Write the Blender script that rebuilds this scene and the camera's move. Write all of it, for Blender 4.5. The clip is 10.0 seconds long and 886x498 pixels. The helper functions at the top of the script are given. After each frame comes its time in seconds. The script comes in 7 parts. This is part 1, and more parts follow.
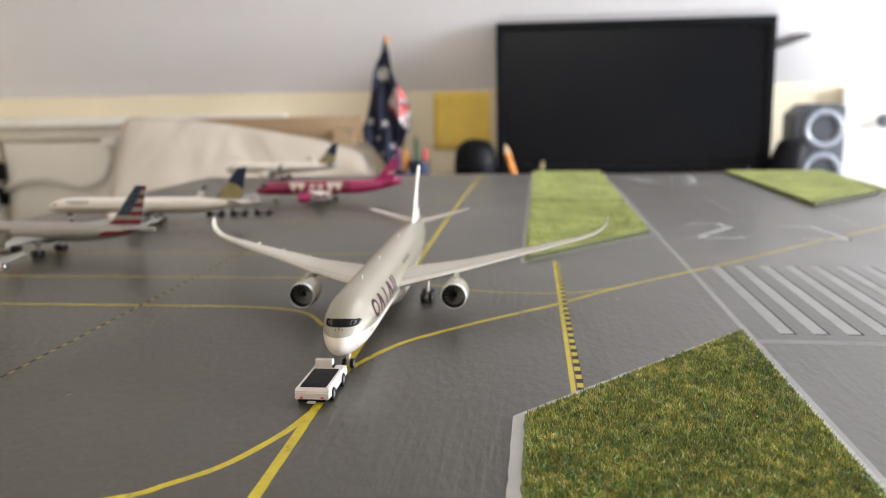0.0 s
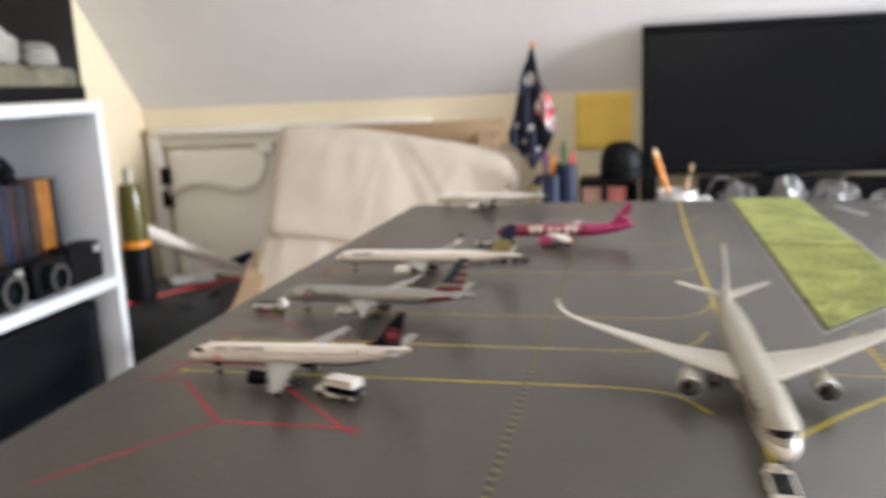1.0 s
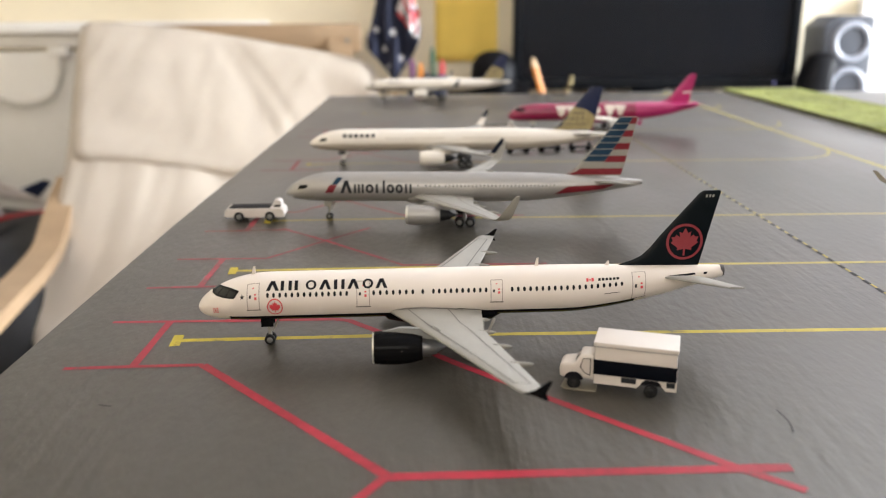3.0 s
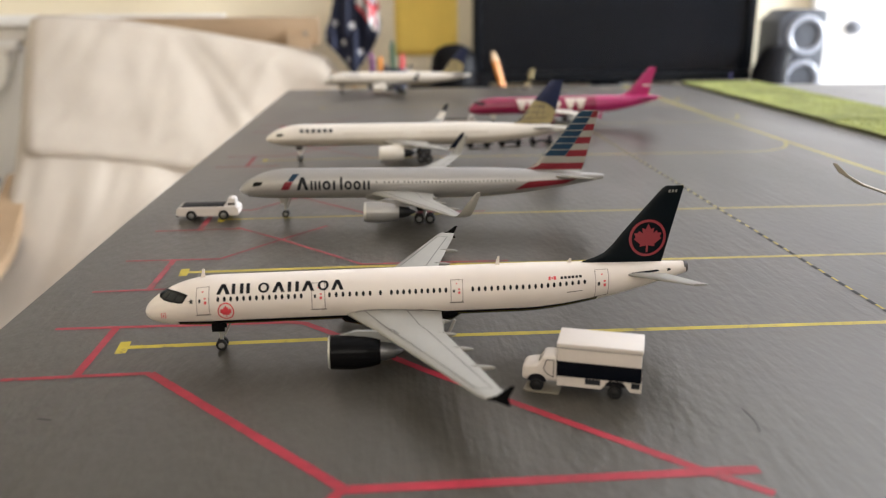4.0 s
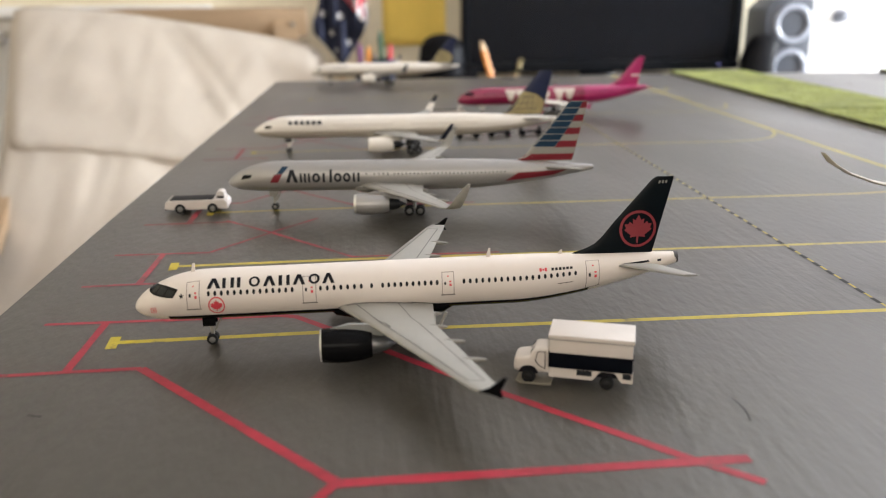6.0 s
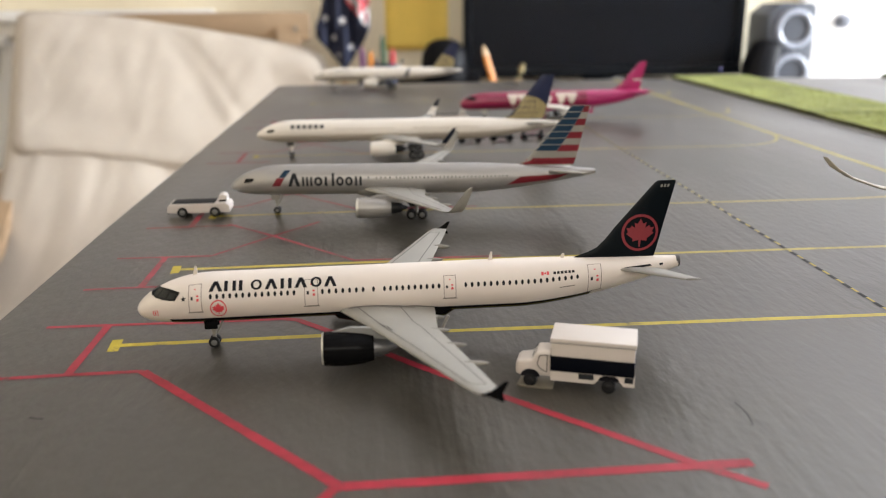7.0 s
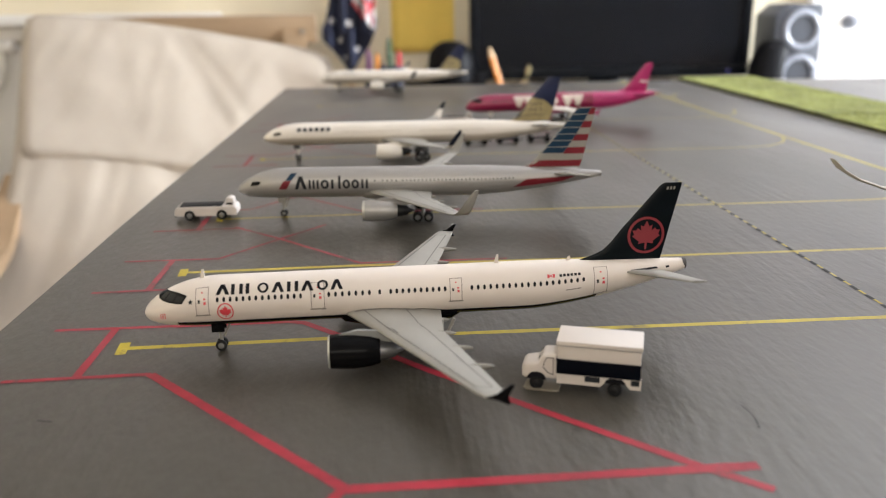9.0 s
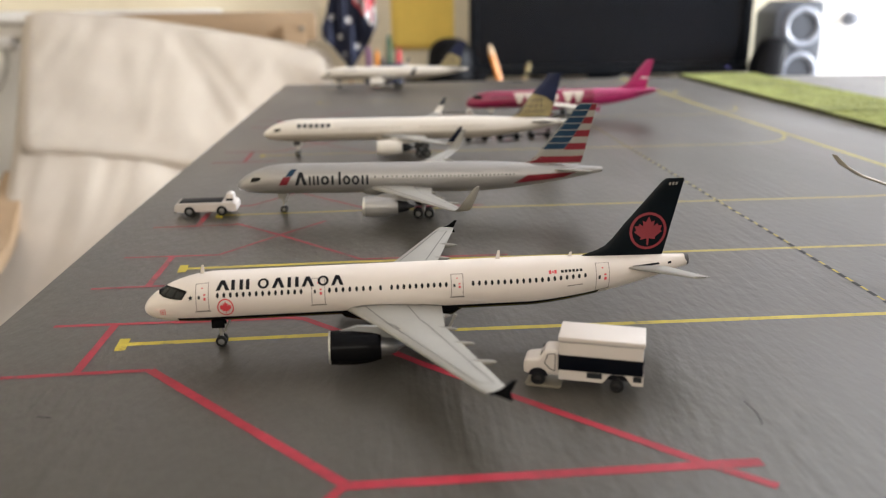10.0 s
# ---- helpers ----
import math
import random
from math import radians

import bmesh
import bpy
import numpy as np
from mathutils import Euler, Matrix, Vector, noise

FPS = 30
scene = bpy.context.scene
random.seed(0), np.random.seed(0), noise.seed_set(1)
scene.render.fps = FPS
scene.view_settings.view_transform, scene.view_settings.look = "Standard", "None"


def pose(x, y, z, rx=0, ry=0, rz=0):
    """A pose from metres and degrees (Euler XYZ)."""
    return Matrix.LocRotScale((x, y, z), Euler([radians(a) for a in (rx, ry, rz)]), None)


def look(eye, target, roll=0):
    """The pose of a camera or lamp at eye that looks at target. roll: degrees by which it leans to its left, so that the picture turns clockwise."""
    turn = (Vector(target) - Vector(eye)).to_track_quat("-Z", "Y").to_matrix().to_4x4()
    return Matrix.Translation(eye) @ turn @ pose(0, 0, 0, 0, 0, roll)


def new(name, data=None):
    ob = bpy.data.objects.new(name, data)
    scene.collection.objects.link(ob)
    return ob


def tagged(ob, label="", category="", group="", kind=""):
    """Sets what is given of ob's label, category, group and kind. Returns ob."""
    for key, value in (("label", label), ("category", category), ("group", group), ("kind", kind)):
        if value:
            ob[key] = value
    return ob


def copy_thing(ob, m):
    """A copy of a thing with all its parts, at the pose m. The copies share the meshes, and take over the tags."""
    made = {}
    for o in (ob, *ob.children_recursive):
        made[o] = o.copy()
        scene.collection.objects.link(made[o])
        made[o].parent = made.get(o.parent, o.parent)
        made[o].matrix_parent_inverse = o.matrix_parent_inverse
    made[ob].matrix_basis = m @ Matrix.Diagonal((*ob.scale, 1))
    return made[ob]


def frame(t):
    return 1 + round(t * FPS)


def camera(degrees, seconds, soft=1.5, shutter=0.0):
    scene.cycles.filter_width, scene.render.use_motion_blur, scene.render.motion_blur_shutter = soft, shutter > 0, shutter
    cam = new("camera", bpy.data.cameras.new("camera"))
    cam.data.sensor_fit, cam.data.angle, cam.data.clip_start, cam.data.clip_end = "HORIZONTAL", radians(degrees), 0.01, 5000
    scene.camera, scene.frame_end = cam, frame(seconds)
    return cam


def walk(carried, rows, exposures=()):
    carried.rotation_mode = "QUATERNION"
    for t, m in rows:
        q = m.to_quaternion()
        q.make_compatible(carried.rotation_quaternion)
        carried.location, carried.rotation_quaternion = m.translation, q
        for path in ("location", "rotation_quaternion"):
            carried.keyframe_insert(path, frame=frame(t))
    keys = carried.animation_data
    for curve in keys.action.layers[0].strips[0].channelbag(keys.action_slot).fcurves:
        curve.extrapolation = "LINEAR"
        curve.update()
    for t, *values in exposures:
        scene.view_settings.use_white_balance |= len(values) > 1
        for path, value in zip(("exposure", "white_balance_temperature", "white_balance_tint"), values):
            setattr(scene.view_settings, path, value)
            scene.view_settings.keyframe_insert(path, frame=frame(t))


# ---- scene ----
cam = camera(57.03, 10.0, soft=0.85, shutter=0.5)
cam.data.dof.use_dof = True
cam.data.dof.focus_distance, cam.data.dof.aperture_fstop = 0.190, 18.0
PATH = [
    (0, (0.31686, -0.27915, 0.07249), (0.29294, -0.08378, 0.03701), -1.09),
    (0.5, (0.29719, -0.30748, 0.08649), (0.27322, -0.11260, 0.04845), -0.89),
    (0.6, (0.28468, -0.32332, 0.09849), (0.25846, -0.12895, 0.05934), -1.37),
    (0.7, (0.27002, -0.34014, 0.11041), (0.23957, -0.14648, 0.07081), -1.88),
    (0.8, (0.25363, -0.34581, 0.11916), (0.21456, -0.15348, 0.08063), -2.15),
    (0.9, (0.23595, -0.34275, 0.12495), (0.19244, -0.15129, 0.08688), -2.21),
    (1, (0.21735, -0.33992, 0.13226), (0.17054, -0.14959, 0.09246), -2.64),
    (1.1, (0.19559, -0.33431, 0.14079), (0.14899, -0.14480, 0.09703), -2.95),
    (1.2, (0.17326, -0.31637, 0.14915), (0.12682, -0.12789, 0.10100), -3.74),
    (1.3, (0.14892, -0.29464, 0.15006), (0.10207, -0.10653, 0.10084), -4.15),
    (1.5, (0.10785, -0.23529, 0.13131), (0.08569, -0.04467, 0.07501), -3.20),
    (1.6, (0.09799, -0.21884, 0.11606), (0.07796, -0.02971, 0.05419), -3.95),
    (1.8, (0.08082, -0.19645, 0.09413), (0.07042, -0.00803, 0.02787), -3.35),
    (2, (0.06763, -0.17912, 0.07742), (0.06442, 0.01018, 0.01294), -1.41),
    (2.2, (0.05828, -0.17088, 0.06798), (0.05672, 0.01941, 0.00645), -0.65),
    (3.3, (0.05519, -0.16407, 0.06849), (0.06070, 0.02792, 0.01274), -0.45),
    (3.5, (0.05629, -0.16178, 0.06838), (0.06360, 0.03016, 0.01264), -0.45),
    (4, (0.05635, -0.16056, 0.06789), (0.06860, 0.03061, 0.01039), -0.31),
    (4.5, (0.05623, -0.16019, 0.06790), (0.06962, 0.03020, 0.00813), -0.40),
    (5, (0.05603, -0.15963, 0.06790), (0.07055, 0.03048, 0.00751), -0.44),
    (5.5, (0.05611, -0.16025, 0.06826), (0.07085, 0.02998, 0.00828), -0.52),
    (7, (0.05610, -0.16040, 0.06799), (0.07038, 0.03028, 0.00933), -0.46),
    (7.5, (0.05585, -0.16230, 0.06847), (0.06884, 0.02913, 0.01202), -0.71),
    (8, (0.05604, -0.16082, 0.06811), (0.06896, 0.02999, 0.00959), -0.70),
    (8.5, (0.05605, -0.16066, 0.06807), (0.06892, 0.03010, 0.00938), -0.70),
    (9, (0.05622, -0.16060, 0.06826), (0.06888, 0.03032, 0.01006), -0.71),
    (9.5, (0.05616, -0.16009, 0.06816), (0.06882, 0.03090, 0.01018), -0.79),
    (10, (0.05594, -0.15995, 0.06773), (0.06868, 0.03077, 0.00890), -0.67),
]
EXPOSURES = [(0.0, -0.67), (0.8, -0.67), (1.2, -0.46), (1.5, -0.17), (2.1, 0.0), (3.4, -0.34), (4.5, -0.43), (10.0, -0.43)]
walk(cam, [(t, look(eye, target, roll)) for t, eye, target, roll in PATH], EXPOSURES)

# ---- world and light ----
world = bpy.data.worlds.new("room_sky")
scene.world = world
world.use_nodes = True
_nt = world.node_tree
_bg = _nt.nodes["Background"]
_sky = _nt.nodes.new("ShaderNodeTexSky")
_sky.sky_type = "NISHITA"
_sky.sun_disc = False
_sky.sun_elevation = radians(38)
_sky.sun_rotation = radians(70)
_nt.links.new(_sky.outputs[0], _bg.inputs[0])
_bg.inputs[1].default_value = 0.12


def window_light(name, m, w, h, power, rgb):
    d = bpy.data.lights.new(name, "AREA")
    d.shape, d.size, d.size_y, d.energy, d.color = "RECTANGLE", w, h, power, rgb
    ob = new(name, d)
    ob.matrix_world = m
    return ob


# daylight through the side window; unseen roof and rear windows are added
window_light("window_daylight", look((2.97, 0.81, 0.50), (0.0, 0.82, 0.20)), 1.05, 0.86, 325.0, (0.89, 0.94, 1.0))
# added lamp above the view, for light from above and behind the models
window_light("added_roof_light", look((0.80, 0.83, 1.00), (0.74, 0.06, 0.36)), 0.75, 0.62, 8.0, (0.98, 0.98, 1.0))
# added fill from behind, brightening the sides that face the camera
window_light("rear_fill_light", look((-0.025, -2.44, 1.00), (0.05, 0.0, 0.10)), 1.85, 0.72, 25.0, (1.0, 0.905, 0.765))

# ---- materials ----


def mat(name, rgb, rough=0.5, metal=0.0, var=0.08, scale=30.0, bump=0.0, bscale=200.0, coat=0.0, stretch=(1, 1, 1), rvar=0.0, fine=None, spec=0.5, crough=0.12):
    """A node material: colour varied at two scales, roughness and relief from noise."""
    m = bpy.data.materials.new(name)
    m.use_nodes = True
    nt = m.node_tree
    b = nt.nodes["Principled BSDF"]
    b.inputs["Roughness"].default_value = rough
    b.inputs["Metallic"].default_value = metal
    b.inputs["Specular IOR Level"].default_value = spec
    b.inputs["Coat Weight"].default_value = coat
    b.inputs["Coat Roughness"].default_value = crough
    tc = nt.nodes.new("ShaderNodeTexCoord")
    mp = nt.nodes.new("ShaderNodeMapping")
    mp.inputs["Scale"].default_value = stretch
    nt.links.new(tc.outputs["Object"], mp.inputs["Vector"])
    n1 = nt.nodes.new("ShaderNodeTexNoise")
    n1.inputs["Scale"].default_value, n1.inputs["Detail"].default_value = scale, 4.0
    n2 = nt.nodes.new("ShaderNodeTexNoise")
    n2.inputs["Scale"].default_value, n2.inputs["Detail"].default_value = fine or scale * 9, 3.0
    for n in (n1, n2):
        nt.links.new(mp.outputs[0], n.inputs["Vector"])
    add = nt.nodes.new("ShaderNodeMath")
    add.operation = "MULTIPLY_ADD"
    add.inputs[1].default_value = 0.5
    nt.links.new(n2.outputs[0], add.inputs[0])
    nt.links.new(n1.outputs[0], add.inputs[2])
    mix = nt.nodes.new("ShaderNodeMix")
    mix.data_type = "RGBA"
    lo = [max(0.0, c * (1 - var)) for c in rgb]
    hi = [min(1.0, c * (1 + var)) for c in rgb]
    mix.inputs[6].default_value, mix.inputs[7].default_value = (*lo, 1), (*hi, 1)
    mr = nt.nodes.new("ShaderNodeMapRange")
    mr.inputs[1].default_value, mr.inputs[2].default_value = 0.5, 1.0
    nt.links.new(add.outputs[0], mr.inputs[0])
    nt.links.new(mr.outputs[0], mix.inputs[0])
    nt.links.new(mix.outputs[2], b.inputs["Base Color"])
    if rvar:
        rr = nt.nodes.new("ShaderNodeMapRange")
        rr.inputs[1].default_value, rr.inputs[2].default_value = 0.35, 0.65
        rr.inputs[3].default_value, rr.inputs[4].default_value = max(0.02, rough - rvar), rough + rvar
        nt.links.new(n1.outputs[0], rr.inputs[0])
        nt.links.new(rr.outputs[0], b.inputs["Roughness"])
    if bump:
        n3 = nt.nodes.new("ShaderNodeTexNoise")
        n3.inputs["Scale"].default_value, n3.inputs["Detail"].default_value = bscale, 5.0
        nt.links.new(mp.outputs[0], n3.inputs["Vector"])
        bp = nt.nodes.new("ShaderNodeBump")
        bp.inputs["Strength"].default_value = 0.6
        bp.inputs["Distance"].default_value = bump
        nt.links.new(n3.outputs[0], bp.inputs["Height"])
        nt.links.new(bp.outputs[0], b.inputs["Normal"])
    return m




def board_paint():
    """Grey brush-applied paint: blotchy tone, patchy streaks of relief along y, satin gloss."""
    m = mat("board_grey_paint", (0.0478, 0.0430, 0.0350), 0.34, var=0.10, scale=7, fine=140, stretch=(1, 0.35, 1), rvar=0.07)
    nt = m.node_tree
    b = nt.nodes["Principled BSDF"]
    tc = nt.nodes.new("ShaderNodeTexCoord")

    def noise_of(sx, sy, scale, detail):
        mp = nt.nodes.new("ShaderNodeMapping")
        mp.inputs["Scale"].default_value = (sx, sy, 1)
        mp.inputs["Rotation"].default_value = (0, 0, radians(5))
        n = nt.nodes.new("ShaderNodeTexNoise")
        n.inputs["Scale"].default_value, n.inputs["Detail"].default_value = scale, detail
        nt.links.new(tc.outputs["Object"], mp.inputs["Vector"])
        nt.links.new(mp.outputs[0], n.inputs["Vector"])
        return n

    def math_of(op, a, c):
        k = nt.nodes.new("ShaderNodeMath")
        k.operation = op
        for i, v in enumerate((a, c)):
            if isinstance(v, float):
                k.inputs[i].default_value = v
            else:
                nt.links.new(v, k.inputs[i])
        return k.outputs[0]

    patch = nt.nodes.new("ShaderNodeMapRange")
    patch.inputs[1].default_value, patch.inputs[2].default_value = 0.42, 0.66
    nt.links.new(noise_of(1, 0.5, 22, 2).outputs[0], patch.inputs[0])
    streak = math_of("MULTIPLY", noise_of(1, 0.06, 330, 2).outputs[0], patch.outputs[0])
    height = math_of("ADD", streak, math_of("MULTIPLY", noise_of(1, 0.4, 520, 4).outputs[0], 0.55))
    bp = nt.nodes.new("ShaderNodeBump")
    bp.inputs["Strength"].default_value = 0.75
    bp.inputs["Distance"].default_value = 0.0004
    nt.links.new(height, bp.inputs["Height"])
    nt.links.new(bp.outputs[0], b.inputs["Normal"])
    return m


BOARD = board_paint()
def worn(m, base, lo, hi, scale=170.0):
    """Lets the board colour show through a hand-painted line where the brush ran dry."""
    nt = m.node_tree
    b = nt.nodes["Principled BSDF"]
    src = b.inputs["Base Color"].links[0].from_socket
    tc = nt.nodes.new("ShaderNodeTexCoord")
    n = nt.nodes.new("ShaderNodeTexNoise")
    n.inputs["Scale"].default_value, n.inputs["Detail"].default_value, n.inputs["Roughness"].default_value = scale, 6.0, 0.65
    nt.links.new(tc.outputs["Object"], n.inputs["Vector"])
    r = nt.nodes.new("ShaderNodeMapRange")
    r.interpolation_type = "SMOOTHSTEP"
    r.inputs[1].default_value, r.inputs[2].default_value = lo, hi
    nt.links.new(n.outputs[0], r.inputs[0])
    mix = nt.nodes.new("ShaderNodeMix")
    mix.data_type = "RGBA"
    mix.inputs[7].default_value = (*base, 1)
    nt.links.new(r.outputs[0], mix.inputs[0])
    nt.links.new(src, mix.inputs[6])
    nt.links.new(mix.outputs[2], b.inputs["Base Color"])
    return m


BOARDTONE = (0.052, 0.047, 0.038)
YELLOW = mat("yellow_line_paint", (0.36, 0.28, 0.016), 0.42, var=0.22, scale=60, spec=0.3)
worn(YELLOW, BOARDTONE, 0.56, 0.74)
YELLOWTHIN = worn(mat("thin_yellow_line_paint", (0.33, 0.26, 0.035), 0.42, var=0.22, scale=60, spec=0.35), BOARDTONE, 0.50, 0.85)
RED = mat("red_line_paint", (0.25, 0.016, 0.028), 0.45, var=0.28, scale=60, spec=0.25)
worn(RED, BOARDTONE, 0.58, 0.76)
REDTHIN = worn(mat("thin_red_line_paint", (0.25, 0.030, 0.042), 0.45, var=0.3, scale=60, spec=0.3), BOARDTONE, 0.42, 0.80)
BLACKPAINT = mat("black_mark_paint", (0.010, 0.010, 0.010), 0.5, var=0.2, spec=0.14, scale=90)
WHITELINE = mat("worn_white_line_paint", (0.19, 0.186, 0.178), 0.4, var=0.16, scale=70)
PENCIL = mat("pencil_grey", (0.03, 0.03, 0.03), 0.7, spec=0.12)
TURF = mat("turf_backing", (0.108, 0.135, 0.027), 0.9, var=0.3, scale=120, bump=0.0015, bscale=600)
WHITECARD = mat("white_foam_card", (0.32, 0.31, 0.29), 0.7, var=0.1, scale=40)
TURFSIDE = mat("turf_shaded_edge", (0.060, 0.062, 0.024), 0.95, var=0.3, scale=90, bump=0.001, bscale=500)
FARTURF = mat("turf_flock", (0.235, 0.26, 0.07), 0.9, var=0.5, scale=30, fine=700, bump=0.0012, bscale=700)
FAINTLINE = worn(mat("faded_white_line_paint", (0.105, 0.102, 0.096), 0.36, var=0.16, scale=70), BOARDTONE, 0.40, 0.75)
NUMWHITE = mat("numeral_white_paint", (0.2592, 0.2556, 0.2448), 0.5, var=0.2, scale=60)
WHITEBODY = mat("gloss_white_enamel", (0.5875, 0.5344, 0.4864), 0.42, var=0.03, coat=0.06)
WHITE2 = mat("gloss_cream_enamel", (0.6512, 0.616, 0.5632), 0.42, var=0.03, coat=0.06)
GREYUNDER = mat("grey_beige_enamel", (0.425, 0.3825, 0.323), 0.35, var=0.04)
WINGGREY = mat("pale_grey_enamel", (0.228, 0.220, 0.198), 0.42, var=0.05, scale=120)
SILVER = mat("silver_grey_enamel", (0.30, 0.293, 0.285), 0.36, metal=0.45, var=0.04, spec=0.4)
DARKSILVER = mat("dark_silver_metal", (0.16, 0.16, 0.16), 0.3, metal=0.7, var=0.06)
PEARL = mat("pearl_grey_enamel", (0.233, 0.2088, 0.1578), 0.34, var=0.02, coat=0.6, crough=0.04)
PEARLWING = mat("cream_grey_enamel", (0.3864, 0.357, 0.3036), 0.36, var=0.03)
BLACK = mat("gloss_black_enamel", (0.004, 0.004, 0.0045), 0.14, var=0.1, spec=0.05)
NAVY = mat("navy_enamel", (0.006, 0.009, 0.022), 0.3, var=0.1, spec=0.3)
FINBLACK = mat("blue_black_enamel", (0.0022, 0.0045, 0.0065), 0.3, var=0.1, spec=0.12)
FINNAVY = mat("navy_fin_enamel", (0.010, 0.016, 0.052), 0.35, var=0.1, spec=0.3)
FINRED = mat("dull_red_fin_print", (0.19, 0.018, 0.026), 0.5, var=0.08)
DOORINK = mat("grey_door_ink", (0.15, 0.135, 0.12), 0.5)
STRIPENAVY = mat("dark_van_stripe", (0.002, 0.003, 0.006), 0.3, spec=0.06)
CARD = mat("brown_card", (0.22, 0.17, 0.11), 0.7, var=0.1)
CRIMSON = mat("crimson_print", (0.55, 0.045, 0.06), 0.4, var=0.06)
MAGENTA = mat("magenta_enamel", (0.22, 0.006, 0.050), 0.28, var=0.06, coat=0.3)
PINK = mat("bright_pink_enamel", (0.36, 0.020, 0.120), 0.3, var=0.05)
GOLD = mat("dull_gold_print", (0.29, 0.235, 0.11), 0.45, var=0.2, scale=300)
MAROON = mat("maroon_print", (0.035, 0.006, 0.016), 0.5, spec=0.12)
INK = mat("dark_ink_print", (0.008, 0.008, 0.011), 0.5, spec=0.12)
GREYINK = mat("grey_ink_print", (0.017, 0.019, 0.023), 0.5, spec=0.12)
LINEINK = mat("panel_line_ink", (0.07, 0.065, 0.06), 0.5)
STRIPEBLUE = mat("deep_blue_print", (0.006, 0.027, 0.058), 0.4, spec=0.2)
STRIPERED = mat("deep_red_print", (0.15, 0.014, 0.022), 0.4, spec=0.2)
PANEBLUE = mat("blue_black_pane", (0.005, 0.008, 0.011), 0.2, spec=0.3)
GLASSDARK = mat("tinted_windscreen", (0.003, 0.003, 0.004), 0.15, spec=0.12)
TYRE = mat("black_rubber", (0.009, 0.009, 0.010), 0.6, var=0.15, spec=0.2)
HUB = mat("bare_metal_hub", (0.50, 0.50, 0.48), 0.35, metal=0.6)
FANDARK = mat("fan_blade_metal", (0.008, 0.008, 0.009), 0.5, spec=0.3)
BLADE = mat("dull_blade_metal", (0.42, 0.41, 0.39), 0.35, metal=0.5)
PLASTICWHITE = mat("moulded_white_plastic", (0.5189, 0.4781, 0.4436), 0.4, var=0.03, bump=0.0001, bscale=900)
MATBLACK = mat("matt_black_plastic", (0.0042, 0.0042, 0.0056), 0.5, var=0.15, spec=0.10, bump=0.0002, bscale=600)
WALLCREAM = mat("cream_wall_paint", (0.80, 0.71, 0.53), 0.75, var=0.03, scale=4, bump=0.0008, bscale=60)
WALLTAN = mat("low_bounce_wall_tan", (0.399, 0.3325, 0.2565), 0.75, var=0.03, scale=4, bump=0.0008, bscale=60)
WALLBUFF = mat("buff_wall_tone", (0.70, 0.60, 0.43), 0.75, var=0.04, scale=4, bump=0.0008, bscale=60)
CEILWHITE = mat("white_ceiling_paint", (0.8019, 0.8, 0.8343), 0.8, var=0.025, scale=3, bump=0.0008, bscale=50)
TRIMWHITE = mat("white_gloss_trim", (0.82, 0.80, 0.77), 0.4, var=0.03, scale=8)
TRIMSHADE = mat("shaded_frame_paint", (0.66, 0.62, 0.56), 0.5, var=0.04, scale=10)
CUSHION = mat("cream_cotton_canvas", (0.535, 0.4723, 0.3971), 0.92, var=0.05, scale=12, fine=500, bump=0.0006, bscale=900)
PIPING = mat("cream_piping", (0.5007, 0.436, 0.3634), 0.9, var=0.05)
BIRCH = mat("birch_veneer", (0.38, 0.2612, 0.1568), 0.45, var=0.12, scale=10, stretch=(1, 1, 6), bump=0.0002, bscale=90)
SHELFWHITE = mat("white_melamine", (0.58, 0.60, 0.63), 0.45, var=0.02, scale=6)
FLOORWOOD = mat("brown_floor_boards", (0.20, 0.15, 0.11), 0.5, var=0.25, scale=5, stretch=(6, 1, 1))
SCREEN = mat("black_glass_screen", (0.0020, 0.0034, 0.0062), 0.26, var=0.1, spec=0.22)
BEZEL = mat("black_bezel", (0.004, 0.005, 0.007), 0.4, spec=0.12)
FLAGBLUE = mat("navy_flag_cloth", (0.007, 0.010, 0.03), 0.85, var=0.2, scale=40, bump=0.0004, bscale=700)
FLAGWHITE = mat("white_flag_cloth", (0.612, 0.595, 0.595), 0.85)
FLAGRED = mat("red_flag_cloth", (0.50, 0.08, 0.09), 0.85)
NOTE = mat("yellow_paper", (0.84, 0.6, 0.13), 0.85, var=0.06, scale=20)
SPEAKERGREY = mat("dark_grey_speaker", (0.055, 0.062, 0.078), 0.5, var=0.1)
RINGWHITE = mat("pale_speaker_ring", (0.27, 0.29, 0.34), 0.35)
CONE = mat("grey_speaker_cone", (0.11, 0.12, 0.14), 0.55)
BLUEPLASTIC = mat("blue_plastic", (0.00288, 0.0108, 0.0432), 0.35)
ORANGE = mat("orange_lacquer", (0.6, 0.208, 0.016), 0.4)
WOODLIGHT = mat("sharpened_wood", (0.62, 0.44, 0.26), 0.6)
GREENP = mat("green_plastic", (0.03, 0.09, 0.05), 0.4)
PURPLE = mat("purple_plastic", (0.12, 0.02, 0.12), 0.4)
SKIN1 = mat("salmon_print", (0.33, 0.085, 0.08), 0.5, var=0.25, scale=25)
SKIN2 = mat("pale_pink_print", (0.30, 0.16, 0.13), 0.5, var=0.25, scale=25)
CERAMIC = mat("white_ceramic", (0.4199, 0.4144, 0.4088), 0.2, coat=0.3)
FOIL = mat("crumpled_grey_plastic", (0.1, 0.1, 0.1025), 0.25, var=0.6, scale=22, bump=0.004, bscale=60)
BAG = mat("black_nylon", (0.012, 0.013, 0.016), 0.6, var=0.3, scale=20, bump=0.0006, bscale=500)
REDPIPE = mat("red_piping", (0.42, 0.02, 0.03), 0.5)
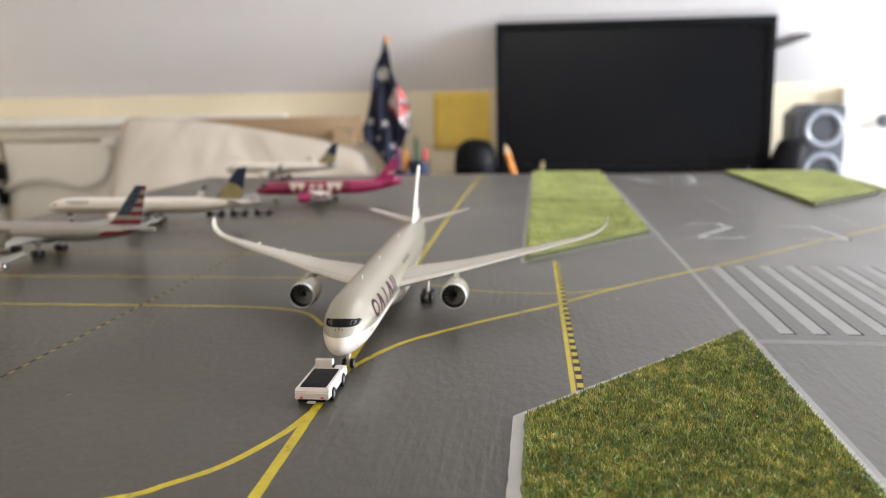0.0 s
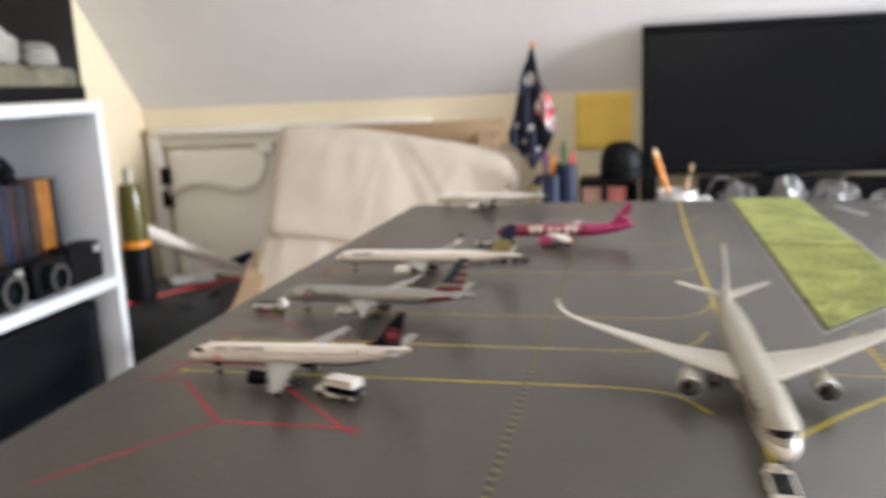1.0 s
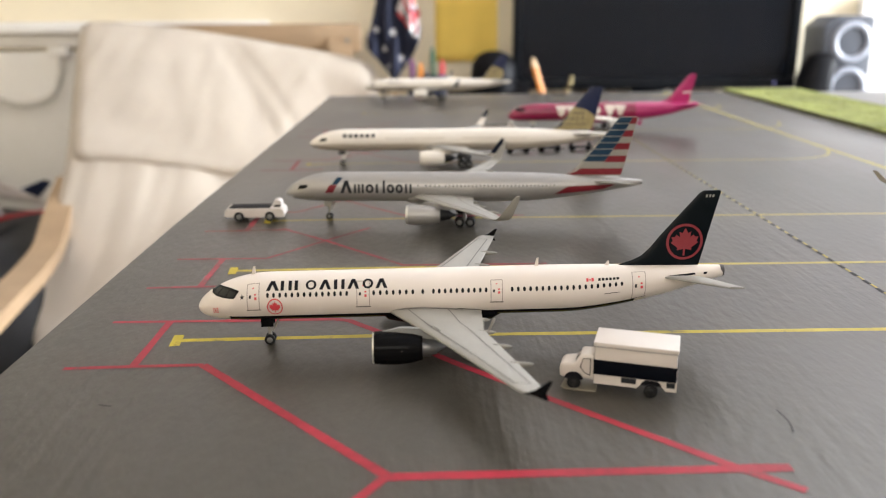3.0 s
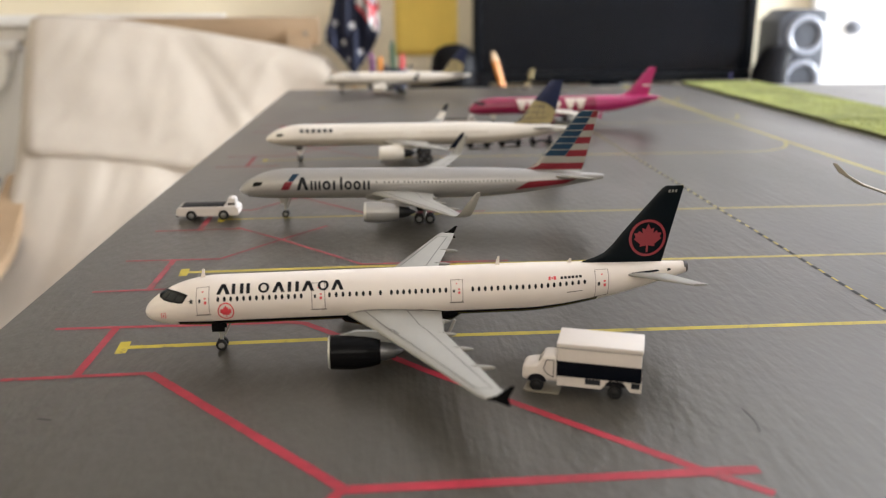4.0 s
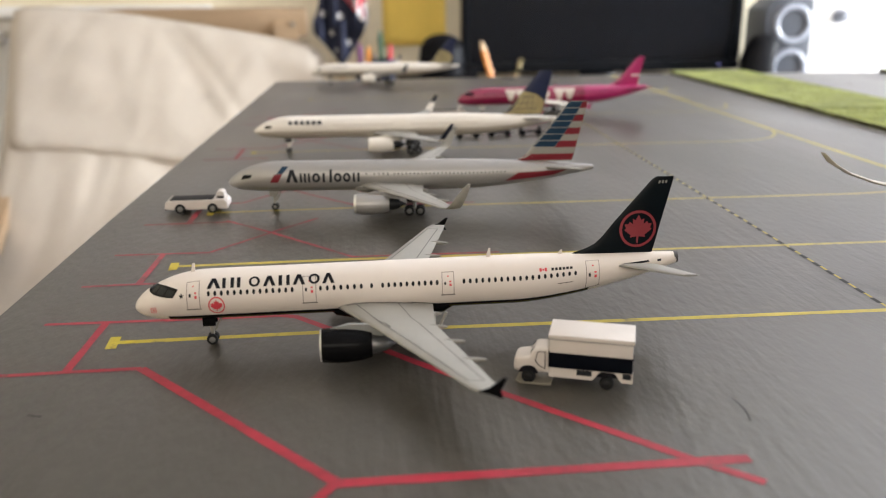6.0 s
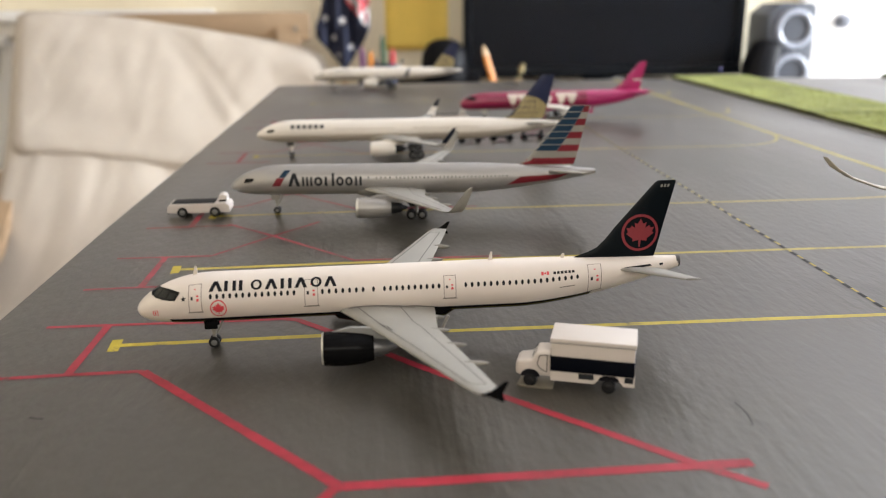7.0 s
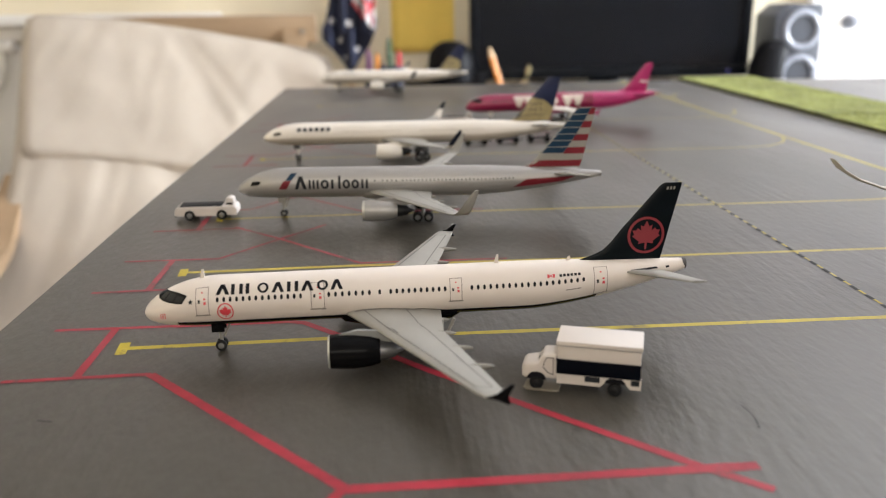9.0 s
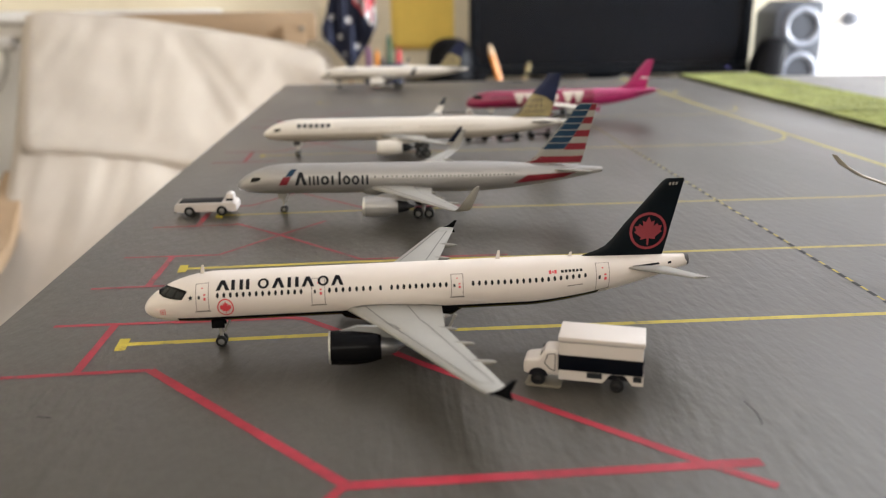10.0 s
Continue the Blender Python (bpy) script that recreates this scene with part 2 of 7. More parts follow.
BOTYELLOW = mat("yellow_green_liquid", (0.07125, 0.06187, 0.00825), 0.25, var=0.15, scale=12)
BOTCLEAR = mat("cloudy_bottle_cap", (0.36, 0.33, 0.26), 0.3)
GRAVEL = mat("aquarium_gravel", (0.11, 0.10, 0.065), 0.9, var=0.5, scale=60, bump=0.004, bscale=120)
ROCK = mat("pale_stone", (0.24, 0.232, 0.2), 0.8, var=0.25, scale=20, bump=0.003, bscale=40)
TANKDARK = mat("dark_tank_back", (0.0042, 0.0049, 0.0049), 0.35, var=0.3, scale=8)
PALEBLUE = mat("pale_blue_plastic", (0.52, 0.64, 0.80), 0.5, var=0.06)
DESKWHITE = mat("white_desk_laminate", (0.72, 0.71, 0.70), 0.4, var=0.02)
CABLEGREY = mat("grey_cable", (0.60, 0.58, 0.54), 0.5)
KNOBGREY = mat("grey_knob_metal", (0.22, 0.23, 0.26), 0.4, metal=0.4)
RODGREY = mat("dark_rod_metal", (0.06, 0.055, 0.055), 0.5, spec=0.3)
TAILGREY = mat("mid_grey_enamel", (0.20, 0.205, 0.20), 0.4, var=0.06)
WHEELHUB = mat("dull_wheel_hub", (0.15, 0.15, 0.145), 0.45, metal=0.2)
CASES = [mat("case_print_%s" % n, c, 0.35, var=0.4, scale=30) for n, c in (
    ("blue", (0.009, 0.015, 0.035)), ("plum", (0.022, 0.010, 0.015)), ("orange", (0.26, 0.10, 0.016)), ("slate", (0.013, 0.015, 0.022)), ("brown", (0.035, 0.02, 0.014)))]


def pane_glass():
    m = bpy.data.materials.new("clear_glass")
    m.use_nodes = True
    b = m.node_tree.nodes["Principled BSDF"]
    b.inputs["Roughness"].default_value = 0.02
    b.inputs["Transmission Weight"].default_value = 1.0
    b.inputs["IOR"].default_value = 1.2
    return m


GLASS = pane_glass()


def led_material():
    m = bpy.data.materials.new("blue_led_glow")
    m.use_nodes = True
    b = m.node_tree.nodes["Principled BSDF"]
    b.inputs["Emission Color"].default_value = (0.1, 0.1, 1.0, 1)
    b.inputs["Emission Strength"].default_value = 1.2
    return m


LED = led_material()

# ---- mesh helpers ----
MM = 0.001


def part(name, bm, mats, parent=None, label="", smooth=True, k=1.0, angle=40):
    """Links a bmesh as one mesh object; k scales it (MM for the scale models)."""
    if k != 1.0:
        bmesh.ops.scale(bm, vec=(k, k, k), verts=bm.verts)
    bmesh.ops.recalc_face_normals(bm, faces=bm.faces)
    me = bpy.data.meshes.new(name)
    bm.to_mesh(me)
    bm.free()
    for m in mats if isinstance(mats, (list, tuple)) else [mats]:
        me.materials.append(m)
    if smooth:
        me.shade_smooth()
        me.set_sharp_from_angle(angle=radians(angle))
    ob = new(name, me)
    if parent:
        ob.parent = parent
    if label:
        ob["label"] = label
    return ob


def thing(name, m, label, category, group="", kind=""):
    ob = new(name)
    ob.empty_display_size = 0.01
    ob.matrix_basis = m
    return tagged(ob, label, category, group, kind)


def box(bm, x0, x1, y0, y1, z0, z1, bevel=0.0, mi=0, seg=2):
    b2 = bmesh.new()
    vs = [b2.verts.new((x, y, z)) for z in (z0, z1) for y in (y0, y1) for x in (x0, x1)]
    for f in ((0, 2, 3, 1), (4, 5, 7, 6), (0, 1, 5, 4), (2, 6, 7, 3), (0, 4, 6, 2), (1, 3, 7, 5)):
        b2.faces.new([vs[i] for i in f])
    if bevel:
        bmesh.ops.bevel(b2, geom=list(b2.edges), offset=bevel, segments=seg, affect="EDGES", profile=0.6)
    merge(bm, b2, mi)


def merge(bm, b2, mi=0, m=None):
    if m is not None:
        bmesh.ops.transform(b2, matrix=m, verts=b2.verts)
    remap = {v: bm.verts.new(v.co) for v in b2.verts}
    for f in b2.faces:
        nf = bm.faces.new([remap[v] for v in f.verts])
        nf.material_index = mi if mi else f.material_index
    b2.free()


def grid(bm, rows, mi=0, closed=False):
    """Faces between rows of points; closed joins each row's ends."""
    vr = [[bm.verts.new(p) for p in r] for r in rows]
    n = len(vr[0])
    out = []
    for a, b in zip(vr, vr[1:]):
        for i in range(n if closed else n - 1):
            j = (i + 1) % n
            f = bm.faces.new((a[i], a[j], b[j], b[i]))
            f.material_index = mi
            out.append(f)
    return vr, out


def revolve(bm, profile, centre=(0, 0, 0), axis="x", seg=24, mi=0, cap=(False, False)):
    """A turned body; profile rows (along, radius)."""
    rows = []
    for a, r in profile:
        row = []
        for i in range(seg):
            t = 2 * math.pi * i / seg
            c, s = r * math.cos(t), r * math.sin(t)
            p = {"x": (a, c, s), "y": (c, a, s), "z": (c, s, a)}[axis]
            row.append((p[0] + centre[0], p[1] + centre[1], p[2] + centre[2]))
        rows.append(row)
    vr, _ = grid(bm, rows, mi, True)
    for flag, row in zip(cap, (vr[0], vr[-1])):
        if flag:
            bm.faces.new(row).material_index = mi


def tube(bm, pts, r, seg=8, mi=0, taper=None):
    """A round tube along points."""
    pts = [Vector(p) for p in pts]
    rows = []
    up = Vector((0, 0, 1))
    for i, p in enumerate(pts):
        d = (pts[min(i + 1, len(pts) - 1)] - pts[max(i - 1, 0)]).normalized()
        a = d.cross(up if abs(d.z) < 0.95 else Vector((1, 0, 0))).normalized()
        b = d.cross(a)
        rr = r if taper is None else r + (taper - r) * i / (len(pts) - 1)
        rows.append([p + rr * (a * math.cos(2 * math.pi * j / seg) + b * math.sin(2 * math.pi * j / seg)) for j in range(seg)])
    vr, _ = grid(bm, rows, mi, True)
    bm.faces.new(vr[0]).material_index = mi
    bm.faces.new(vr[-1]).material_index = mi


def smooth_path(pts, n=10):
    """Catmull-Rom through points."""
    p = [Vector(q) for q in pts]
    p = [2 * p[0] - p[1]] + p + [2 * p[-1] - p[-2]]
    out = []
    for i in range(1, len(p) - 2):
        for j in range(n):
            t = j / n
            out.append(0.5 * ((2 * p[i]) + (p[i + 1] - p[i - 1]) * t + (2 * p[i - 1] - 5 * p[i] + 4 * p[i + 1] - p[i + 2]) * t * t + (3 * p[i] - p[i - 1] - 3 * p[i + 1] + p[i + 2]) * t ** 3))
    return out + [p[-2]]


def prism(bm, outline, z0, z1, bevel=0.0, mi=0, m=None):
    """An outline (x, y) raised from z0 to z1."""
    b2 = bmesh.new()
    lo = [b2.verts.new((x, y, z0)) for x, y in outline]
    hi = [b2.verts.new((x, y, z1)) for x, y in outline]
    n = len(outline)
    b2.faces.new(lo[::-1])
    top = b2.faces.new(hi)
    for i in range(n):
        b2.faces.new((lo[i], lo[(i + 1) % n], hi[(i + 1) % n], hi[i]))
    if bevel:
        bmesh.ops.bevel(b2, geom=list(b2.edges), offset=bevel, segments=2, affect="EDGES", profile=0.6)
    merge(bm, b2, mi, m)


def lump(bm, centre, size, seed, rough=0.25, freq=1.6, mi=0, sub=3):
    """An uneven rounded body."""
    b2 = bmesh.new()
    bmesh.ops.create_icosphere(b2, subdivisions=sub, radius=1.0)
    for v in b2.verts:
        d = 1 + rough * noise.noise(v.co * freq + Vector((seed * 3.1, seed * 1.7, seed)))
        v.co = Vector((v.co.x * size[0], v.co.y * size[1], v.co.z * size[2])) * d + Vector(centre)
    merge(bm, b2, mi)

# ---- the room ----
FLOOR, WALL_Y, WALL_X, RIGHT_X, REAR_Y, TOP = -0.95, 1.60, -1.06, 3.00, -2.45, 1.45


def structure(name, bm, m, label, category, smooth=False):
    return tagged(part(name, bm, m, smooth=smooth), label, category, kind="structure")


b = bmesh.new()
box(b, WALL_X - 0.1, RIGHT_X + 0.1, REAR_Y - 0.1, WALL_Y + 0.1, FLOOR - 0.1, FLOOR)
structure("floor", b, FLOORWOOD, "brown wooden floor of the attic room", "floor")
b = bmesh.new()
box(b, WALL_X, RIGHT_X, WALL_Y, WALL_Y + 0.1, FLOOR, 0.105)
structure("wall_north", b, WALLCREAM, "cream-painted low knee wall under the sloping ceiling", "wall")
b = bmesh.new()
box(b, WALL_X - 0.1, WALL_X, REAR_Y, WALL_Y + 0.1, FLOOR, TOP)
structure("wall_west", b, WALLBUFF, "side wall behind the shelf unit, darker than the knee wall", "wall")
# right wall with the window opening
WIN_Y0, WIN_Y1, WIN_Z0, WIN_Z1 = 0.26, 1.36, 0.05, 0.95
b = bmesh.new()
box(b, RIGHT_X, RIGHT_X + 0.12, REAR_Y, WIN_Y0, FLOOR, TOP)
box(b, RIGHT_X, RIGHT_X + 0.12, WIN_Y1, WALL_Y + 0.1, FLOOR, TOP)
box(b, RIGHT_X, RIGHT_X + 0.12, WIN_Y0, WIN_Y1, FLOOR, WIN_Z0)
box(b, RIGHT_X, RIGHT_X + 0.12, WIN_Y0, WIN_Y1, WIN_Z1, TOP)
structure("wall_east", b, CEILWHITE, "white-painted wall with the daylight window", "wall")
b = bmesh.new()
# unseen opening, made for the rear fill light
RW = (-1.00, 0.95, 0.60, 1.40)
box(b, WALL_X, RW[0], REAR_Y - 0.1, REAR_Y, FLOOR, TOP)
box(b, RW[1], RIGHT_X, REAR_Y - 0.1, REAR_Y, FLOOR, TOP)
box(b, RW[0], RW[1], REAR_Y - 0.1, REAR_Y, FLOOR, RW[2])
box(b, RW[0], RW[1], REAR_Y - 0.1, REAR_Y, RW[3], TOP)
# never in view; its tan is kept dark to weaken bounced light
structure("wall_south", b, WALLTAN, "unseen wall behind the table, kept dark to cut bounced light", "wall")
# ceiling: a slope of 50 degrees up from the knee wall, then flat; one opening added for the roof light
_run = (TOP - 0.10) / 1.2
SLOPE_HOLE = (0.42, 1.18, 0.64, 1.02)


def slope_z(y):
    return min(TOP, 0.10 + (WALL_Y - y) * 1.2)


b = bmesh.new()
xs = sorted({WALL_X - 0.1, RIGHT_X + 0.1, *SLOPE_HOLE[:2]})
ys = sorted({WALL_Y, WALL_Y - _run, REAR_Y - 0.1, *SLOPE_HOLE[2:]})
for lift in (0.0, 0.12):
    for x0, x1 in zip(xs, xs[1:]):
        for y0, y1 in zip(ys, ys[1:]):
            if SLOPE_HOLE[0] <= x0 and x1 <= SLOPE_HOLE[1] and SLOPE_HOLE[2] <= y0 and y1 <= SLOPE_HOLE[3]:
                continue
            grid(b, [[(x0, y0, slope_z(y0) + lift), (x1, y0, slope_z(y0) + lift)], [(x0, y1, slope_z(y1) + lift), (x1, y1, slope_z(y1) + lift)]])
hx0, hx1, hy0, hy1 = SLOPE_HOLE
ring = [(hx0, hy0), (hx1, hy0), (hx1, hy1), (hx0, hy1), (hx0, hy0)]
grid(b, [[(x, y, slope_z(y)) for x, y in ring], [(x, y, slope_z(y) + 0.12) for x, y in ring]])
bmesh.ops.remove_doubles(b, verts=b.verts, dist=1e-5)
structure("ceiling", b, CEILWHITE, "white attic ceiling sloping down to the knee wall", "ceiling")
# unseen roof window, built round the added lamp
w = thing("added_roof_window", Matrix(), "unseen roof window added for light from above", "window", kind="structure")
for p, q in zip(ring, ring[1:]):
    b = bmesh.new()
    tube(b, [(p[0], p[1], slope_z(p[1]) + 0.13), (q[0], q[1], slope_z(q[1]) + 0.13)], 0.02, 4)
    part("window_frame", b, TRIMWHITE, w)

w = thing("window_1", Matrix(), "white-framed window letting in bright daylight", "window", kind="structure")
for y0, y1, z0, z1 in ((WIN_Y0, WIN_Y1, WIN_Z0, WIN_Z0 + 0.06), (WIN_Y0, WIN_Y1, WIN_Z1 - 0.06, WIN_Z1), (WIN_Y0, WIN_Y0 + 0.06, WIN_Z0 + 0.06, WIN_Z1 - 0.06), (WIN_Y1 - 0.06, WIN_Y1, WIN_Z0 + 0.06, WIN_Z1 - 0.06)):
    b = bmesh.new()
    box(b, RIGHT_X + 0.03, RIGHT_X + 0.09, y0, y1, z0, z1, 0.006)
    part("window_frame", b, TRIMWHITE, w)

# unseen frame added round the rear fill light
w = thing("rear_fill_window", Matrix(), "unseen window added around the rear fill light", "window", kind="structure")
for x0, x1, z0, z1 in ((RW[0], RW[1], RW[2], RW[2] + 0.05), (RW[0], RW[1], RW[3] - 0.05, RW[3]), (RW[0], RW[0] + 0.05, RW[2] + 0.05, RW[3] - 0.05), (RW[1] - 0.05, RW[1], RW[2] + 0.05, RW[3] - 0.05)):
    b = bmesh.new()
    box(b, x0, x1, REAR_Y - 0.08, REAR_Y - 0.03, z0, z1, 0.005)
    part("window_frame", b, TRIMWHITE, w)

# knee-wall access door with frame, ledge, hinges and hook
d = thing("door_1", Matrix(), "small white access door in the knee wall, closed", "door", kind="structure")
b = bmesh.new()
box(b, -1.02, -0.272, WALL_Y - 0.035, WALL_Y, 0.030, 0.052, 0.004)
part("ledge", b, TRIMWHITE, d, "white painted ledge board")
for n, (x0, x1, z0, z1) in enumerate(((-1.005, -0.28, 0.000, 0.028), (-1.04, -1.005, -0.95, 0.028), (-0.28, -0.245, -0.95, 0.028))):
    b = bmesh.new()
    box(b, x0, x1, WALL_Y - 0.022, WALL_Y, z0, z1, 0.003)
    # the top bar has the shade below the ledge in its colour
    part("door_frame", b, TRIMSHADE if n == 0 else TRIMWHITE, d)
b = bmesh.new()
box(b, -0.985, -0.285, WALL_Y - 0.016, WALL_Y, -0.94, -0.006, 0.003)
part("door_leaf", b, TRIMWHITE, d)
for z in (-0.075, -0.135):
    b = bmesh.new()
    box(b, -1.006, -0.988, WALL_Y - 0.034, WALL_Y - 0.014, z - 0.022, z + 0.022, 0.003)
    part("hinge", b, MATBLACK, d, "black hinge")
b = bmesh.new()
box(b, -0.720, -0.680, WALL_Y - 0.045, WALL_Y - 0.014, -0.018, 0.004, 0.006)
part("bracket", b, TRIMWHITE, d)
b = bmesh.new()
tube(b, smooth_path([(-0.700, 1.57, -0.012), (-0.703, 1.565, -0.055), (-0.73, 1.565, -0.098), (-0.79, 1.565, -0.115), (-0.855, 1.57, -0.100), (-0.93, 1.575, -0.100), (-1.0, 1.575, -0.125)]), 0.0065, 10)
tagged(part("cable", b, CABLEGREY), "grey cable drooping across the white access door", "cable")

# tall cupboard door with a round knob, beside the loudspeaker
d2 = thing("door_2", Matrix(), "white cupboard door with a round grey knob", "door", kind="structure")
b = bmesh.new()
box(b, 0.955, 1.60, WALL_Y - 0.028, WALL_Y, -0.94, 0.088, 0.004)
part("door_leaf", b, TRIMWHITE, d2)
b = bmesh.new()
revolve(b, [(0, 0.015), (-0.003, 0.0155), (-0.006, 0.012), (-0.010, 0.007), (-0.014, 0.010), (-0.022, 0.0125), (-0.027, 0.009), (-0.028, 0.0)], (1.040, WALL_Y - 0.027, 0.016), "y", 20)
part("door_knob", b, KNOBGREY, d2, "round grey metal knob")

# ---- the airport board ----
t = thing("table", Matrix(), "plain table standing under the airport board", "table")
b = bmesh.new()
box(b, 0.0, 0.55, -0.62, 0.51, -0.052, -0.0135, 0.003)
part("tabletop", b, BIRCH, t)
for x in (0.04, 0.51):
    for y in (-0.58, 0.47):
        b = bmesh.new()
        box(b, x - 0.025, x + 0.025, y - 0.025, y + 0.025, FLOOR, -0.052, 0.003)
        part("leg", b, BIRCH, t)

board = thing("airport_board", Matrix(), "grey-painted model airport board with taxi lines and turf", "model board")
b = bmesh.new()
prism(b, [(-0.028, -0.66), (0.585, -0.66), (0.585, 0.528), (0.25, 0.546), (-0.0280, 0.5355), (-0.0305, 0.1)], -0.0135, 0.0, 0.0012)
part("baseboard_sheet", b, BOARD, board, "brush-painted grey sheet")

_level = [0]


def strip(name, pts, w, m, uneven=0.14):
    """A hand-painted line on the board: points in millimetres, even small wobble in width."""
    _level[0] += 1
    z = 0.03 + 0.002 * (_level[0] % 40)
    b = bmesh.new()
    P = [Vector((x, y, 0)) for x, y in pts]
    rows = []
    for i, p in enumerate(P):
        a = (p - P[i - 1]).normalized() if i else (P[1] - P[0]).normalized()
        c = (P[i + 1] - p).normalized() if i < len(P) - 1 else a
        tan = (a + c).normalized()
        nrm = Vector((-tan.y, tan.x, 0)) / max(0.5, tan.dot(a))
        k = 1 + uneven * (noise.noise(Vector((p.x * 0.09, p.y * 0.09, _level[0]))) + 0.6 * noise.noise(Vector((p.x * 0.45, p.y * 0.45, _level[0]))))
        rows.append([p + nrm * w / 2 * k + Vector((0, 0, z)), p - nrm * w / 2 * k + Vector((0, 0, z))])
    grid(b, rows)
    return part(name, b, m, board, k=MM, smooth=False)


def fine_line(pts, step=2.5):
    out = []
    for (x0, y0), (x1, y1) in zip(pts, pts[1:]):
        n = max(1, int(math.hypot(x1 - x0, y1 - y0) / step))
        out += [(x0 + (x1 - x0) * i / n, y0 + (y1 - y0) * i / n) for i in range(n)]
    return out + [pts[-1]]


def curve2(pts, n=8):
    return [(p.x, p.y) for p in smooth_path([(x, y, 0) for x, y in pts], n)]


# stand lines, each with a short bar at its head
for y, x0, x1 in ((0.9, 0, 205), (50.4, 0.9, 215), (106.2, 0, 222), (213.4, -1, 222), (315, 60, 240), (410, 10, 235), (507, 0, 225)):
    far = [(x1, y), (x1 + 18, y - 2.5), (x1 + 30, y - 9), (x1 + 40, y - 24)] if y < 40 else [(x1, y), (x1 + 16, y + 3), (x1 + 29, y + 14), (x1 + 37, y + 34)]
    strip("stand_line", fine_line([(x0, y - 1.3), (x0 + 45, y), (x1, y)]) + curve2(far)[1:], 1.75 if y < 60 else 1.4, YELLOW if y < 20 else YELLOWTHIN)
    strip("stop_bar", [(x0 + 0.3, y - 4.4), (x0 - 0.3, y + 1.8)], 2.2, YELLOW, uneven=0)
# red clearance lines round the stands
for base, sh in ((0.0, 0.0), (49.5, 0.3), (106.0, 0.5), (211.5, -2), (313, -1)):
    y = base
    X = sh
    ink = RED if base < 40 else REDTHIN
    strip("clearance_line", fine_line([(X - 18, y + 11.0), (X + 8, y + 11)]), 1.3, ink)
    strip("clearance_line", fine_line([(X - 18.5, y - 14.4), (X - 4.9, y - 13.8), (X + 9.1, y - 13.5)]), 1.3, ink)
    strip("clearance_line", fine_line([(X - 4.9, y - 13.8), (X - 4.8, y + 11.0)]), 1.7, ink)
    if base == 0:
        strip("clearance_line", fine_line([(9.1, -13.5), (48.1, -55.5)]), 1.9, RED)
        strip("clearance_line", fine_line([(48.1, -55.9), (102.8, -55.1), (111.0, -55.0)]), 2.1, RED)
        strip("clearance_line", fine_line([(7.8, 11), (33, 11.2), (36.5, 10.1), (44.4, 2.4), (61.8, -15.9), (74.5, -28.3), (102.8, -55), (110.5, -61.4)]), 1.7, RED)
        strip("clearance_line", fine_line([(48.1, -55.9), (28, -86), (8, -116)]), 1.7, RED)
    else:
        strip("clearance_line", fine_line([(X + 8, y + 11.3), (22.8, y + 29.5), (35.6, y + 44.5)]), 1.1, ink)
        if base < 300:
            strip("clearance_line", fine_line([(7, y + 44.5), (22.8, y + 29.5), (47.7, y + 3), (88, y + 3)]), 1.1, ink)
# taxiway centre line and its curves
strip("taxi_line", fine_line([(266, -300), (263.4, -143), (262.7, -101), (262.3, -62), (261, 60), (259, 170), (257, 330), (257.5, 542)]), 2.3, YELLOW)
strip("taxi_line", curve2([(150, -168), (205, -158), (236.7, -144.6), (244.6, -138), (252.6, -128.5), (259.4, -112.3), (262.4, -99)], 6), 2.0, YELLOW)
strip("taxi_line", curve2([(262.5, -84), (263.7, -68), (273, -44.3), (283, -31), (296.7, -16), (310, -3), (324.1, 11), (347.7, 37.8), (378, 67), (410, 98), (449, 138), (502, 189), (545, 236)], 6), 1.9, YELLOW)
strip("taxi_line", curve2([(262, 49), (275, 38), (291, 30), (304.5, 26.5), (322.4, 26.3), (334.6, 29.9), (345, 35.5)], 6), 1.2, YELLOW)
# checked lines
strip("taxi_edge_line", fine_line([(322.7, 91), (325.1, -82)]), 1.3, YELLOW)
for i in range(25):
    y = 84 - 6.6 * i
    x = 324.15 + 0.0185 * (76 - y)
    strip("yellow_check", [(x, y), (x, y - 3.4)], 1.6, YELLOW, uneven=0)
    strip("black_check", [(x + 0.12, y - 3.4), (x + 0.12, y - 6.6)], 1.8, BLACKPAINT, uneven=0)
for i in range(72):
    y = -130 + 6.6 * i
    x = 169.0 - 0.003 * y
    strip("yellow_check", [(x, y), (x, y + 3.0)], 0.65, YELLOW, uneven=0)
    strip("black_check", [(x - 0.25, y + 3.0), (x - 0.25, y + 6.2)], 1.1, BLACKPAINT, uneven=0)
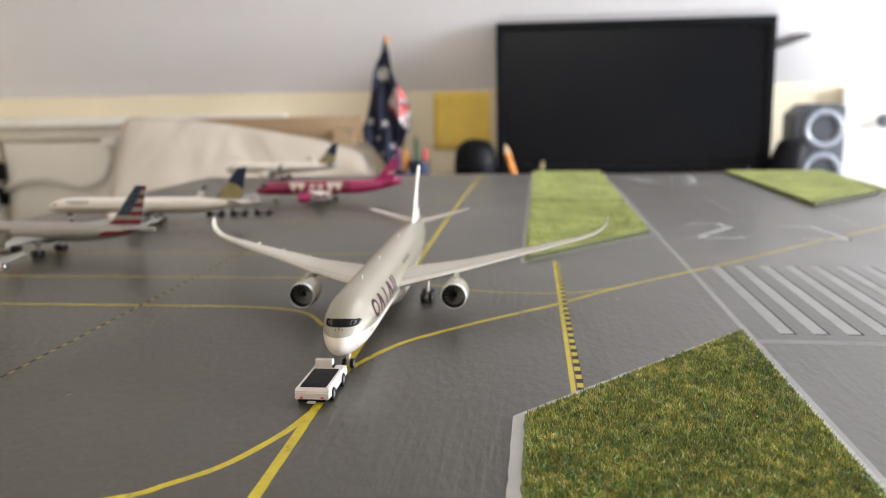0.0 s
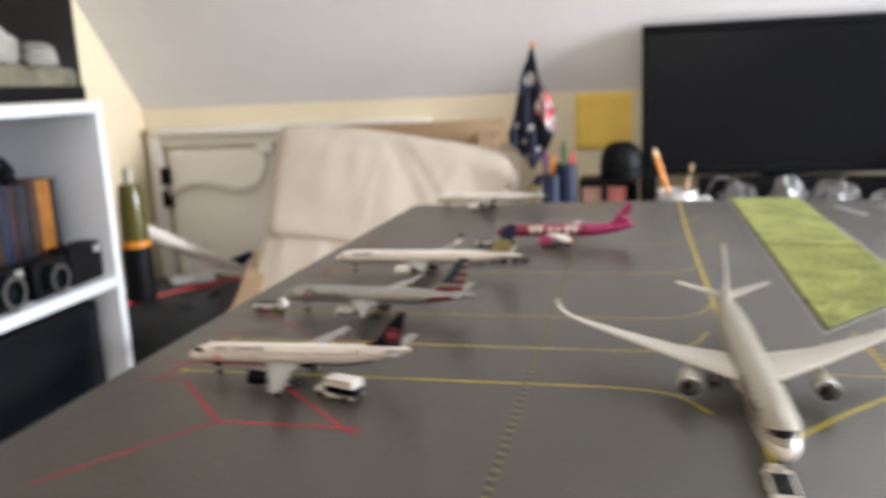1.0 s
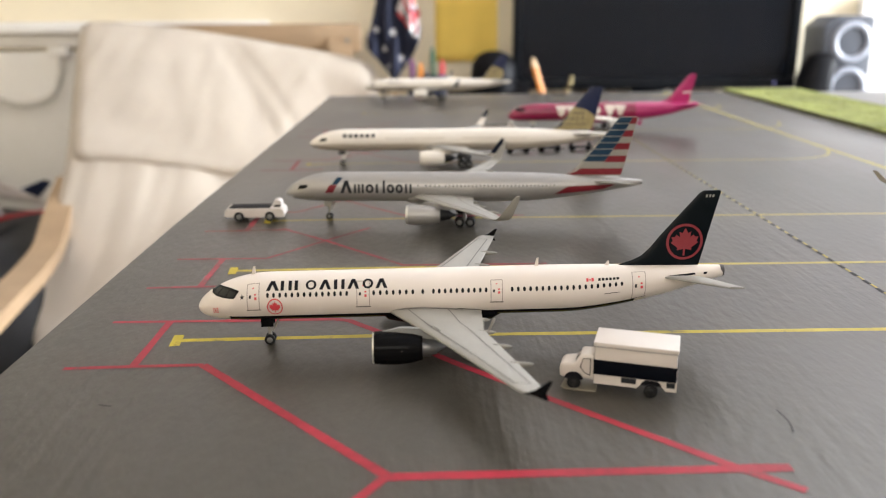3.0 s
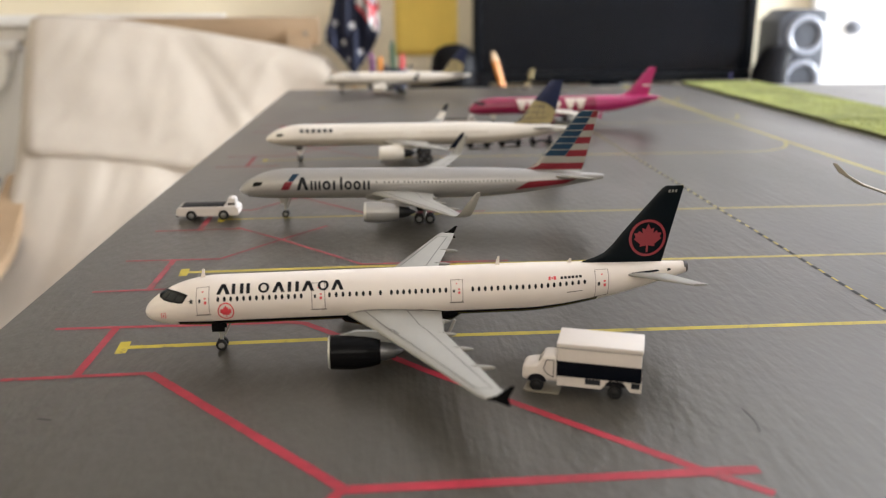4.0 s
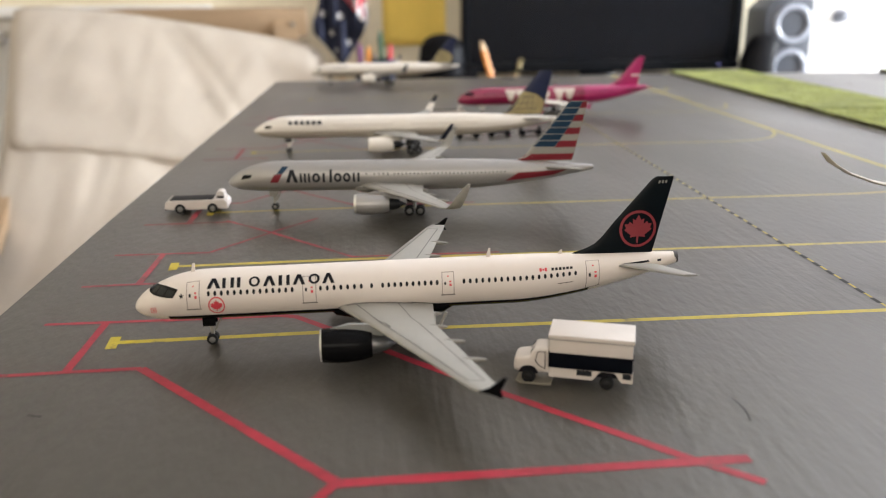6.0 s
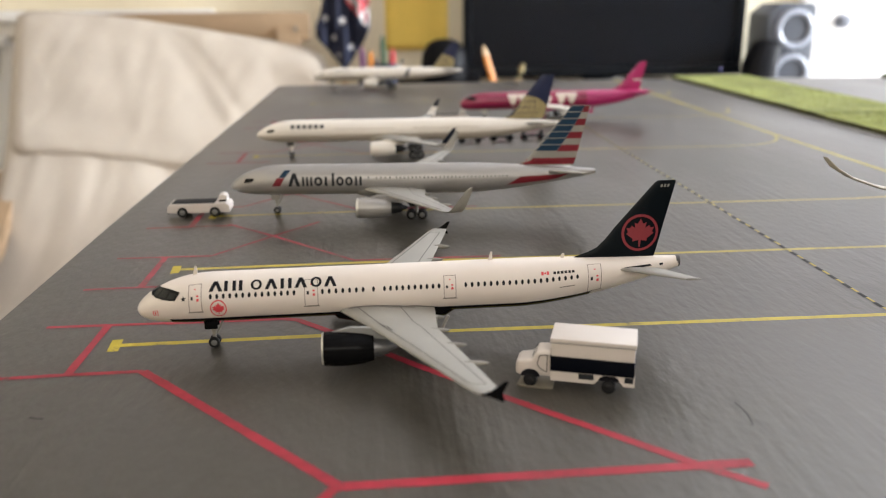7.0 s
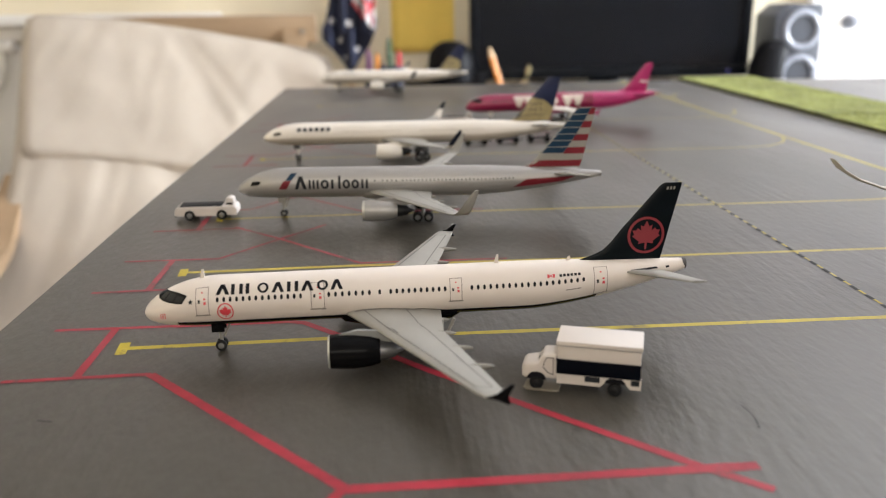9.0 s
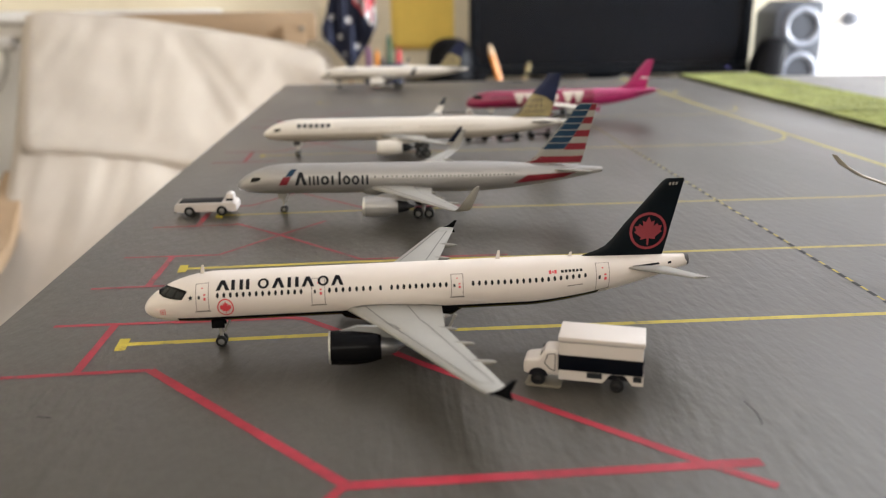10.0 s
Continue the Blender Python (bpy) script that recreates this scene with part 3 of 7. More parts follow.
# runway edge, threshold stripes, numbers
strip("runway_edge_line", fine_line([(376.4, 538), (378.6, 338), (379.0, 190), (380, 71), (380.6, -22), (381.4, -130), (382.4, -300)]), 2.0, WHITELINE)
strip("threshold_line", fine_line([(382, -33.5), (545, -38.5)]), 4.2, FAINTLINE)
for i in range(15):
    xt, xb = 391.8 + 10.4 * i, 392.5 + 9.9 * i
    strip("threshold_outline", [(xt + 0.35, 81.5), (xb + 0.4, -25.9)], 4.7, PENCIL, uneven=0)
    strip("threshold_stripe", fine_line([(xt, 81.2), (xb, -25.0)], 20), 4.2, WHITELINE, uneven=0.03)
for name, runs in (("runway_numeral", [[(400, 199), (408, 204), (419, 203), (421.5, 188), (402.5, 164), (400.5, 154.5), (423, 152)]]),
                   ("runway_numeral", [[(449, 193.5), (467, 193), (469, 177), (471.5, 162), (470, 149)], [(449.5, 150), (471, 147)]]),
                   ("runway_numeral", [[(392, 502), (402, 500), (408, 470), (417, 447)], [(402, 455), (417, 447)]]),
                   ("runway_numeral", [[(434, 498), (452, 496), (452, 460), (440, 440)], [(436, 430), (459, 428)]])):
    for pts in runs:
        strip("numeral_outline", [(x + 0.4, y - 0.5) for x, y in fine_line(pts, 5)], 5.2, PENCIL, uneven=0.12)
        strip(name, fine_line(pts, 5), 4.6, NUMWHITE, uneven=0.12)
strip("runway_centre_line", fine_line([(436.6, 340), (436.4, 246)]), 1.6, WHITELINE)
strip("runway_side_line", fine_line([(494.5, 258), (493.3, 193.4)]), 1.6, WHITELINE)

for x, y, l, a in ((353, -38.2, 4.0, 0.0), (196, -92, 1.6, 1.2), (345, 18, 2.4, 0.9), (412, -75, 3.0, 1.4)):
    strip("scuff_mark", [(x - l / 2 * math.cos(a), y - l / 2 * math.sin(a)), (x, y + 0.15), (x + l / 2 * math.cos(a), y + l / 2 * math.sin(a))], 0.6, CARD if x == 353 else WHITELINE, uneven=0.4)

strip("scuff_mark", curve2([(116.4, -36.0), (116.8, -40.0), (116.1, -44.0)]), 0.2, PENCIL, uneven=0.5)
strip("scratch_mark", [(-5.4, -30.4), (-4.2, -30.8), (-2.8, -31.1)], 0.5, PENCIL, uneven=0.6)


def turf(name, outline, thick, m, label):
    """A turf panel with a ragged edge."""
    b = bmesh.new()
    pts = fine_line(outline + [outline[0]], 3.0)[:-1]
    pts = [(x + 0.5 * noise.noise(Vector((x, y, 3))), y + 0.5 * noise.noise(Vector((x, y, 9)))) for x, y in pts]
    prism(b, pts, 0.1, thick)
    b.normal_update()
    # side faces are browner, and carry their shade in the darker colour
    for f in b.faces:
        f.material_index = 1 if abs(f.normal.z) < 0.5 else 0
    return part(name, b, [m, TURFSIDE], board, label, k=MM, smooth=False)


NEAR = [(313.2, -99.8), (378.0, -26.6), (379, -130), (381, -330), (314, -330)]
b = bmesh.new()
pts = fine_line([(310.5, -100.2), (378.9, -23.4), (380.4, -130), (382.4, -330), (310.8, -330), (310.5, -100.2)], 4.0)[:-1]
pts = [(x + 0.4 * noise.noise(Vector((x * 0.2, y * 0.2, 7))), y + 0.3 * noise.noise(Vector((x * 0.2, y * 0.2, 2)))) for x, y in pts]
prism(b, pts, 0.05, 0.9)
part("turf_card", b, WHITECARD, board, "white card under the grass", k=MM, smooth=False)
turf("turf_panel", NEAR, 1.2, TURF, "deep green artificial grass")
turf("turf_panel", [(308.5, 541), (373, 538), (374.3, 298.0), (309.7, 300.0)], 2.9, FARTURF, "pale green flocked grass")
turf("turf_panel", [(309.7, 299.0), (374.3, 297.0), (375, 167), (310.5, 89)], 2.5, FARTURF, "pale green flocked grass")
turf("turf_panel", [(491, 530), (495.5, 280), (562, 351), (578, 500), (579, 524)], 3.0, FARTURF, "pale green flocked grass")
strip("turf_border", fine_line([(306.8, 541), (308.4, 86.2), (376.5, 165.8)]), 1.8, WHITECARD)


def blades(name, inside, n, h, mats, seed, lo, hi, wd=0.11):
    """Loose grass fibres, as one mass."""
    rnd = random.Random(seed)
    verts, faces, idx = [], [], []
    made = 0
    while made < n:
        x, y = rnd.uniform(lo[0], hi[0]), rnd.uniform(lo[1], hi[1])
        if not inside(x, y):
            continue
        a, tilt = rnd.uniform(0, 6.283), rnd.uniform(0.1, 0.9) * h
        hh = h * rnd.uniform(0.6, 1.15) * (1 + 0.45 * noise.noise(Vector((x * 0.5, y * 0.5, seed + 8))))
        dx, dy = wd * math.cos(a), wd * math.sin(a)
        c = rnd.uniform(0, 6.283)
        ox, oy = tilt * math.cos(c), tilt * math.sin(c)
        k = len(verts)
        verts += [((x - dx) * MM, (y - dy) * MM, 0.0009), ((x + dx) * MM, (y + dy) * MM, 0.0009),
                  ((x + dx * 0.9 + ox * 0.4) * MM, (y + dy * 0.9 + oy * 0.4) * MM, 0.0009 + hh * 0.65 * MM), ((x - dx * 0.9 + ox * 0.4) * MM, (y - dy * 0.9 + oy * 0.4) * MM, 0.0009 + hh * 0.65 * MM),
                  ((x + ox) * MM, (y + oy) * MM, 0.0009 + hh * MM)]
        faces += [(k, k + 1, k + 2, k + 3), (k + 3, k + 2, k + 4)]
        g = 0.45 * noise.noise(Vector((x * 0.10, y * 0.10, seed))) + 0.75 * noise.noise(Vector((x * 0.42, y * 0.42, seed + 3))) + rnd.uniform(-0.55, 0.55)
        mi = 0 if g < -0.25 else 1 if g < 0.2 else 2 if g < 0.5 else 3
        if len(mats) > 4 and rnd.random() < 0.16:
            mi = rnd.choice((4, 4, 5))
        idx += [mi, mi]
        made += 1
    me = bpy.data.meshes.new(name)
    me.from_pydata(verts, [], faces)
    me.polygons.foreach_set("material_index", idx)
    for m in mats:
        me.materials.append(m)
    ob = new(name, me)
    ob.parent = board
    return tagged(ob, kind="stuff")


GRASSES = [mat("grass_fibre_dark", (0.056, 0.092, 0.014), 0.6, var=0.3, scale=300), mat("grass_fibre_green", (0.150, 0.205, 0.026), 0.6, var=0.3, scale=300),
           mat("grass_fibre_olive", (0.30, 0.32, 0.052), 0.6, var=0.3, scale=300), mat("grass_fibre_straw", (0.58, 0.49, 0.15), 0.6, var=0.3, scale=300), mat("grass_fibre_brown", (0.26, 0.15, 0.035), 0.6, var=0.3, scale=300), mat("grass_fibre_teal", (0.035, 0.13, 0.055), 0.6, var=0.3, scale=300)]
blades("turf_cover", lambda x, y: x < 378.5 and y < -26 + (x - 377.5) * 1.13 - 1.5 and x > 313.6, 105000, 1.35, GRASSES, 5, (314, -215), (379, -27), 0.085)
FARGRASS = [mat("flock_green", (0.14, 0.17, 0.038), 0.8, var=0.2, scale=200), mat("flock_light", (0.25, 0.275, 0.07), 0.8, var=0.2, scale=200),
            mat("flock_lime", (0.36, 0.385, 0.11), 0.8, var=0.2, scale=200), mat("flock_pale", (0.44, 0.46, 0.17), 0.8, var=0.2, scale=200)]
blades("turf_cover", lambda x, y: y > 89 + (x - 310) * 1.21 and x < 374.5 and abs(y - 298.6 + (x - 310) * 0.03) > 1.0, 30000, 3.0, FARGRASS, 6, (309.5, 89), (374.5, 538))
blades("turf_cover", lambda x, y: y > 280 + (x - 495.5) * 1.07 and x < 577, 14000, 3.2, FARGRASS, 7, (493, 275), (577, 526))

# ---- scale-model aircraft, in millimetres; nose at the origin pointing to -x, ground at z = 0 ----


class Hull:
    """The round body of an airliner: radius and centre height along its length."""

    def __init__(self, L, R, zc, nose, drop, tail, tail_r, rise, power=0.56, incline=0.0):
        self.L, self.R, self.zc, self.nose, self.drop, self.tail, self.tail_r, self.rise, self.power, self.incline = L, R, zc, nose, drop, tail, tail_r, rise, power, incline

    def at(self, x):
        r, z = self.R, self.zc
        if x < self.nose:
            u = max(0.0, x / self.nose)
            r = self.R * max(0.0, 1 - (1 - u) ** 2.1) ** self.power
            z = self.zc - self.drop * (1 - u) ** 2
        elif x > self.tail:
            v = min(1.0, (x - self.tail) / (self.L - self.tail))
            r = self.tail_r + (self.R - self.tail_r) * (1 - v ** 1.55)
            z = self.zc + self.rise * v ** 1.6
        return r, z + self.incline * (x - 14)

    def on(self, x, phi, side=-1, off=0.0):
        r, z = self.at(x)
        return Vector((x, side * (r + off) * math.cos(phi), z + (r + off) * math.sin(phi)))

    def mesh(self, paint, xs=(), phis=(), seg=44):
        """paint(x, phi) gives the material number; xs and phis are where colours change."""
        X = [self.nose * (i / 16) ** 1.8 for i in range(17)]
        X += [self.nose + (self.tail - self.nose) * i / 26 for i in range(1, 27)]
        X += [self.tail + (self.L - self.tail) * i / 20 for i in range(1, 21)]
        X = sorted(set(X) | set(xs))
        A = sorted(set(-math.pi / 2 + 2 * math.pi * i / seg for i in range(seg)) | {p for q in phis for p in (radians(q), math.pi - radians(q))})
        b = bmesh.new()
        rows = [[(x, -self.at(x)[0] * math.cos(a), self.at(x)[1] + self.at(x)[0] * math.sin(a)) for a in A] for x in X[1:]]
        vr, faces = grid(b, rows, 0, True)
        n = len(A)
        for i, f in enumerate(faces):
            k, j = divmod(i, n)
            a0, a1 = A[j], A[(j + 1) % n] + (2 * math.pi if j == n - 1 else 0)
            s = math.degrees(math.asin(max(-1, min(1, math.sin((a0 + a1) / 2)))))
            f.material_index = paint((X[k + 1] + X[k + 2]) / 2, s)
        tip = b.verts.new((0, 0, self.at(0)[1]))
        for j in range(n):
            b.faces.new((vr[0][j], vr[0][(j + 1) % n], tip)).material_index = paint(0.1, 0)
        b.faces.new(vr[-1]).material_index = paint(self.L, 0)
        return b

    def patch(self, b, x0, x1, p0, p1, side=-1, off=0.045, slant=0.0, mi=0):
        """A printed rectangle on the hull: x in mm, angles above the middle in degrees."""
        nx, na = max(1, int(abs(x1 - x0) / 2.0)), max(1, int(abs(p1 - p0) / 6))
        rows = [[self.on(x0 + (x1 - x0) * i / nx + slant * j / na, radians(p0 + (p1 - p0) * j / na), side, off) for i in range(nx + 1)] for j in range(na + 1)]
        grid(b, rows, mi)

    def outline(self, b, x0, x1, p0, p1, w=0.12, side=-1):
        a = math.degrees(w / self.R)
        self.patch(b, x0, x1, p0, p0 + a, side)
        self.patch(b, x0, x1, p1 - a, p1, side)
        self.patch(b, x0, x0 + w, p0, p1, side)
        self.patch(b, x1 - w, x1, p0, p1, side)

    def blob(self, b, x, phi, rx, ra, side=-1, off=0.05, n=14, pts=None):
        """A printed round or star shape: rx mm along, ra degrees up."""
        ring = pts or [(math.cos(2 * math.pi * i / n), math.sin(2 * math.pi * i / n)) for i in range(n)]
        c = b.verts.new(self.on(x, radians(phi), side, off))
        vs = [b.verts.new(self.on(x + rx * u, radians(phi + ra * v), side, off)) for u, v in ring]
        for i in range(len(vs)):
            b.faces.new((c, vs[i], vs[(i + 1) % len(vs)]))


class Foil:
    """A wing, tailplane or fin through stations (span, leading edge x, chord, offset, thickness)."""
    PROFILE = ((0, 0.0), (0.015, 0.35), (0.06, 0.65), (0.16, 0.92), (0.34, 1.0), (0.6, 0.78), (0.85, 0.36), (1.0, 0.06))

    def __init__(self, stations, upright=False, side=-1):
        self.st, self.upright, self.side = stations, upright, side

    def station(self, s):
        S = self.st
        if s <= S[0][0]:
            return S[0]
        for a, b in zip(S, S[1:]):
            if s <= b[0]:
                t = (s - a[0]) / (b[0] - a[0])
                return tuple(p + (q - p) * t for p, q in zip(a, b))
        return S[-1]

    def thick(self, u):
        P = self.PROFILE
        for a, b in zip(P, P[1:]):
            if u <= b[0]:
                return a[1] + (b[1] - a[1]) * (u - a[0]) / (b[0] - a[0])
        return 0.06

    def on(self, s, u, up=1, off=0.0):
        _, xl, c, h, t = self.station(s)
        d = up * (t / 2 * self.thick(u) + off)
        if self.upright:
            return Vector((xl + c * u, h + d, s))
        return Vector((xl + c * u, self.side * s, h + d))

    def mesh(self, paint=None, sub=4):
        S = self.st
        spans = [S[0][0]]
        for a, b in zip(S, S[1:]):
            spans += [a[0] + (b[0] - a[0]) * i / sub for i in range(1, sub + 1)]
        us = [p[0] for p in self.PROFILE]
        b = bmesh.new()
        rows = [[self.on(s, u, 1) for u in us] + [self.on(s, u, -1) for u in us[::-1][:-1]] for s in spans]
        vr, _ = grid(b, rows, 0, True)
        b.faces.new(vr[0])
        b.faces.new(vr[-1])
        if paint:
            for f in b.faces:
                f.material_index = paint(f.calc_center_median())
        return b

    def line(self, b, pts, w=0.28, up=1, off=0.05):
        """A printed panel line through (span, part of the chord)."""
        for (s0, u0), (s1, u1) in zip(pts, pts[1:]):
            n = max(1, int(abs(s1 - s0) / 2))
            rows = []
            for i in range(n + 1):
                s, u = s0 + (s1 - s0) * i / n, u0 + (u1 - u0) * i / n
                c = self.station(s)[2]
                if abs(s1 - s0) > abs(u1 - u0) * c:
                    rows.append([self.on(s, u - w / 2 / c, up, off), self.on(s, u + w / 2 / c, up, off)])
                else:
                    rows.append([self.on(s - w / 2, u, up, off), self.on(s + w / 2, u, up, off)])
            grid(b, rows)

    def u_of(self, s, x):
        _, xl, c, _, _ = self.station(s)
        return min(1.0, max(0.0, (x - xl) / c))

    def shape(self, b, pts, up=1, off=0.06, mi=0):
        """A printed flat shape on an upright fin, from (x, z) points."""
        cx, cz = sum(p[0] for p in pts) / len(pts), sum(p[1] for p in pts) / len(pts)
        c = b.verts.new(self.on(cz, self.u_of(cz, cx), up, off))
        vs = [b.verts.new(self.on(z, self.u_of(z, x), up, off)) for x, z in pts]
        for i in range(len(vs)):
            b.faces.new((c, vs[i], vs[(i + 1) % len(vs)])).material_index = mi

    def quad(self, b, p00, p10, p11, p01, up=1, off=0.05, mi=0, n=8):
        """A printed four-cornered patch on an upright fin, following its surface."""
        rows = []
        for j in range(3):
            v = j / 2
            a = Vector(p00).lerp(Vector(p01), v)
            c = Vector(p10).lerp(Vector(p11), v)
            row = []
            for i in range(n + 1):
                q = a.lerp(c, i / n)
                row.append(self.on(q[1], self.u_of(q[1], q[0]), up, off))
            rows.append(row)
        grid(b, rows, mi)


def wheel(parent, x, y, z, r, w, hub=WHEELHUB):
    b = bmesh.new()
    revolve(b, [(-w / 2, r * 0.55), (-w / 2, r * 0.9), (-w * 0.32, r), (w * 0.32, r), (w / 2, r * 0.9), (w / 2, r * 0.55)], (x, y, z), "y", 18)
    ob = part("wheel", b, TYRE, parent, k=MM)
    b = bmesh.new()
    revolve(b, [(-w * 0.47, 0.001), (-w * 0.47, r * 0.5), (-w * 0.38, r * 0.6), (w * 0.38, r * 0.6), (w * 0.47, r * 0.5), (w * 0.47, 0.001)], (x, y, z), "y", 14)
    part("hub", b, hub, ob, "bare metal hub", k=MM)
    return ob


def leg(parent, name, x, y, top, r, wheel_r, axles, gap, w, leg_mat):
    """A landing gear: strut, bogie beam and paired wheels."""
    b = bmesh.new()
    revolve(b, [(wheel_r, r * 0.75), (wheel_r + (top - wheel_r) * 0.5, r * 0.75), (wheel_r + (top - wheel_r) * 0.5, r * 1.15), (top, r * 1.15)], (x, y, 0), "z", 12, cap=(True, True))
    if len(axles) > 1:
        box(b, x + axles[0], x + axles[-1], y - r * 0.5, y + r * 0.5, wheel_r - r * 0.5, wheel_r + r * 0.5, r * 0.2)
    tube(b, [(x + r * 1.2, y, wheel_r + (top - wheel_r) * 0.35), (x + r * 4.2, y, top)], r * 0.45, 8)
    for a in axles:
        tube(b, [(x + a, y - gap, wheel_r), (x + a, y + gap, wheel_r)], r * 0.45, 8)
    g = part(name, b, leg_mat, parent, k=MM)
    for a in axles:
        for s in (-1, 1):
            wheel(g, x + a, y + s * gap, wheel_r, wheel_r, w)
    return g


def turbofan(parent, x, y, z, r, length, cowl, exhaust, lip, n_blades=12, pylon=None, pylon_mat=None, rim=0.07):
    """A jet engine: cowl with a lip, fan with blades and spinner, exhaust cone, pylon."""
    b = bmesh.new()
    revolve(b, [(length, r * 0.74), (length * 0.8, r * 0.9), (length * 0.5, r * 1.0), (length * 0.2, r * 0.985), (length * rim, r * 0.94)], (x, y, z), "x", 32)
    e = part("engine", b, cowl, parent, k=MM)
    b = bmesh.new()
    revolve(b, [(length * rim, r * 0.94), (length * 0.015, r * 0.895), (0, r * 0.87), (length * 0.015, r * 0.83)], (x, y, z), "x", 32)
    part("intake_lip", b, lip, e, "bright metal intake ring", k=MM)
    b = bmesh.new()
    revolve(b, [(length * 0.30, 0.01), (length * 0.30, r * 0.78), (length * 0.10, r * 0.79), (length * 0.015, r * 0.83)], (x, y, z), "x", 32)
    revolve(b, [(length * 0.08, 0.01), (length * 0.16, r * 0.12), (length * 0.24, r * 0.22), (length * 0.28, r * 0.25)], (x, y, z), "x", 20)
    part("fan", b, FANDARK, e, "dark metal fan disc and spinner", k=MM)
    b = bmesh.new()
    rows = []
    for k in range(4):
        rr = r * (0.22 + 0.54 * k / 3)
        tw = 0.16 + 0.14 * k / 3
        rows.append([(length * 0.18, rr * math.cos(tw * 0.9), rr * math.sin(tw * 0.9)), (length * 0.26, rr * math.cos(-tw * 0.3), rr * math.sin(-tw * 0.3))])
    grid(b, rows)
    first = part("fan_blade", b, BLADE, e, k=MM)
    for i in range(n_blades):
        ob = first if i == 0 else new("fan_blade", first.data)
        ob.parent = e
        ob.matrix_basis = Matrix.Translation((x * MM, y * MM, z * MM)) @ Matrix.Rotation(2 * math.pi * i / n_blades, 4, "X")
    b = bmesh.new()
    revolve(b, [(length, r * 0.735), (length * 0.97, r * 0.58), (length * 1.12, r * 0.55), (length * 1.3, r * 0.40), (length * 1.3, r * 0.30), (length * 1.5, 0.02)], (x, y, z), "x", 26)
    part("exhaust", b, exhaust, e, "grey metal exhaust cone", k=MM)
    b = bmesh.new()
    x0, x1, top = pylon or (x + length * 0.35, x + length * 1.5, z + r * 1.55)
    th = r * 0.13
    rows = []
    for xx, lo, hi, t2 in ((x0, z + r * 0.9, z + r * 1.02, 0.02), (x0 + (x1 - x0) * 0.25, z + r * 0.8, z + r * 1.25, th), (x0 + (x1 - x0) * 0.7, z + r * 0.5, top, th), (x1, z + r * 0.75, top, th * 0.3)):
        rows.append([(xx, y - t2, lo), (xx, y - t2, hi), (xx, y + t2, hi), (xx, y + t2, lo)])
    vr, _ = grid(b, rows, 0, True)
    b.faces.new(vr[0])
    b.faces.new(vr[-1])
    part("pylon", b, pylon_mat or cowl, e, k=MM)
    return e


def window_row(hull, parent, runs, phi, w, h, m, pitch):
    """Printed cabin windows, both sides, as one print."""
    b = bmesh.new()
    ra = math.degrees(h / 2 / hull.R)
    for side in (-1, 1):
        for x0, x1 in runs:
            n = int(round((x1 - x0) / pitch))
            for i in range(n + 1):
                hull.blob(b, x0 + (x1 - x0) * i / max(1, n), phi, w / 2, ra, side, 0.05, 8)
    return tagged(part("window_print", b, m, parent, k=MM, smooth=False), kind="stuff")


def windscreen(hull, parent, x0, x1, p0, p1):
    b = bmesh.new()
    for side in (-1, 1):
        n = 5
        rows = []
        for j in range(4):
            v = j / 3
            row = []
            for i in range(n + 1):
                u = i / n
                xx = x0 + (x1 - x0) * u + (x1 - x0) * 0.22 * v * (1 - u)
                lo = p0 - 3.0 * u + (7.0 * max(0.0, u - 0.75) / 0.25)
                hi = p1 * (1.0 - 0.26 * u)
                row.append(hull.on(xx, radians(lo + (hi - lo) * v), side, 0.06))
            rows.append(row)
        grid(b, rows)
    ws = part("windscreen", b, GLASSDARK, parent, "dark printed cockpit windows", k=MM, smooth=False)
    for u in (0.36, 0.7):
        b = bmesh.new()
        for side in (-1, 1):
            xx = x0 + (x1 - x0) * u
            hull.patch(b, xx, xx + 0.12, p0 - 1, p1 * (1.0 - 0.26 * u), side, 0.075, 0.6 * (1 - u))
        part("window_bar", b, GREYINK, ws, k=MM, smooth=False)
    return ws


def wrap_windscreen(hull, parent, dx=0.0):
    """A dark printed windscreen that runs round the nose to a raised rear corner; four panes a side."""
    low = ((3.2, 88), (3.6, 56), (4.5, 38), (5.9, 26), (7.5, 19), (8.5, 17))
    high = ((4.9, 88), (5.2, 77), (6.1, 64), (7.3, 53), (8.4, 44), (9.55, 35.5))

    def at(rows, u):
        k = min(4, int(u * 5))
        t = u * 5 - k
        return rows[k][0] + (rows[k + 1][0] - rows[k][0]) * t + dx, rows[k][1] + (rows[k + 1][1] - rows[k][1]) * t

    def point(u, v, side, off):
        (x0, p0), (x1, p1) = at(low, u), at(high, u)
        return hull.on(x0 + (x1 - x0) * v, radians(p0 + (p1 - p0) * v), side, off)

    b = bmesh.new()
    for side in (-1, 1):
        grid(b, [[point(i / 15, j / 5, side, 0.06) for i in range(16)] for j in range(6)])
    ws = part("windscreen", b, GLASSDARK, parent, "dark printed cockpit windows", k=MM, smooth=False)
    for side in (-1, 1):
        for u0, u1 in ((0.06, 0.40), (0.44, 0.66), (0.70, 0.93)):
            b = bmesh.new()
            grid(b, [[point(u0 + (u1 - u0) * i / 5, 0.16 + (0.66 if u1 < 0.9 else 0.58) * j / 3, side, 0.085) for i in range(6)] for j in range(4)])
            part("window_pane", b, PANEBLUE, ws, "blue-black window pane", k=MM, smooth=False)
    return ws


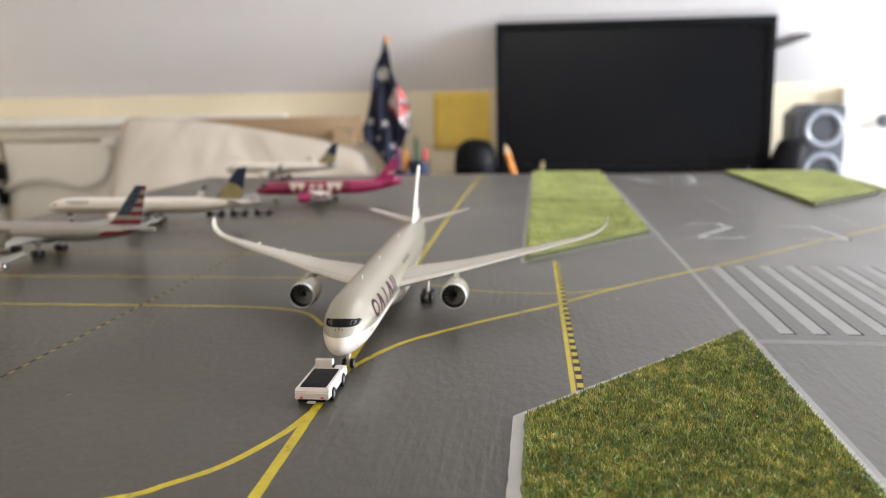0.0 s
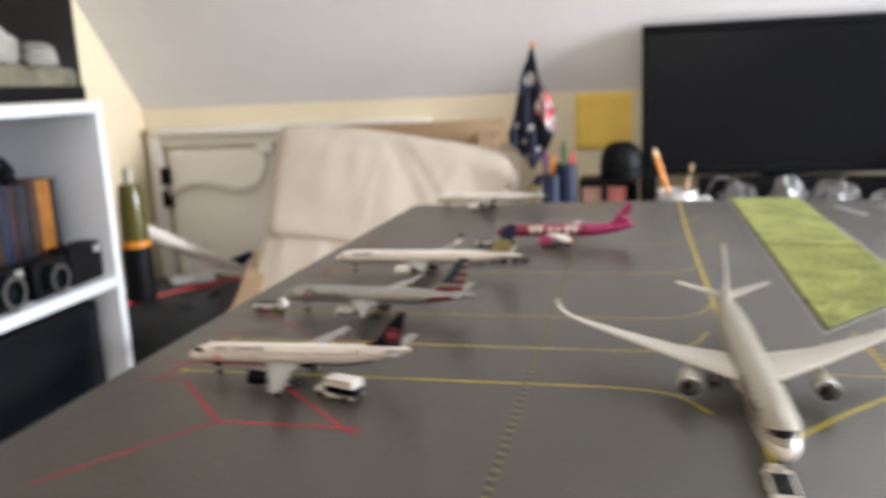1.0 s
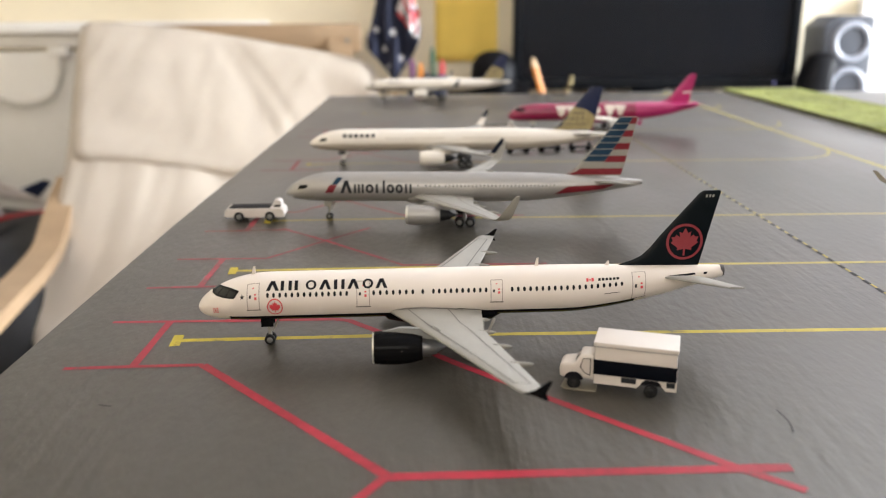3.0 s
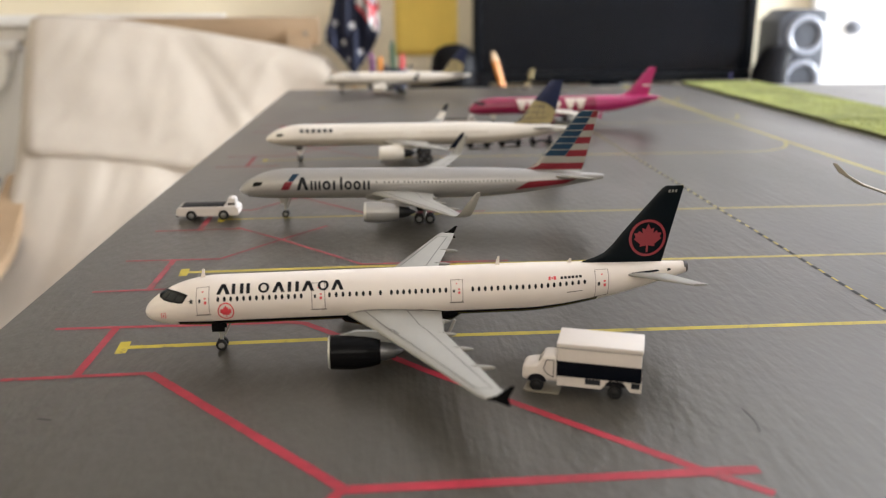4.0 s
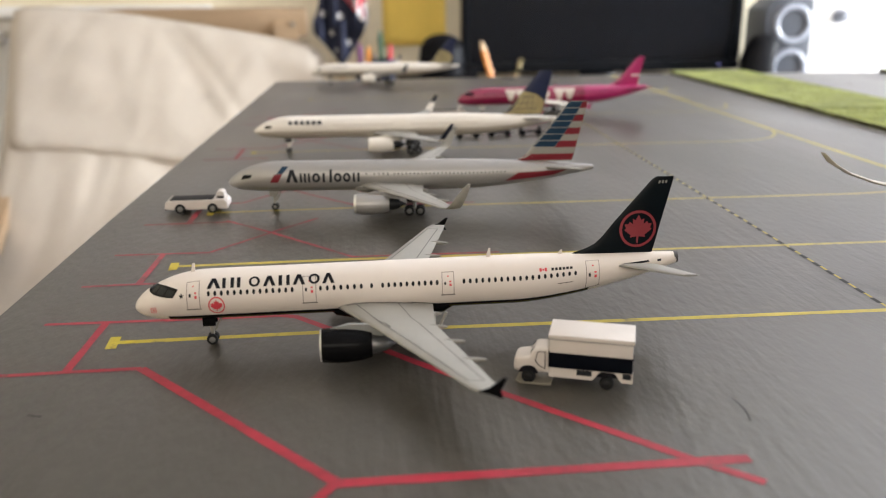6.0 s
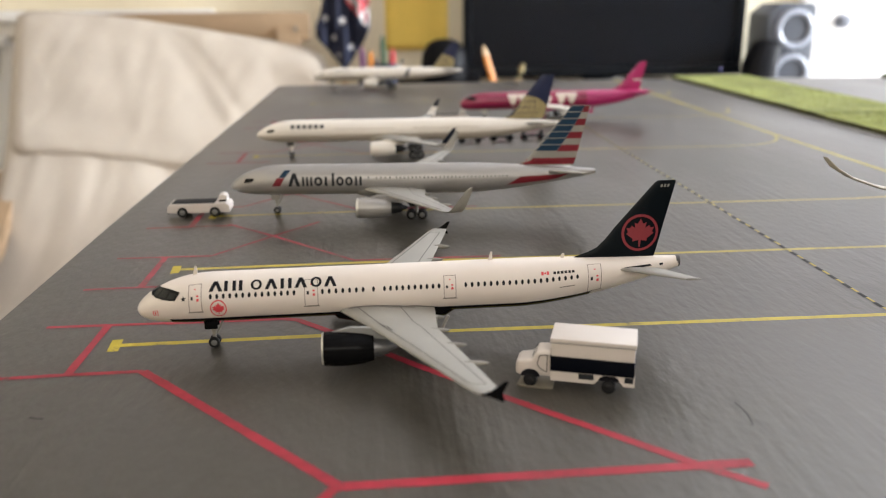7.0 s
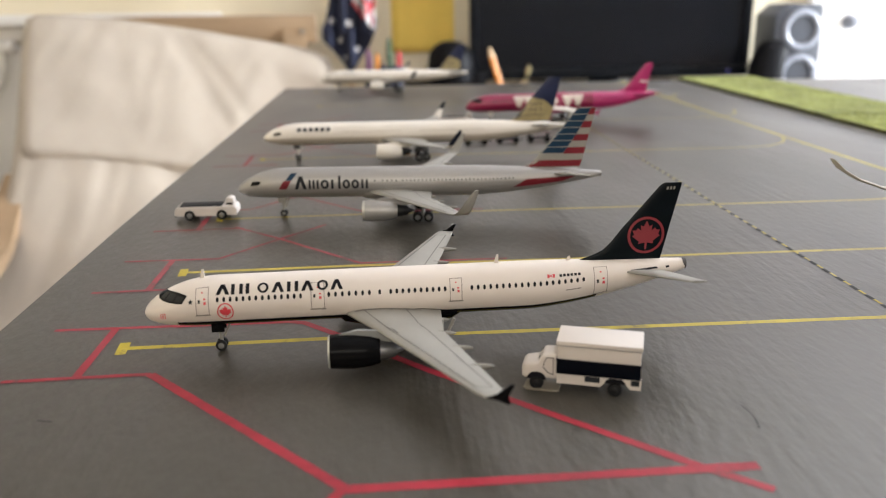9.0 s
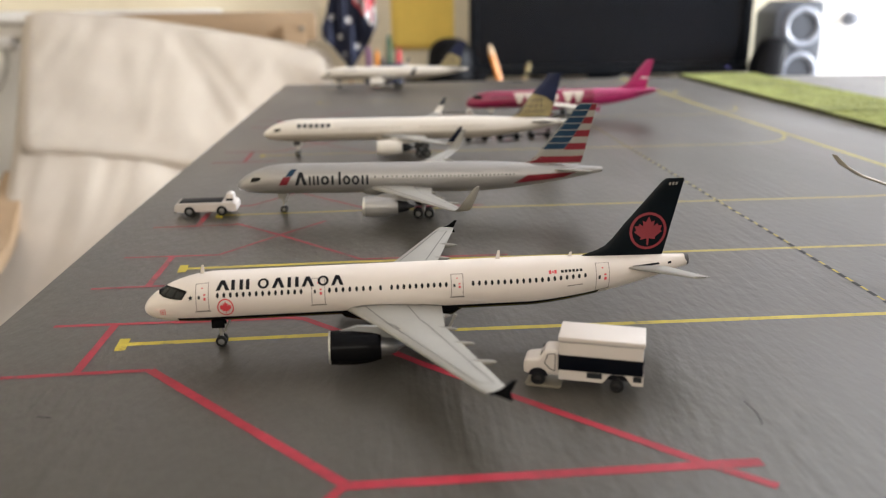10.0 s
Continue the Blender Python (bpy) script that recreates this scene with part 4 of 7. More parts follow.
def word_shapes(hull, parent, shapes, m, name="brand_shape", side=-1, slant=0.0, thin=0.54):
    """A painted brand mark as a row of plain chevrons, bars and rings, each (kind, x0, x1, low, high)."""
    for kind, x0, x1, p0, p1 in shapes:
        b = bmesh.new()
        c, w = (x0 + x1) / 2, (x1 - x0) / 2
        pm, pw = (p0 + p1) / 2, (p1 - p0) / 2
        if kind == "ring":
            rows = []
            for i in range(25):
                t = 2 * math.pi * i / 24
                rows.append([hull.on(c + w * k * math.cos(t), radians(pm + pw * (k + 0.08 * (k < 1)) * math.sin(t)), side, 0.06) for k in (thin, 1.0)])
            grid(b, rows)
        elif kind == "chevron":
            rows = []
            for i in range(13):
                v = abs(i - 6) / 6
                q = -1 if i < 6 else 1
                x, p = c + q * w * 0.74 * v, p1 - (p1 - p0) * v
                rows.append([hull.on(x - w * 0.30, radians(p), side, 0.06), hull.on(x + w * 0.30, radians(p), side, 0.06)])
            grid(b, rows)
        else:
            rows = [[hull.on(c + slant * j / 6 + w * q, radians(p0 + (p1 - p0) * j / 6), side, 0.06) for q in (-1, 0, 1)] for j in range(7)]
            grid(b, rows)
        part(name, b, m, parent, k=MM, smooth=False)


def door_print(hull, parent, x, w, p0, p1, side=-1, marks=True):
    b = bmesh.new()
    hull.outline(b, x - w / 2, x + w / 2, p0, p1, 0.13, side)
    hull.patch(b, x - w * 0.58, x + w * 0.58, p0 - 1.6, p0 + 0.9, side, 0.06)
    ob = part("door_print", b, DOORINK, parent, k=MM, smooth=False)
    if marks:
        b = bmesh.new()
        hull.patch(b, x + w * 0.10, x + w * 0.28, p0 + (p1 - p0) * 0.38, p0 + (p1 - p0) * 0.48, side)
        hull.patch(b, x + w * 0.10, x + w * 0.26, p0 + (p1 - p0) * 0.54, p0 + (p1 - p0) * 0.60, side)
        hull.patch(b, x - w * 0.06, x + w * 0.06, p0 + (p1 - p0) * 0.78, p0 + (p1 - p0) * 0.83, side)
        part("door_mark", b, CRIMSON, ob, "tiny red print marks", k=MM, smooth=False)
        b = bmesh.new()
        hull.patch(b, x - w * 0.32, x - w * 0.16, p0 + (p1 - p0) * 0.44, p0 + (p1 - p0) * 0.56, side)
        part("door_window", b, GREYINK, ob, k=MM, smooth=False)
    return ob


def antenna(hull, parent, x, h, c, phi=90, m=None):
    b = bmesh.new()
    r, z = hull.at(x)
    s = 1 if phi > 0 else -1
    z0 = z + s * (r - 0.1)
    rows = [[(x, -0.12, z0), (x + c, -0.12, z0), (x + c, 0.12, z0), (x, 0.12, z0)], [(x + c * 0.55, -0.06, z0 + s * h), (x + c * 1.0, -0.06, z0 + s * h), (x + c * 1.0, 0.06, z0 + s * h), (x + c * 0.55, 0.06, z0 + s * h)]]
    vr, _ = grid(b, rows, 0, True)
    b.faces.new(vr[-1])
    part("antenna", b, m or WHITEBODY, parent, k=MM)


def bars(hull, parent, x0, x1, p0, p1, n, m, name="lettering_print", slant=0.25, ink=0.62, side=-1, double=True):
    """Body lettering as plain bars, a slanted pair at a time."""
    step = (x1 - x0) / n
    for i in range(n):
        b = bmesh.new()
        a = x0 + step * i
        wd = step * 0.29 if double else step * ink
        hull.patch(b, a + step * 0.08, a + step * 0.08 + wd, p0, p1, side, 0.06, slant)
        if double:
            hull.patch(b, a + step * 0.56, a + step * 0.56 + wd, p0, p1 - (p1 - p0) * (0.22 if i % 3 == 1 else 0.0), side, 0.06, slant)
        part(name, b, m, parent, "plain printed bar", k=MM, smooth=False)


def flap_fairings(parent, foil, spans, m, length=5.0):
    for s in spans:
        b = bmesh.new()
        p = foil.on(s, 0.86, -1)
        rows = []
        for u, r in ((-0.5, 0.05), (-0.25, 0.45), (0.1, 0.62), (0.45, 0.52), (0.68, 0.30), (0.78, 0.04)):
            rows.append([(p.x + u * length, p.y + r * 0.6 * math.cos(t), p.z - 0.15 + r * math.sin(t)) for t in [2 * math.pi * i / 10 for i in range(10)]])
        grid(b, rows, 0, True)
        part("flap_fairing", b, m, parent, k=MM)


LEAF = [(0, 1.0), (0.2, 0.62), (0.42, 0.72), (0.36, 0.28), (0.62, 0.52), (0.72, 0.36), (0.98, 0.36), (0.86, 0.08), (0.98, -0.06), (0.5, -0.42), (0.54, -0.6), (0.08, -0.52), (0.06, -1.0),
        (-0.06, -1.0), (-0.08, -0.52), (-0.54, -0.6), (-0.5, -0.42), (-0.98, -0.06), (-0.86, 0.08), (-0.98, 0.36), (-0.72, 0.36), (-0.62, 0.52), (-0.36, 0.28), (-0.42, 0.72), (-0.2, 0.62)]


def narrow_jet(name, m, label, kind):
    """A single-aisle airliner model; kind sets its body, colours and prints."""
    long_body = kind in ("silver", "gold_fin", "spare")
    a = thing(name, m, label, "model airplane", "model airliners on the board")
    if not long_body:
        L, zc, R = 111.3, 10.85, 5.05
        H = Hull(L, R, zc, 15.5, 2.0, 77, 1.15, 3.1, 0.52, 0.011)
        win_phi = 19
    else:
        L, zc, R = {"gold_fin": 137.3, "silver": 120.5}.get(kind, 118.2), 11.45, 4.98
        H = Hull(L, R, zc, 17.5, 1.6 if kind == "gold_fin" else 2.3, L - 44, 0.8, 1.7, 0.6)
        win_phi = 14
    # colours of the body
    if kind == "black_fin":
        body = part("fuselage", H.mesh(lambda x, p: 1 if p < -38 and 7 < x < 92 else 0, (7, 92), (-38,)), [WHITEBODY, BLACK], a, k=MM)
    elif kind == "magenta":
        body = part("fuselage", H.mesh(lambda x, p: 1 if x > 74 else 0, (74,)), [MAGENTA, PINK], a, k=MM)
    elif kind == "silver":
        body = part("fuselage", H.mesh(lambda x, p: 0), [SILVER], a, k=MM)
    else:
        body = part("fuselage", H.mesh(lambda x, p: 1 if p < -14 else 0, (), (-14,)), [WHITE2, GREYUNDER], a, k=MM)
    wing_mat = {"black_fin": WINGGREY, "magenta": WHITE2, "silver": WINGGREY}.get(kind, WINGGREY)
    # wing-body fairing
    b = bmesh.new()
    wx = 42.0 if not long_body else {"gold_fin": 52.6, "silver": 44.2}.get(kind, 41.0)
    rows = []
    for u, k in ((-0.25, 0.02), (-0.1, 0.75), (0.15, 1.0), (0.7, 1.0), (1.05, 0.8), (1.3, 0.02)):
        x = wx + 19 * u
        rows.append([(x, 4.9 * k * math.cos(t) if k > 0.1 else 0.02 * math.cos(t), zc - R * 0.62 + (R * 0.62 * k if k > 0.1 else 0.02) * math.sin(t)) for t in [2 * math.pi * i / 20 for i in range(20)]])
    grid(b, rows, 0, True)
    part("belly_fairing", b, BLACK if kind == "black_fin" else MAGENTA if kind == "magenta" else (SILVER if kind == "silver" else GREYUNDER), a, k=MM)
    for side in (-1, 1):
        if not long_body:
            zw = zc - 2.6
            f = Foil([(3.8, wx - 1.6, 19.2, zw, 2.3), (16.5, wx + 5.4, 11.8, zw + 0.6, 1.35), (45.6, wx + 20.0, 4.6, zw + 2.0, 0.55), (47.0, wx + 21.0, 3.8, zw + 2.1, 0.45)], side=side)
        else:
            zw = zc - 2.9
            f = Foil([(3.6, wx - 0.4, 20.5, zw, 2.4), (16.5, wx + 8.0, 12.0, zw + 0.9, 1.4), (45.6, wx + 24.6, 4.6, zw + 3.0, 0.6), (47.2, wx + 25.9, 4.0, zw + 3.2, 0.5)], side=side)
        wg = part("wing", f.mesh(), wing_mat, a, k=MM)
        b = bmesh.new()
        if not long_body:
            f.line(b, [(5.5, 0.16), (16.5, 0.15), (22, 0.17), (43.5, 0.22)], 0.22)
            f.line(b, [(5.5, 0.62), (13.5, 0.66), (16.5, 0.74), (43.5, 0.72)], 0.22)
            f.line(b, [(15.5, 0.15), (16.3, 0.2), (18.5, 0.2)], 0.35)
            f.line(b, [(43.5, 0.22), (43.6, 0.72)], 0.2)
            f.line(b, [(5.3, 0.01 + 0.06 * i) for i in range(14)], 0.35)
        else:
            f.line(b, [(5.5, 0.14), (44, 0.16)], 0.22)
            f.line(b, [(5.5, 0.70), (16.5, 0.72), (44, 0.74)], 0.22)
        part("panel_line_print", b, LINEINK, wg, "dark printed panel lines", k=MM, smooth=False)
        tip = f.st[-1]
        if not long_body:
            b = bmesh.new()
            y = side * tip[0]
            th = 0.22
            pts = [(tip[1] + 0.3, tip[3]), (tip[1] + 2.0, tip[3] + 0.4), (tip[1] + 4.0, tip[3] + 1.9), (tip[1] + 4.6, tip[3] + 1.9), (tip[1] + 3.7, tip[3]), (tip[1] + 4.1, tip[3] - 1.3), (tip[1] + 3.6, tip[3] - 1.3), (tip[1] + 2.0, tip[3] - 0.5)]
            n = len(pts)
            A = [b.verts.new((x, y - th, z)) for x, z in pts]
            B = [b.verts.new((x, y + th, z)) for x, z in pts]
            b.faces.new(A)
            b.faces.new(B)
            for i in range(n):
                b.faces.new((A[i], A[(i + 1) % n], B[(i + 1) % n], B[i]))
            part("wingtip_fence", b, BLACK if kind == "black_fin" else PINK, wg, k=MM)
        else:
            s0, x0, c0, z0, t0 = tip
            rows = []
            for k, (ds, dx, c, dz) in enumerate(((0, 0, 4.0, 0), (0.9, 0.7, 3.8, 0.35), (1.6, 1.6, 3.5, 1.3), (2.1, 3.2, 2.9, 3.6), (2.5, 5.4, 1.7, 6.6), (2.6, 6.3, 0.9, 7.4))):
                row = []
                for u, tt in ((0, 0), (0.25, 0.22), (0.6, 0.18), (1, 0.02), (0.6, -0.18), (0.25, -0.22)):
                    nrm = (0, 1) if k == 0 else (-side * 0.9, 0.3)
                    row.append((x0 + dx + c * u, side * (s0 + ds) + nrm[0] * tt, z0 + dz + nrm[1] * tt))
                rows.append(row)
            b = bmesh.new()
            vr, _ = grid(b, rows, 0, True)
            b.faces.new(vr[-1])
            for f2 in b.faces:
                f2.material_index = 1 if kind != "silver" and side * f2.calc_center_median().y > s0 + 1.8 else 0
            part("winglet", b, [WINGGREY if kind == "silver" else WHITE2, NAVY], wg, "upturned blended winglet", k=MM)
        flap_fairings(wg, f, (9, 17, 25, 34) if not long_body else (12, 22, 33), wing_mat)
        # engine
        if not long_body:
            ey, ez = side * 14.9, 4.85
            ex = wx - 4.6
            turbofan(a, ex, ey, ez, 3.4, 9.8, BLACK if kind == "black_fin" else PINK, DARKSILVER if kind == "black_fin" else SILVER, HUB, pylon=(ex + 2.0, ex + 16, zw + 0.5), pylon_mat=TAILGREY if kind == "black_fin" else PINK, rim=0.035)
        else:
            ey, ez = side * 16.2, 5.5
            ex = wx - 1.5
            turbofan(a, ex, ey, ez, 3.35, 11.0, SILVER if kind == "silver" else WHITE2, FANDARK, HUB if kind == "silver" else WHITE2, pylon=(ex + 3.5, ex + 17, zw + 0.6))
        # tailplane
        zt = zc + (3.2 if not long_body else 1.9)
        tx = L - (14.4 if not long_body else 17.0)
        tf = Foil([(0.8, tx, 9.2, zt, 0.9), (17.0 if not long_body else 18.6, tx + 9.4, 3.3, zt + 2.8, 0.45)], side=side)
        part("tailplane", tf.mesh(), WINGGREY if kind != "magenta" else PINK, a, k=MM)
    # fin
    zb = zc + R - (0.9 if not long_body else 1.2)
    if not long_body:
        zt = 32.4
        fin = Foil([(zb, L - 26.0, 20.3, 0, 0.4), (16.8, L - 21.8, 16.6, 0, 0.8), (17.6, L - 19.4, 14.4, 0, 0.95), (18.5, L - 17.6, 12.8, 0, 1.05), (20.2, L - 15.9, 11.5, 0, 1.05), (22.9, L - 13.85, 10.0, 0, 0.95), (31.8, L - 6.3, 4.5, 0, 0.5), (zt - 0.1, L - 5.6, 3.8, 0, 0.42), (zt, L - 5.2, 3.2, 0, 0.3)], upright=True)
    else:
        zt = 34.8
        fin = Foil([(zb, L - 26.5, 19.2, 0, 0.6), (zb + 1.6, L - 23.0, 16.4, 0, 1.1), (zt - 0.5, L - 8.8, 6.2, 0, 0.55), (zt, L - 8.2, 5.6, 0, 0.4)], upright=True)
    fm = {"black_fin": [FINBLACK], "magenta": [PINK], "silver": [WINGGREY]}.get(kind, [FINNAVY])
    fo = part("fin", fin.mesh(), fm, a, k=MM)
    if kind == "black_fin":
        b = bmesh.new()
        cx, cz = L - 8.7, 21.5
        for up in (-1, 1):
            for i in range(36):
                t0, t1 = 2 * math.pi * i / 36, 2 * math.pi * (i + 1) / 36
                q = [(cx + rr * math.cos(t), cz + rr * math.sin(t)) for t, rr in ((t0, 3.4), (t1, 3.4), (t1, 3.95), (t0, 3.95))]
                fin.shape(b, q, up)
            fin.shape(b, [(cx + 3.0 * u, cz + 3.05 * v) for u, v in LEAF], up)
        part("fin_roundel", b, FINRED, fo, "red ring and leaf print", k=MM, smooth=False)
        b = bmesh.new()
        for i in range(3):
            for up in (-1, 1):
                fin.shape(b, [(L - 5.0 + 0.7 * i, 31.0), (L - 4.6 + 0.7 * i, 31.0), (L - 4.5 + 0.7 * i, 31.6), (L - 4.9 + 0.7 * i, 31.6)], up)
        part("fin_mark", b, WINGGREY, fo, "small pale bars", k=MM, smooth=False)
    elif kind == "silver":
        b = bmesh.new()
        n = 9
        z0, z1 = zb + 0.4, zt - 0.15
        for up in (-1, 1):
            for i in range(n):
                za, zc2 = z0 + (z1 - z0) * i / n, z0 + (z1 - z0) * (i + 1) / n
                sa, sb = fin.station(za), fin.station(zc2)
                le0, te0, le1, te1 = sa[1] + 0.1, sa[1] + sa[2] - 0.1, sb[1] + 0.1, sb[1] + sb[2] - 0.1
                mid0, mid1 = le0 + (te0 - le0) * (0.46 + 0.03 * i), le1 + (te1 - le1) * (0.46 + 0.03 * (i + 1))
                if i % 2 == 0:
                    if i < 2:
                        fin.quad(b, (le0, za), (te0, za), (te1, zc2), (le1, zc2), up, 0.05, 1)
                    else:
                        fin.quad(b, (mid0, za), (te0, za), (te1, zc2), (mid1, zc2), up, 0.05, 1)
                if i >= 2:
                    d = (zc2 - za) * 0.12
                    fin.quad(b, (le0, za + d), (mid0, za + d), (mid1, zc2), (le1, zc2), up, 0.055, 0)
        part("fin_stripe_print", b, [STRIPEBLUE, STRIPERED], fo, "blue and red striped tail print", k=MM, smooth=False)
        b = bmesh.new()
        for side in (-1, 1):
            H.patch(b, L - 29.5, L - 13, -30, 6, side, 0.06, 4.5)
        part("tail_flash", b, STRIPERED, body, "dark red print under the fin", k=MM, smooth=False)
    elif kind in ("gold_fin", "spare"):
        b = bmesh.new()
        for up in (-1, 1):
            pts = [(L - 25.5, zb + 0.3), (L - 8.6, zb + 0.3), (L - 8.9, zb + 4), (L - 10.0, zb + 7.6), (L - 12.2, zb + 11.0), (L - 14.6, zb + 12.0), (L - 17.2, zb + 9.2), (L - 20, zb + 4.8)]
            for k in range(10):
                za, zb2 = zb + 0.3 + 1.15 * k, zb + 0.3 + 1.15 * (k + 1)
                row = []
                for z in (za, zb2):
                    st = fin.station(z)
                    h = min(1.0, (z - zb) / 10.5)
                    row.append((st[1] + 0.15, min(st[1] + st[2] - 0.15, L - 18.5 + 11.2 * math.sqrt(max(0.0, 1 - h * h)) + 3.4)))
                if row[1][1] > row[1][0] + 0.2:
                    fin.quad(b, (row[0][0], za), (row[0][1], za), (row[1][1], zb2), (row[1][0], zb2), up, 0.06)
        bmesh.ops.remove_doubles(b, verts=b.verts, dist=0.03)
        part("fin_globe", b, GOLD, fo, "gold globe print on navy", k=MM, smooth=False)
        b = bmesh.new()
        for up in (-1, 1):
            for k in range(3):
                z = zb + 2.6 + 2.6 * k
                fin.quad(b, (L - 21 + 1.9 * k, z), (L - 9.5 - 0.5 * k, z), (L - 9.5 - 0.5 * k, z + 0.2), (L - 21 + 1.9 * k, z + 0.2), up, 0.09)
            for k in range(3):
                fin.quad(b, (L - 18 + 3.0 * k, zb + 0.6), (L - 17.8 + 3.0 * k, zb + 0.6), (L - 14.8 + 1.8 * k, zb + 8.6), (L - 15.0 + 1.8 * k, zb + 8.6), up, 0.1)
        part("globe_print", b, FINNAVY, fo, k=MM, smooth=False)
    # prints on the body
    if kind == "black_fin":
        wrap_windscreen(H, body)
        window_row(H, body, [(15.5, 31.75), (37.3, 45.35), (47.4, 47.4), (49.6, 60.5), (65.9, 88.9)], win_phi, 0.6, 1.1, INK, 1.26)
        lo, hi = 29.5, 54.5
        word_shapes(H, body, [("chevron", 15.2, 17.8, lo, hi), ("bar", 18.15, 18.85, lo, hi), ("bar", 19.75, 20.45, lo, hi), ("bar", 21.0, 21.7, lo, hi), ("ring", 23.3, 25.5, lo, hi), ("chevron", 26.1, 28.5, lo, hi),
                              ("bar", 29.1, 29.8, lo, hi), ("bar", 30.6, 31.3, lo, hi), ("chevron", 31.9, 34.3, lo, hi), ("ring", 35.0, 37.2, lo, hi), ("chevron", 37.7, 40.1, lo, hi)], INK)
        for x, w2, p0, p1 in ((12.5, 2.6, -16, 51), (35.1, 2.7, -14, 49), (62.7, 2.5, -11, 43), (92.6, 2.9, -36, 52)):
            door_print(H, body, x, w2, p0, p1)
            door_print(H, body, x, w2, p0, p1, 1)
        b = bmesh.new()
        for side in (-1, 1):
            for i in range(28):
                t0, t1 = 2 * math.pi * i / 28, 2 * math.pi * (i + 1) / 28
                vs = [b.verts.new(H.on(16.9 + rr * math.cos(t), radians(-10 + 20.0 * rr / 1.5 * math.sin(t)), side, 0.05)) for t, rr in ((t0, 1.38), (t1, 1.38), (t1, 1.62), (t0, 1.62))]
                b.faces.new(vs)
            H.blob(b, 16.9, -10, 1.2, 15.5, side, 0.06, pts=LEAF)
        part("roundel_print", b, CRIMSON, body, "red ring and leaf print", k=MM, smooth=False)
        b = bmesh.new()
        H.patch(b, 81.4, 81.9, 31, 40)
        part("flag_print", b, CRIMSON, body, k=MM, smooth=False)
        b = bmesh.new()
        H.patch(b, 82.5, 83.0, 31, 40)
        part("flag_print", b, CRIMSON, body, k=MM, smooth=False)
        b = bmesh.new()
        H.blob(b, 82.2, 35.5, 0.22, 3, n=6)
        part("flag_print", b, CRIMSON, body, k=MM, smooth=False)
        b = bmesh.new()
        H.outline(b, 3.8, 4.9, -22, -3, 0.16)
        part("nose_mark", b, CRIMSON, body, k=MM, smooth=False)
        b = bmesh.new()
        H.patch(b, 4.2, 4.5, -17, -8, -1, 0.06)
        part("nose_mark", b, CRIMSON, body, k=MM, smooth=False)
        b = bmesh.new()
        for i in range(6):
            H.patch(b, 83.9 + 0.78 * i, 84.45 + 0.78 * i, 31.5, 38.5)
        H.patch(b, 85.2, 88.4, -4.2, -2.4)
        H.patch(b, L - 4.6, L - 3.8, 12, 26)
        part("registration_print", b, INK, body, "small dark bars", k=MM, smooth=False)
        b = bmesh.new()
        H.blob(b, 10.2, 18.5, 0.62, 7.5, pts=[(0.9 * math.cos(math.pi / 2 + i * math.pi / 5) * (1 if i % 2 == 0 else 0.45), math.sin(math.pi / 2 + i * math.pi / 5) * (1 if i % 2 == 0 else 0.45)) for i in range(10)])
        part("star_print", b, GREYINK, body, k=MM, smooth=False)
        for x in (11.5, 71.0, 86.0):
            antenna(H, body, x, 1.9 if x != 86.0 else 1.0, 0.9)
        b = bmesh.new()
        for side in (-1, 1):
            H.patch(b, L - 12.0, L - 6.3, 19, 29, side, 0.06, -0.3)
        part("tailplane_slot", b, INK, body, "dark slot above the tailplane root", k=MM, smooth=False)
        b = bmesh.new()
        revolve(b, [(L - 0.75, 1.26), (L + 0.1, 1.18), (L + 0.25, 0.85), (L - 0.1, 0.5), (L - 0.1, 0.01)], (0, 0, H.at(L)[1]), "x", 18)
        part("tail_exhaust", b, RODGREY, body, "dark metal tail exhaust", k=MM)
    elif kind == "magenta":
        wrap_windscreen(H, body)
        b = bmesh.new()
        for side in (-1, 1):
            for c in (30.6, 36.6, 59.0, 65.0):
                rows = [[H.on(c + (0.9 + 2.5 * j / 6) * q, radians(-28 + 78 * j / 6), side, 0.06) for q in (-1, 0, 1)] for j in range(7)]
                grid(b, rows)
            H.blob(b, 48.2, 11, 5.0, 40, side, 0.07, 24)
        part("lettering_print", b, WHITEBODY, body, "large white brand shapes", k=MM, smooth=False)
        window_row(H, body, [(15, 30), (70, 90)], win_phi, 0.5, 0.9, MAROON, 1.3)
        b = bmesh.new()
        for up in (-1, 1):
            fin.quad(b, (L - 9.6, 21.4), (L - 3.4, 21.4), (L - 3.2, 22.4), (L - 9.0, 22.4), up, 0.06)
        part("fin_mark", b, WHITE2, fo, "pale bar print", k=MM, smooth=False)
    elif kind == "silver":
        windscreen(H, body, 5.0, 8.6, 12, 34)
        window_row(H, body, [(45.9, 45.9), (48.5, 52.9), (55.0, 91)], win_phi, 0.42, 0.75, GREYINK, 1.27)
        low, mid, top = -15, 20, 34
        word_shapes(H, body, [("chevron", 19.9, 23.7, low, top), ("bar", 24.4, 25.1, low, mid), ("bar", 25.7, 26.4, low, mid), ("bar", 27.0, 27.7, low, mid), ("ring", 28.3, 31.0, low, mid), ("bar", 31.7, 32.5, low, mid),
                              ("bar", 34.0, 34.8, low, top), ("ring", 35.4, 37.9, low, mid), ("ring", 38.3, 40.8, low, mid), ("bar", 41.5, 42.2, low, mid), ("bar", 43.0, 43.7, low, mid)], GREYINK, thin=0.42)
        b = bmesh.new()
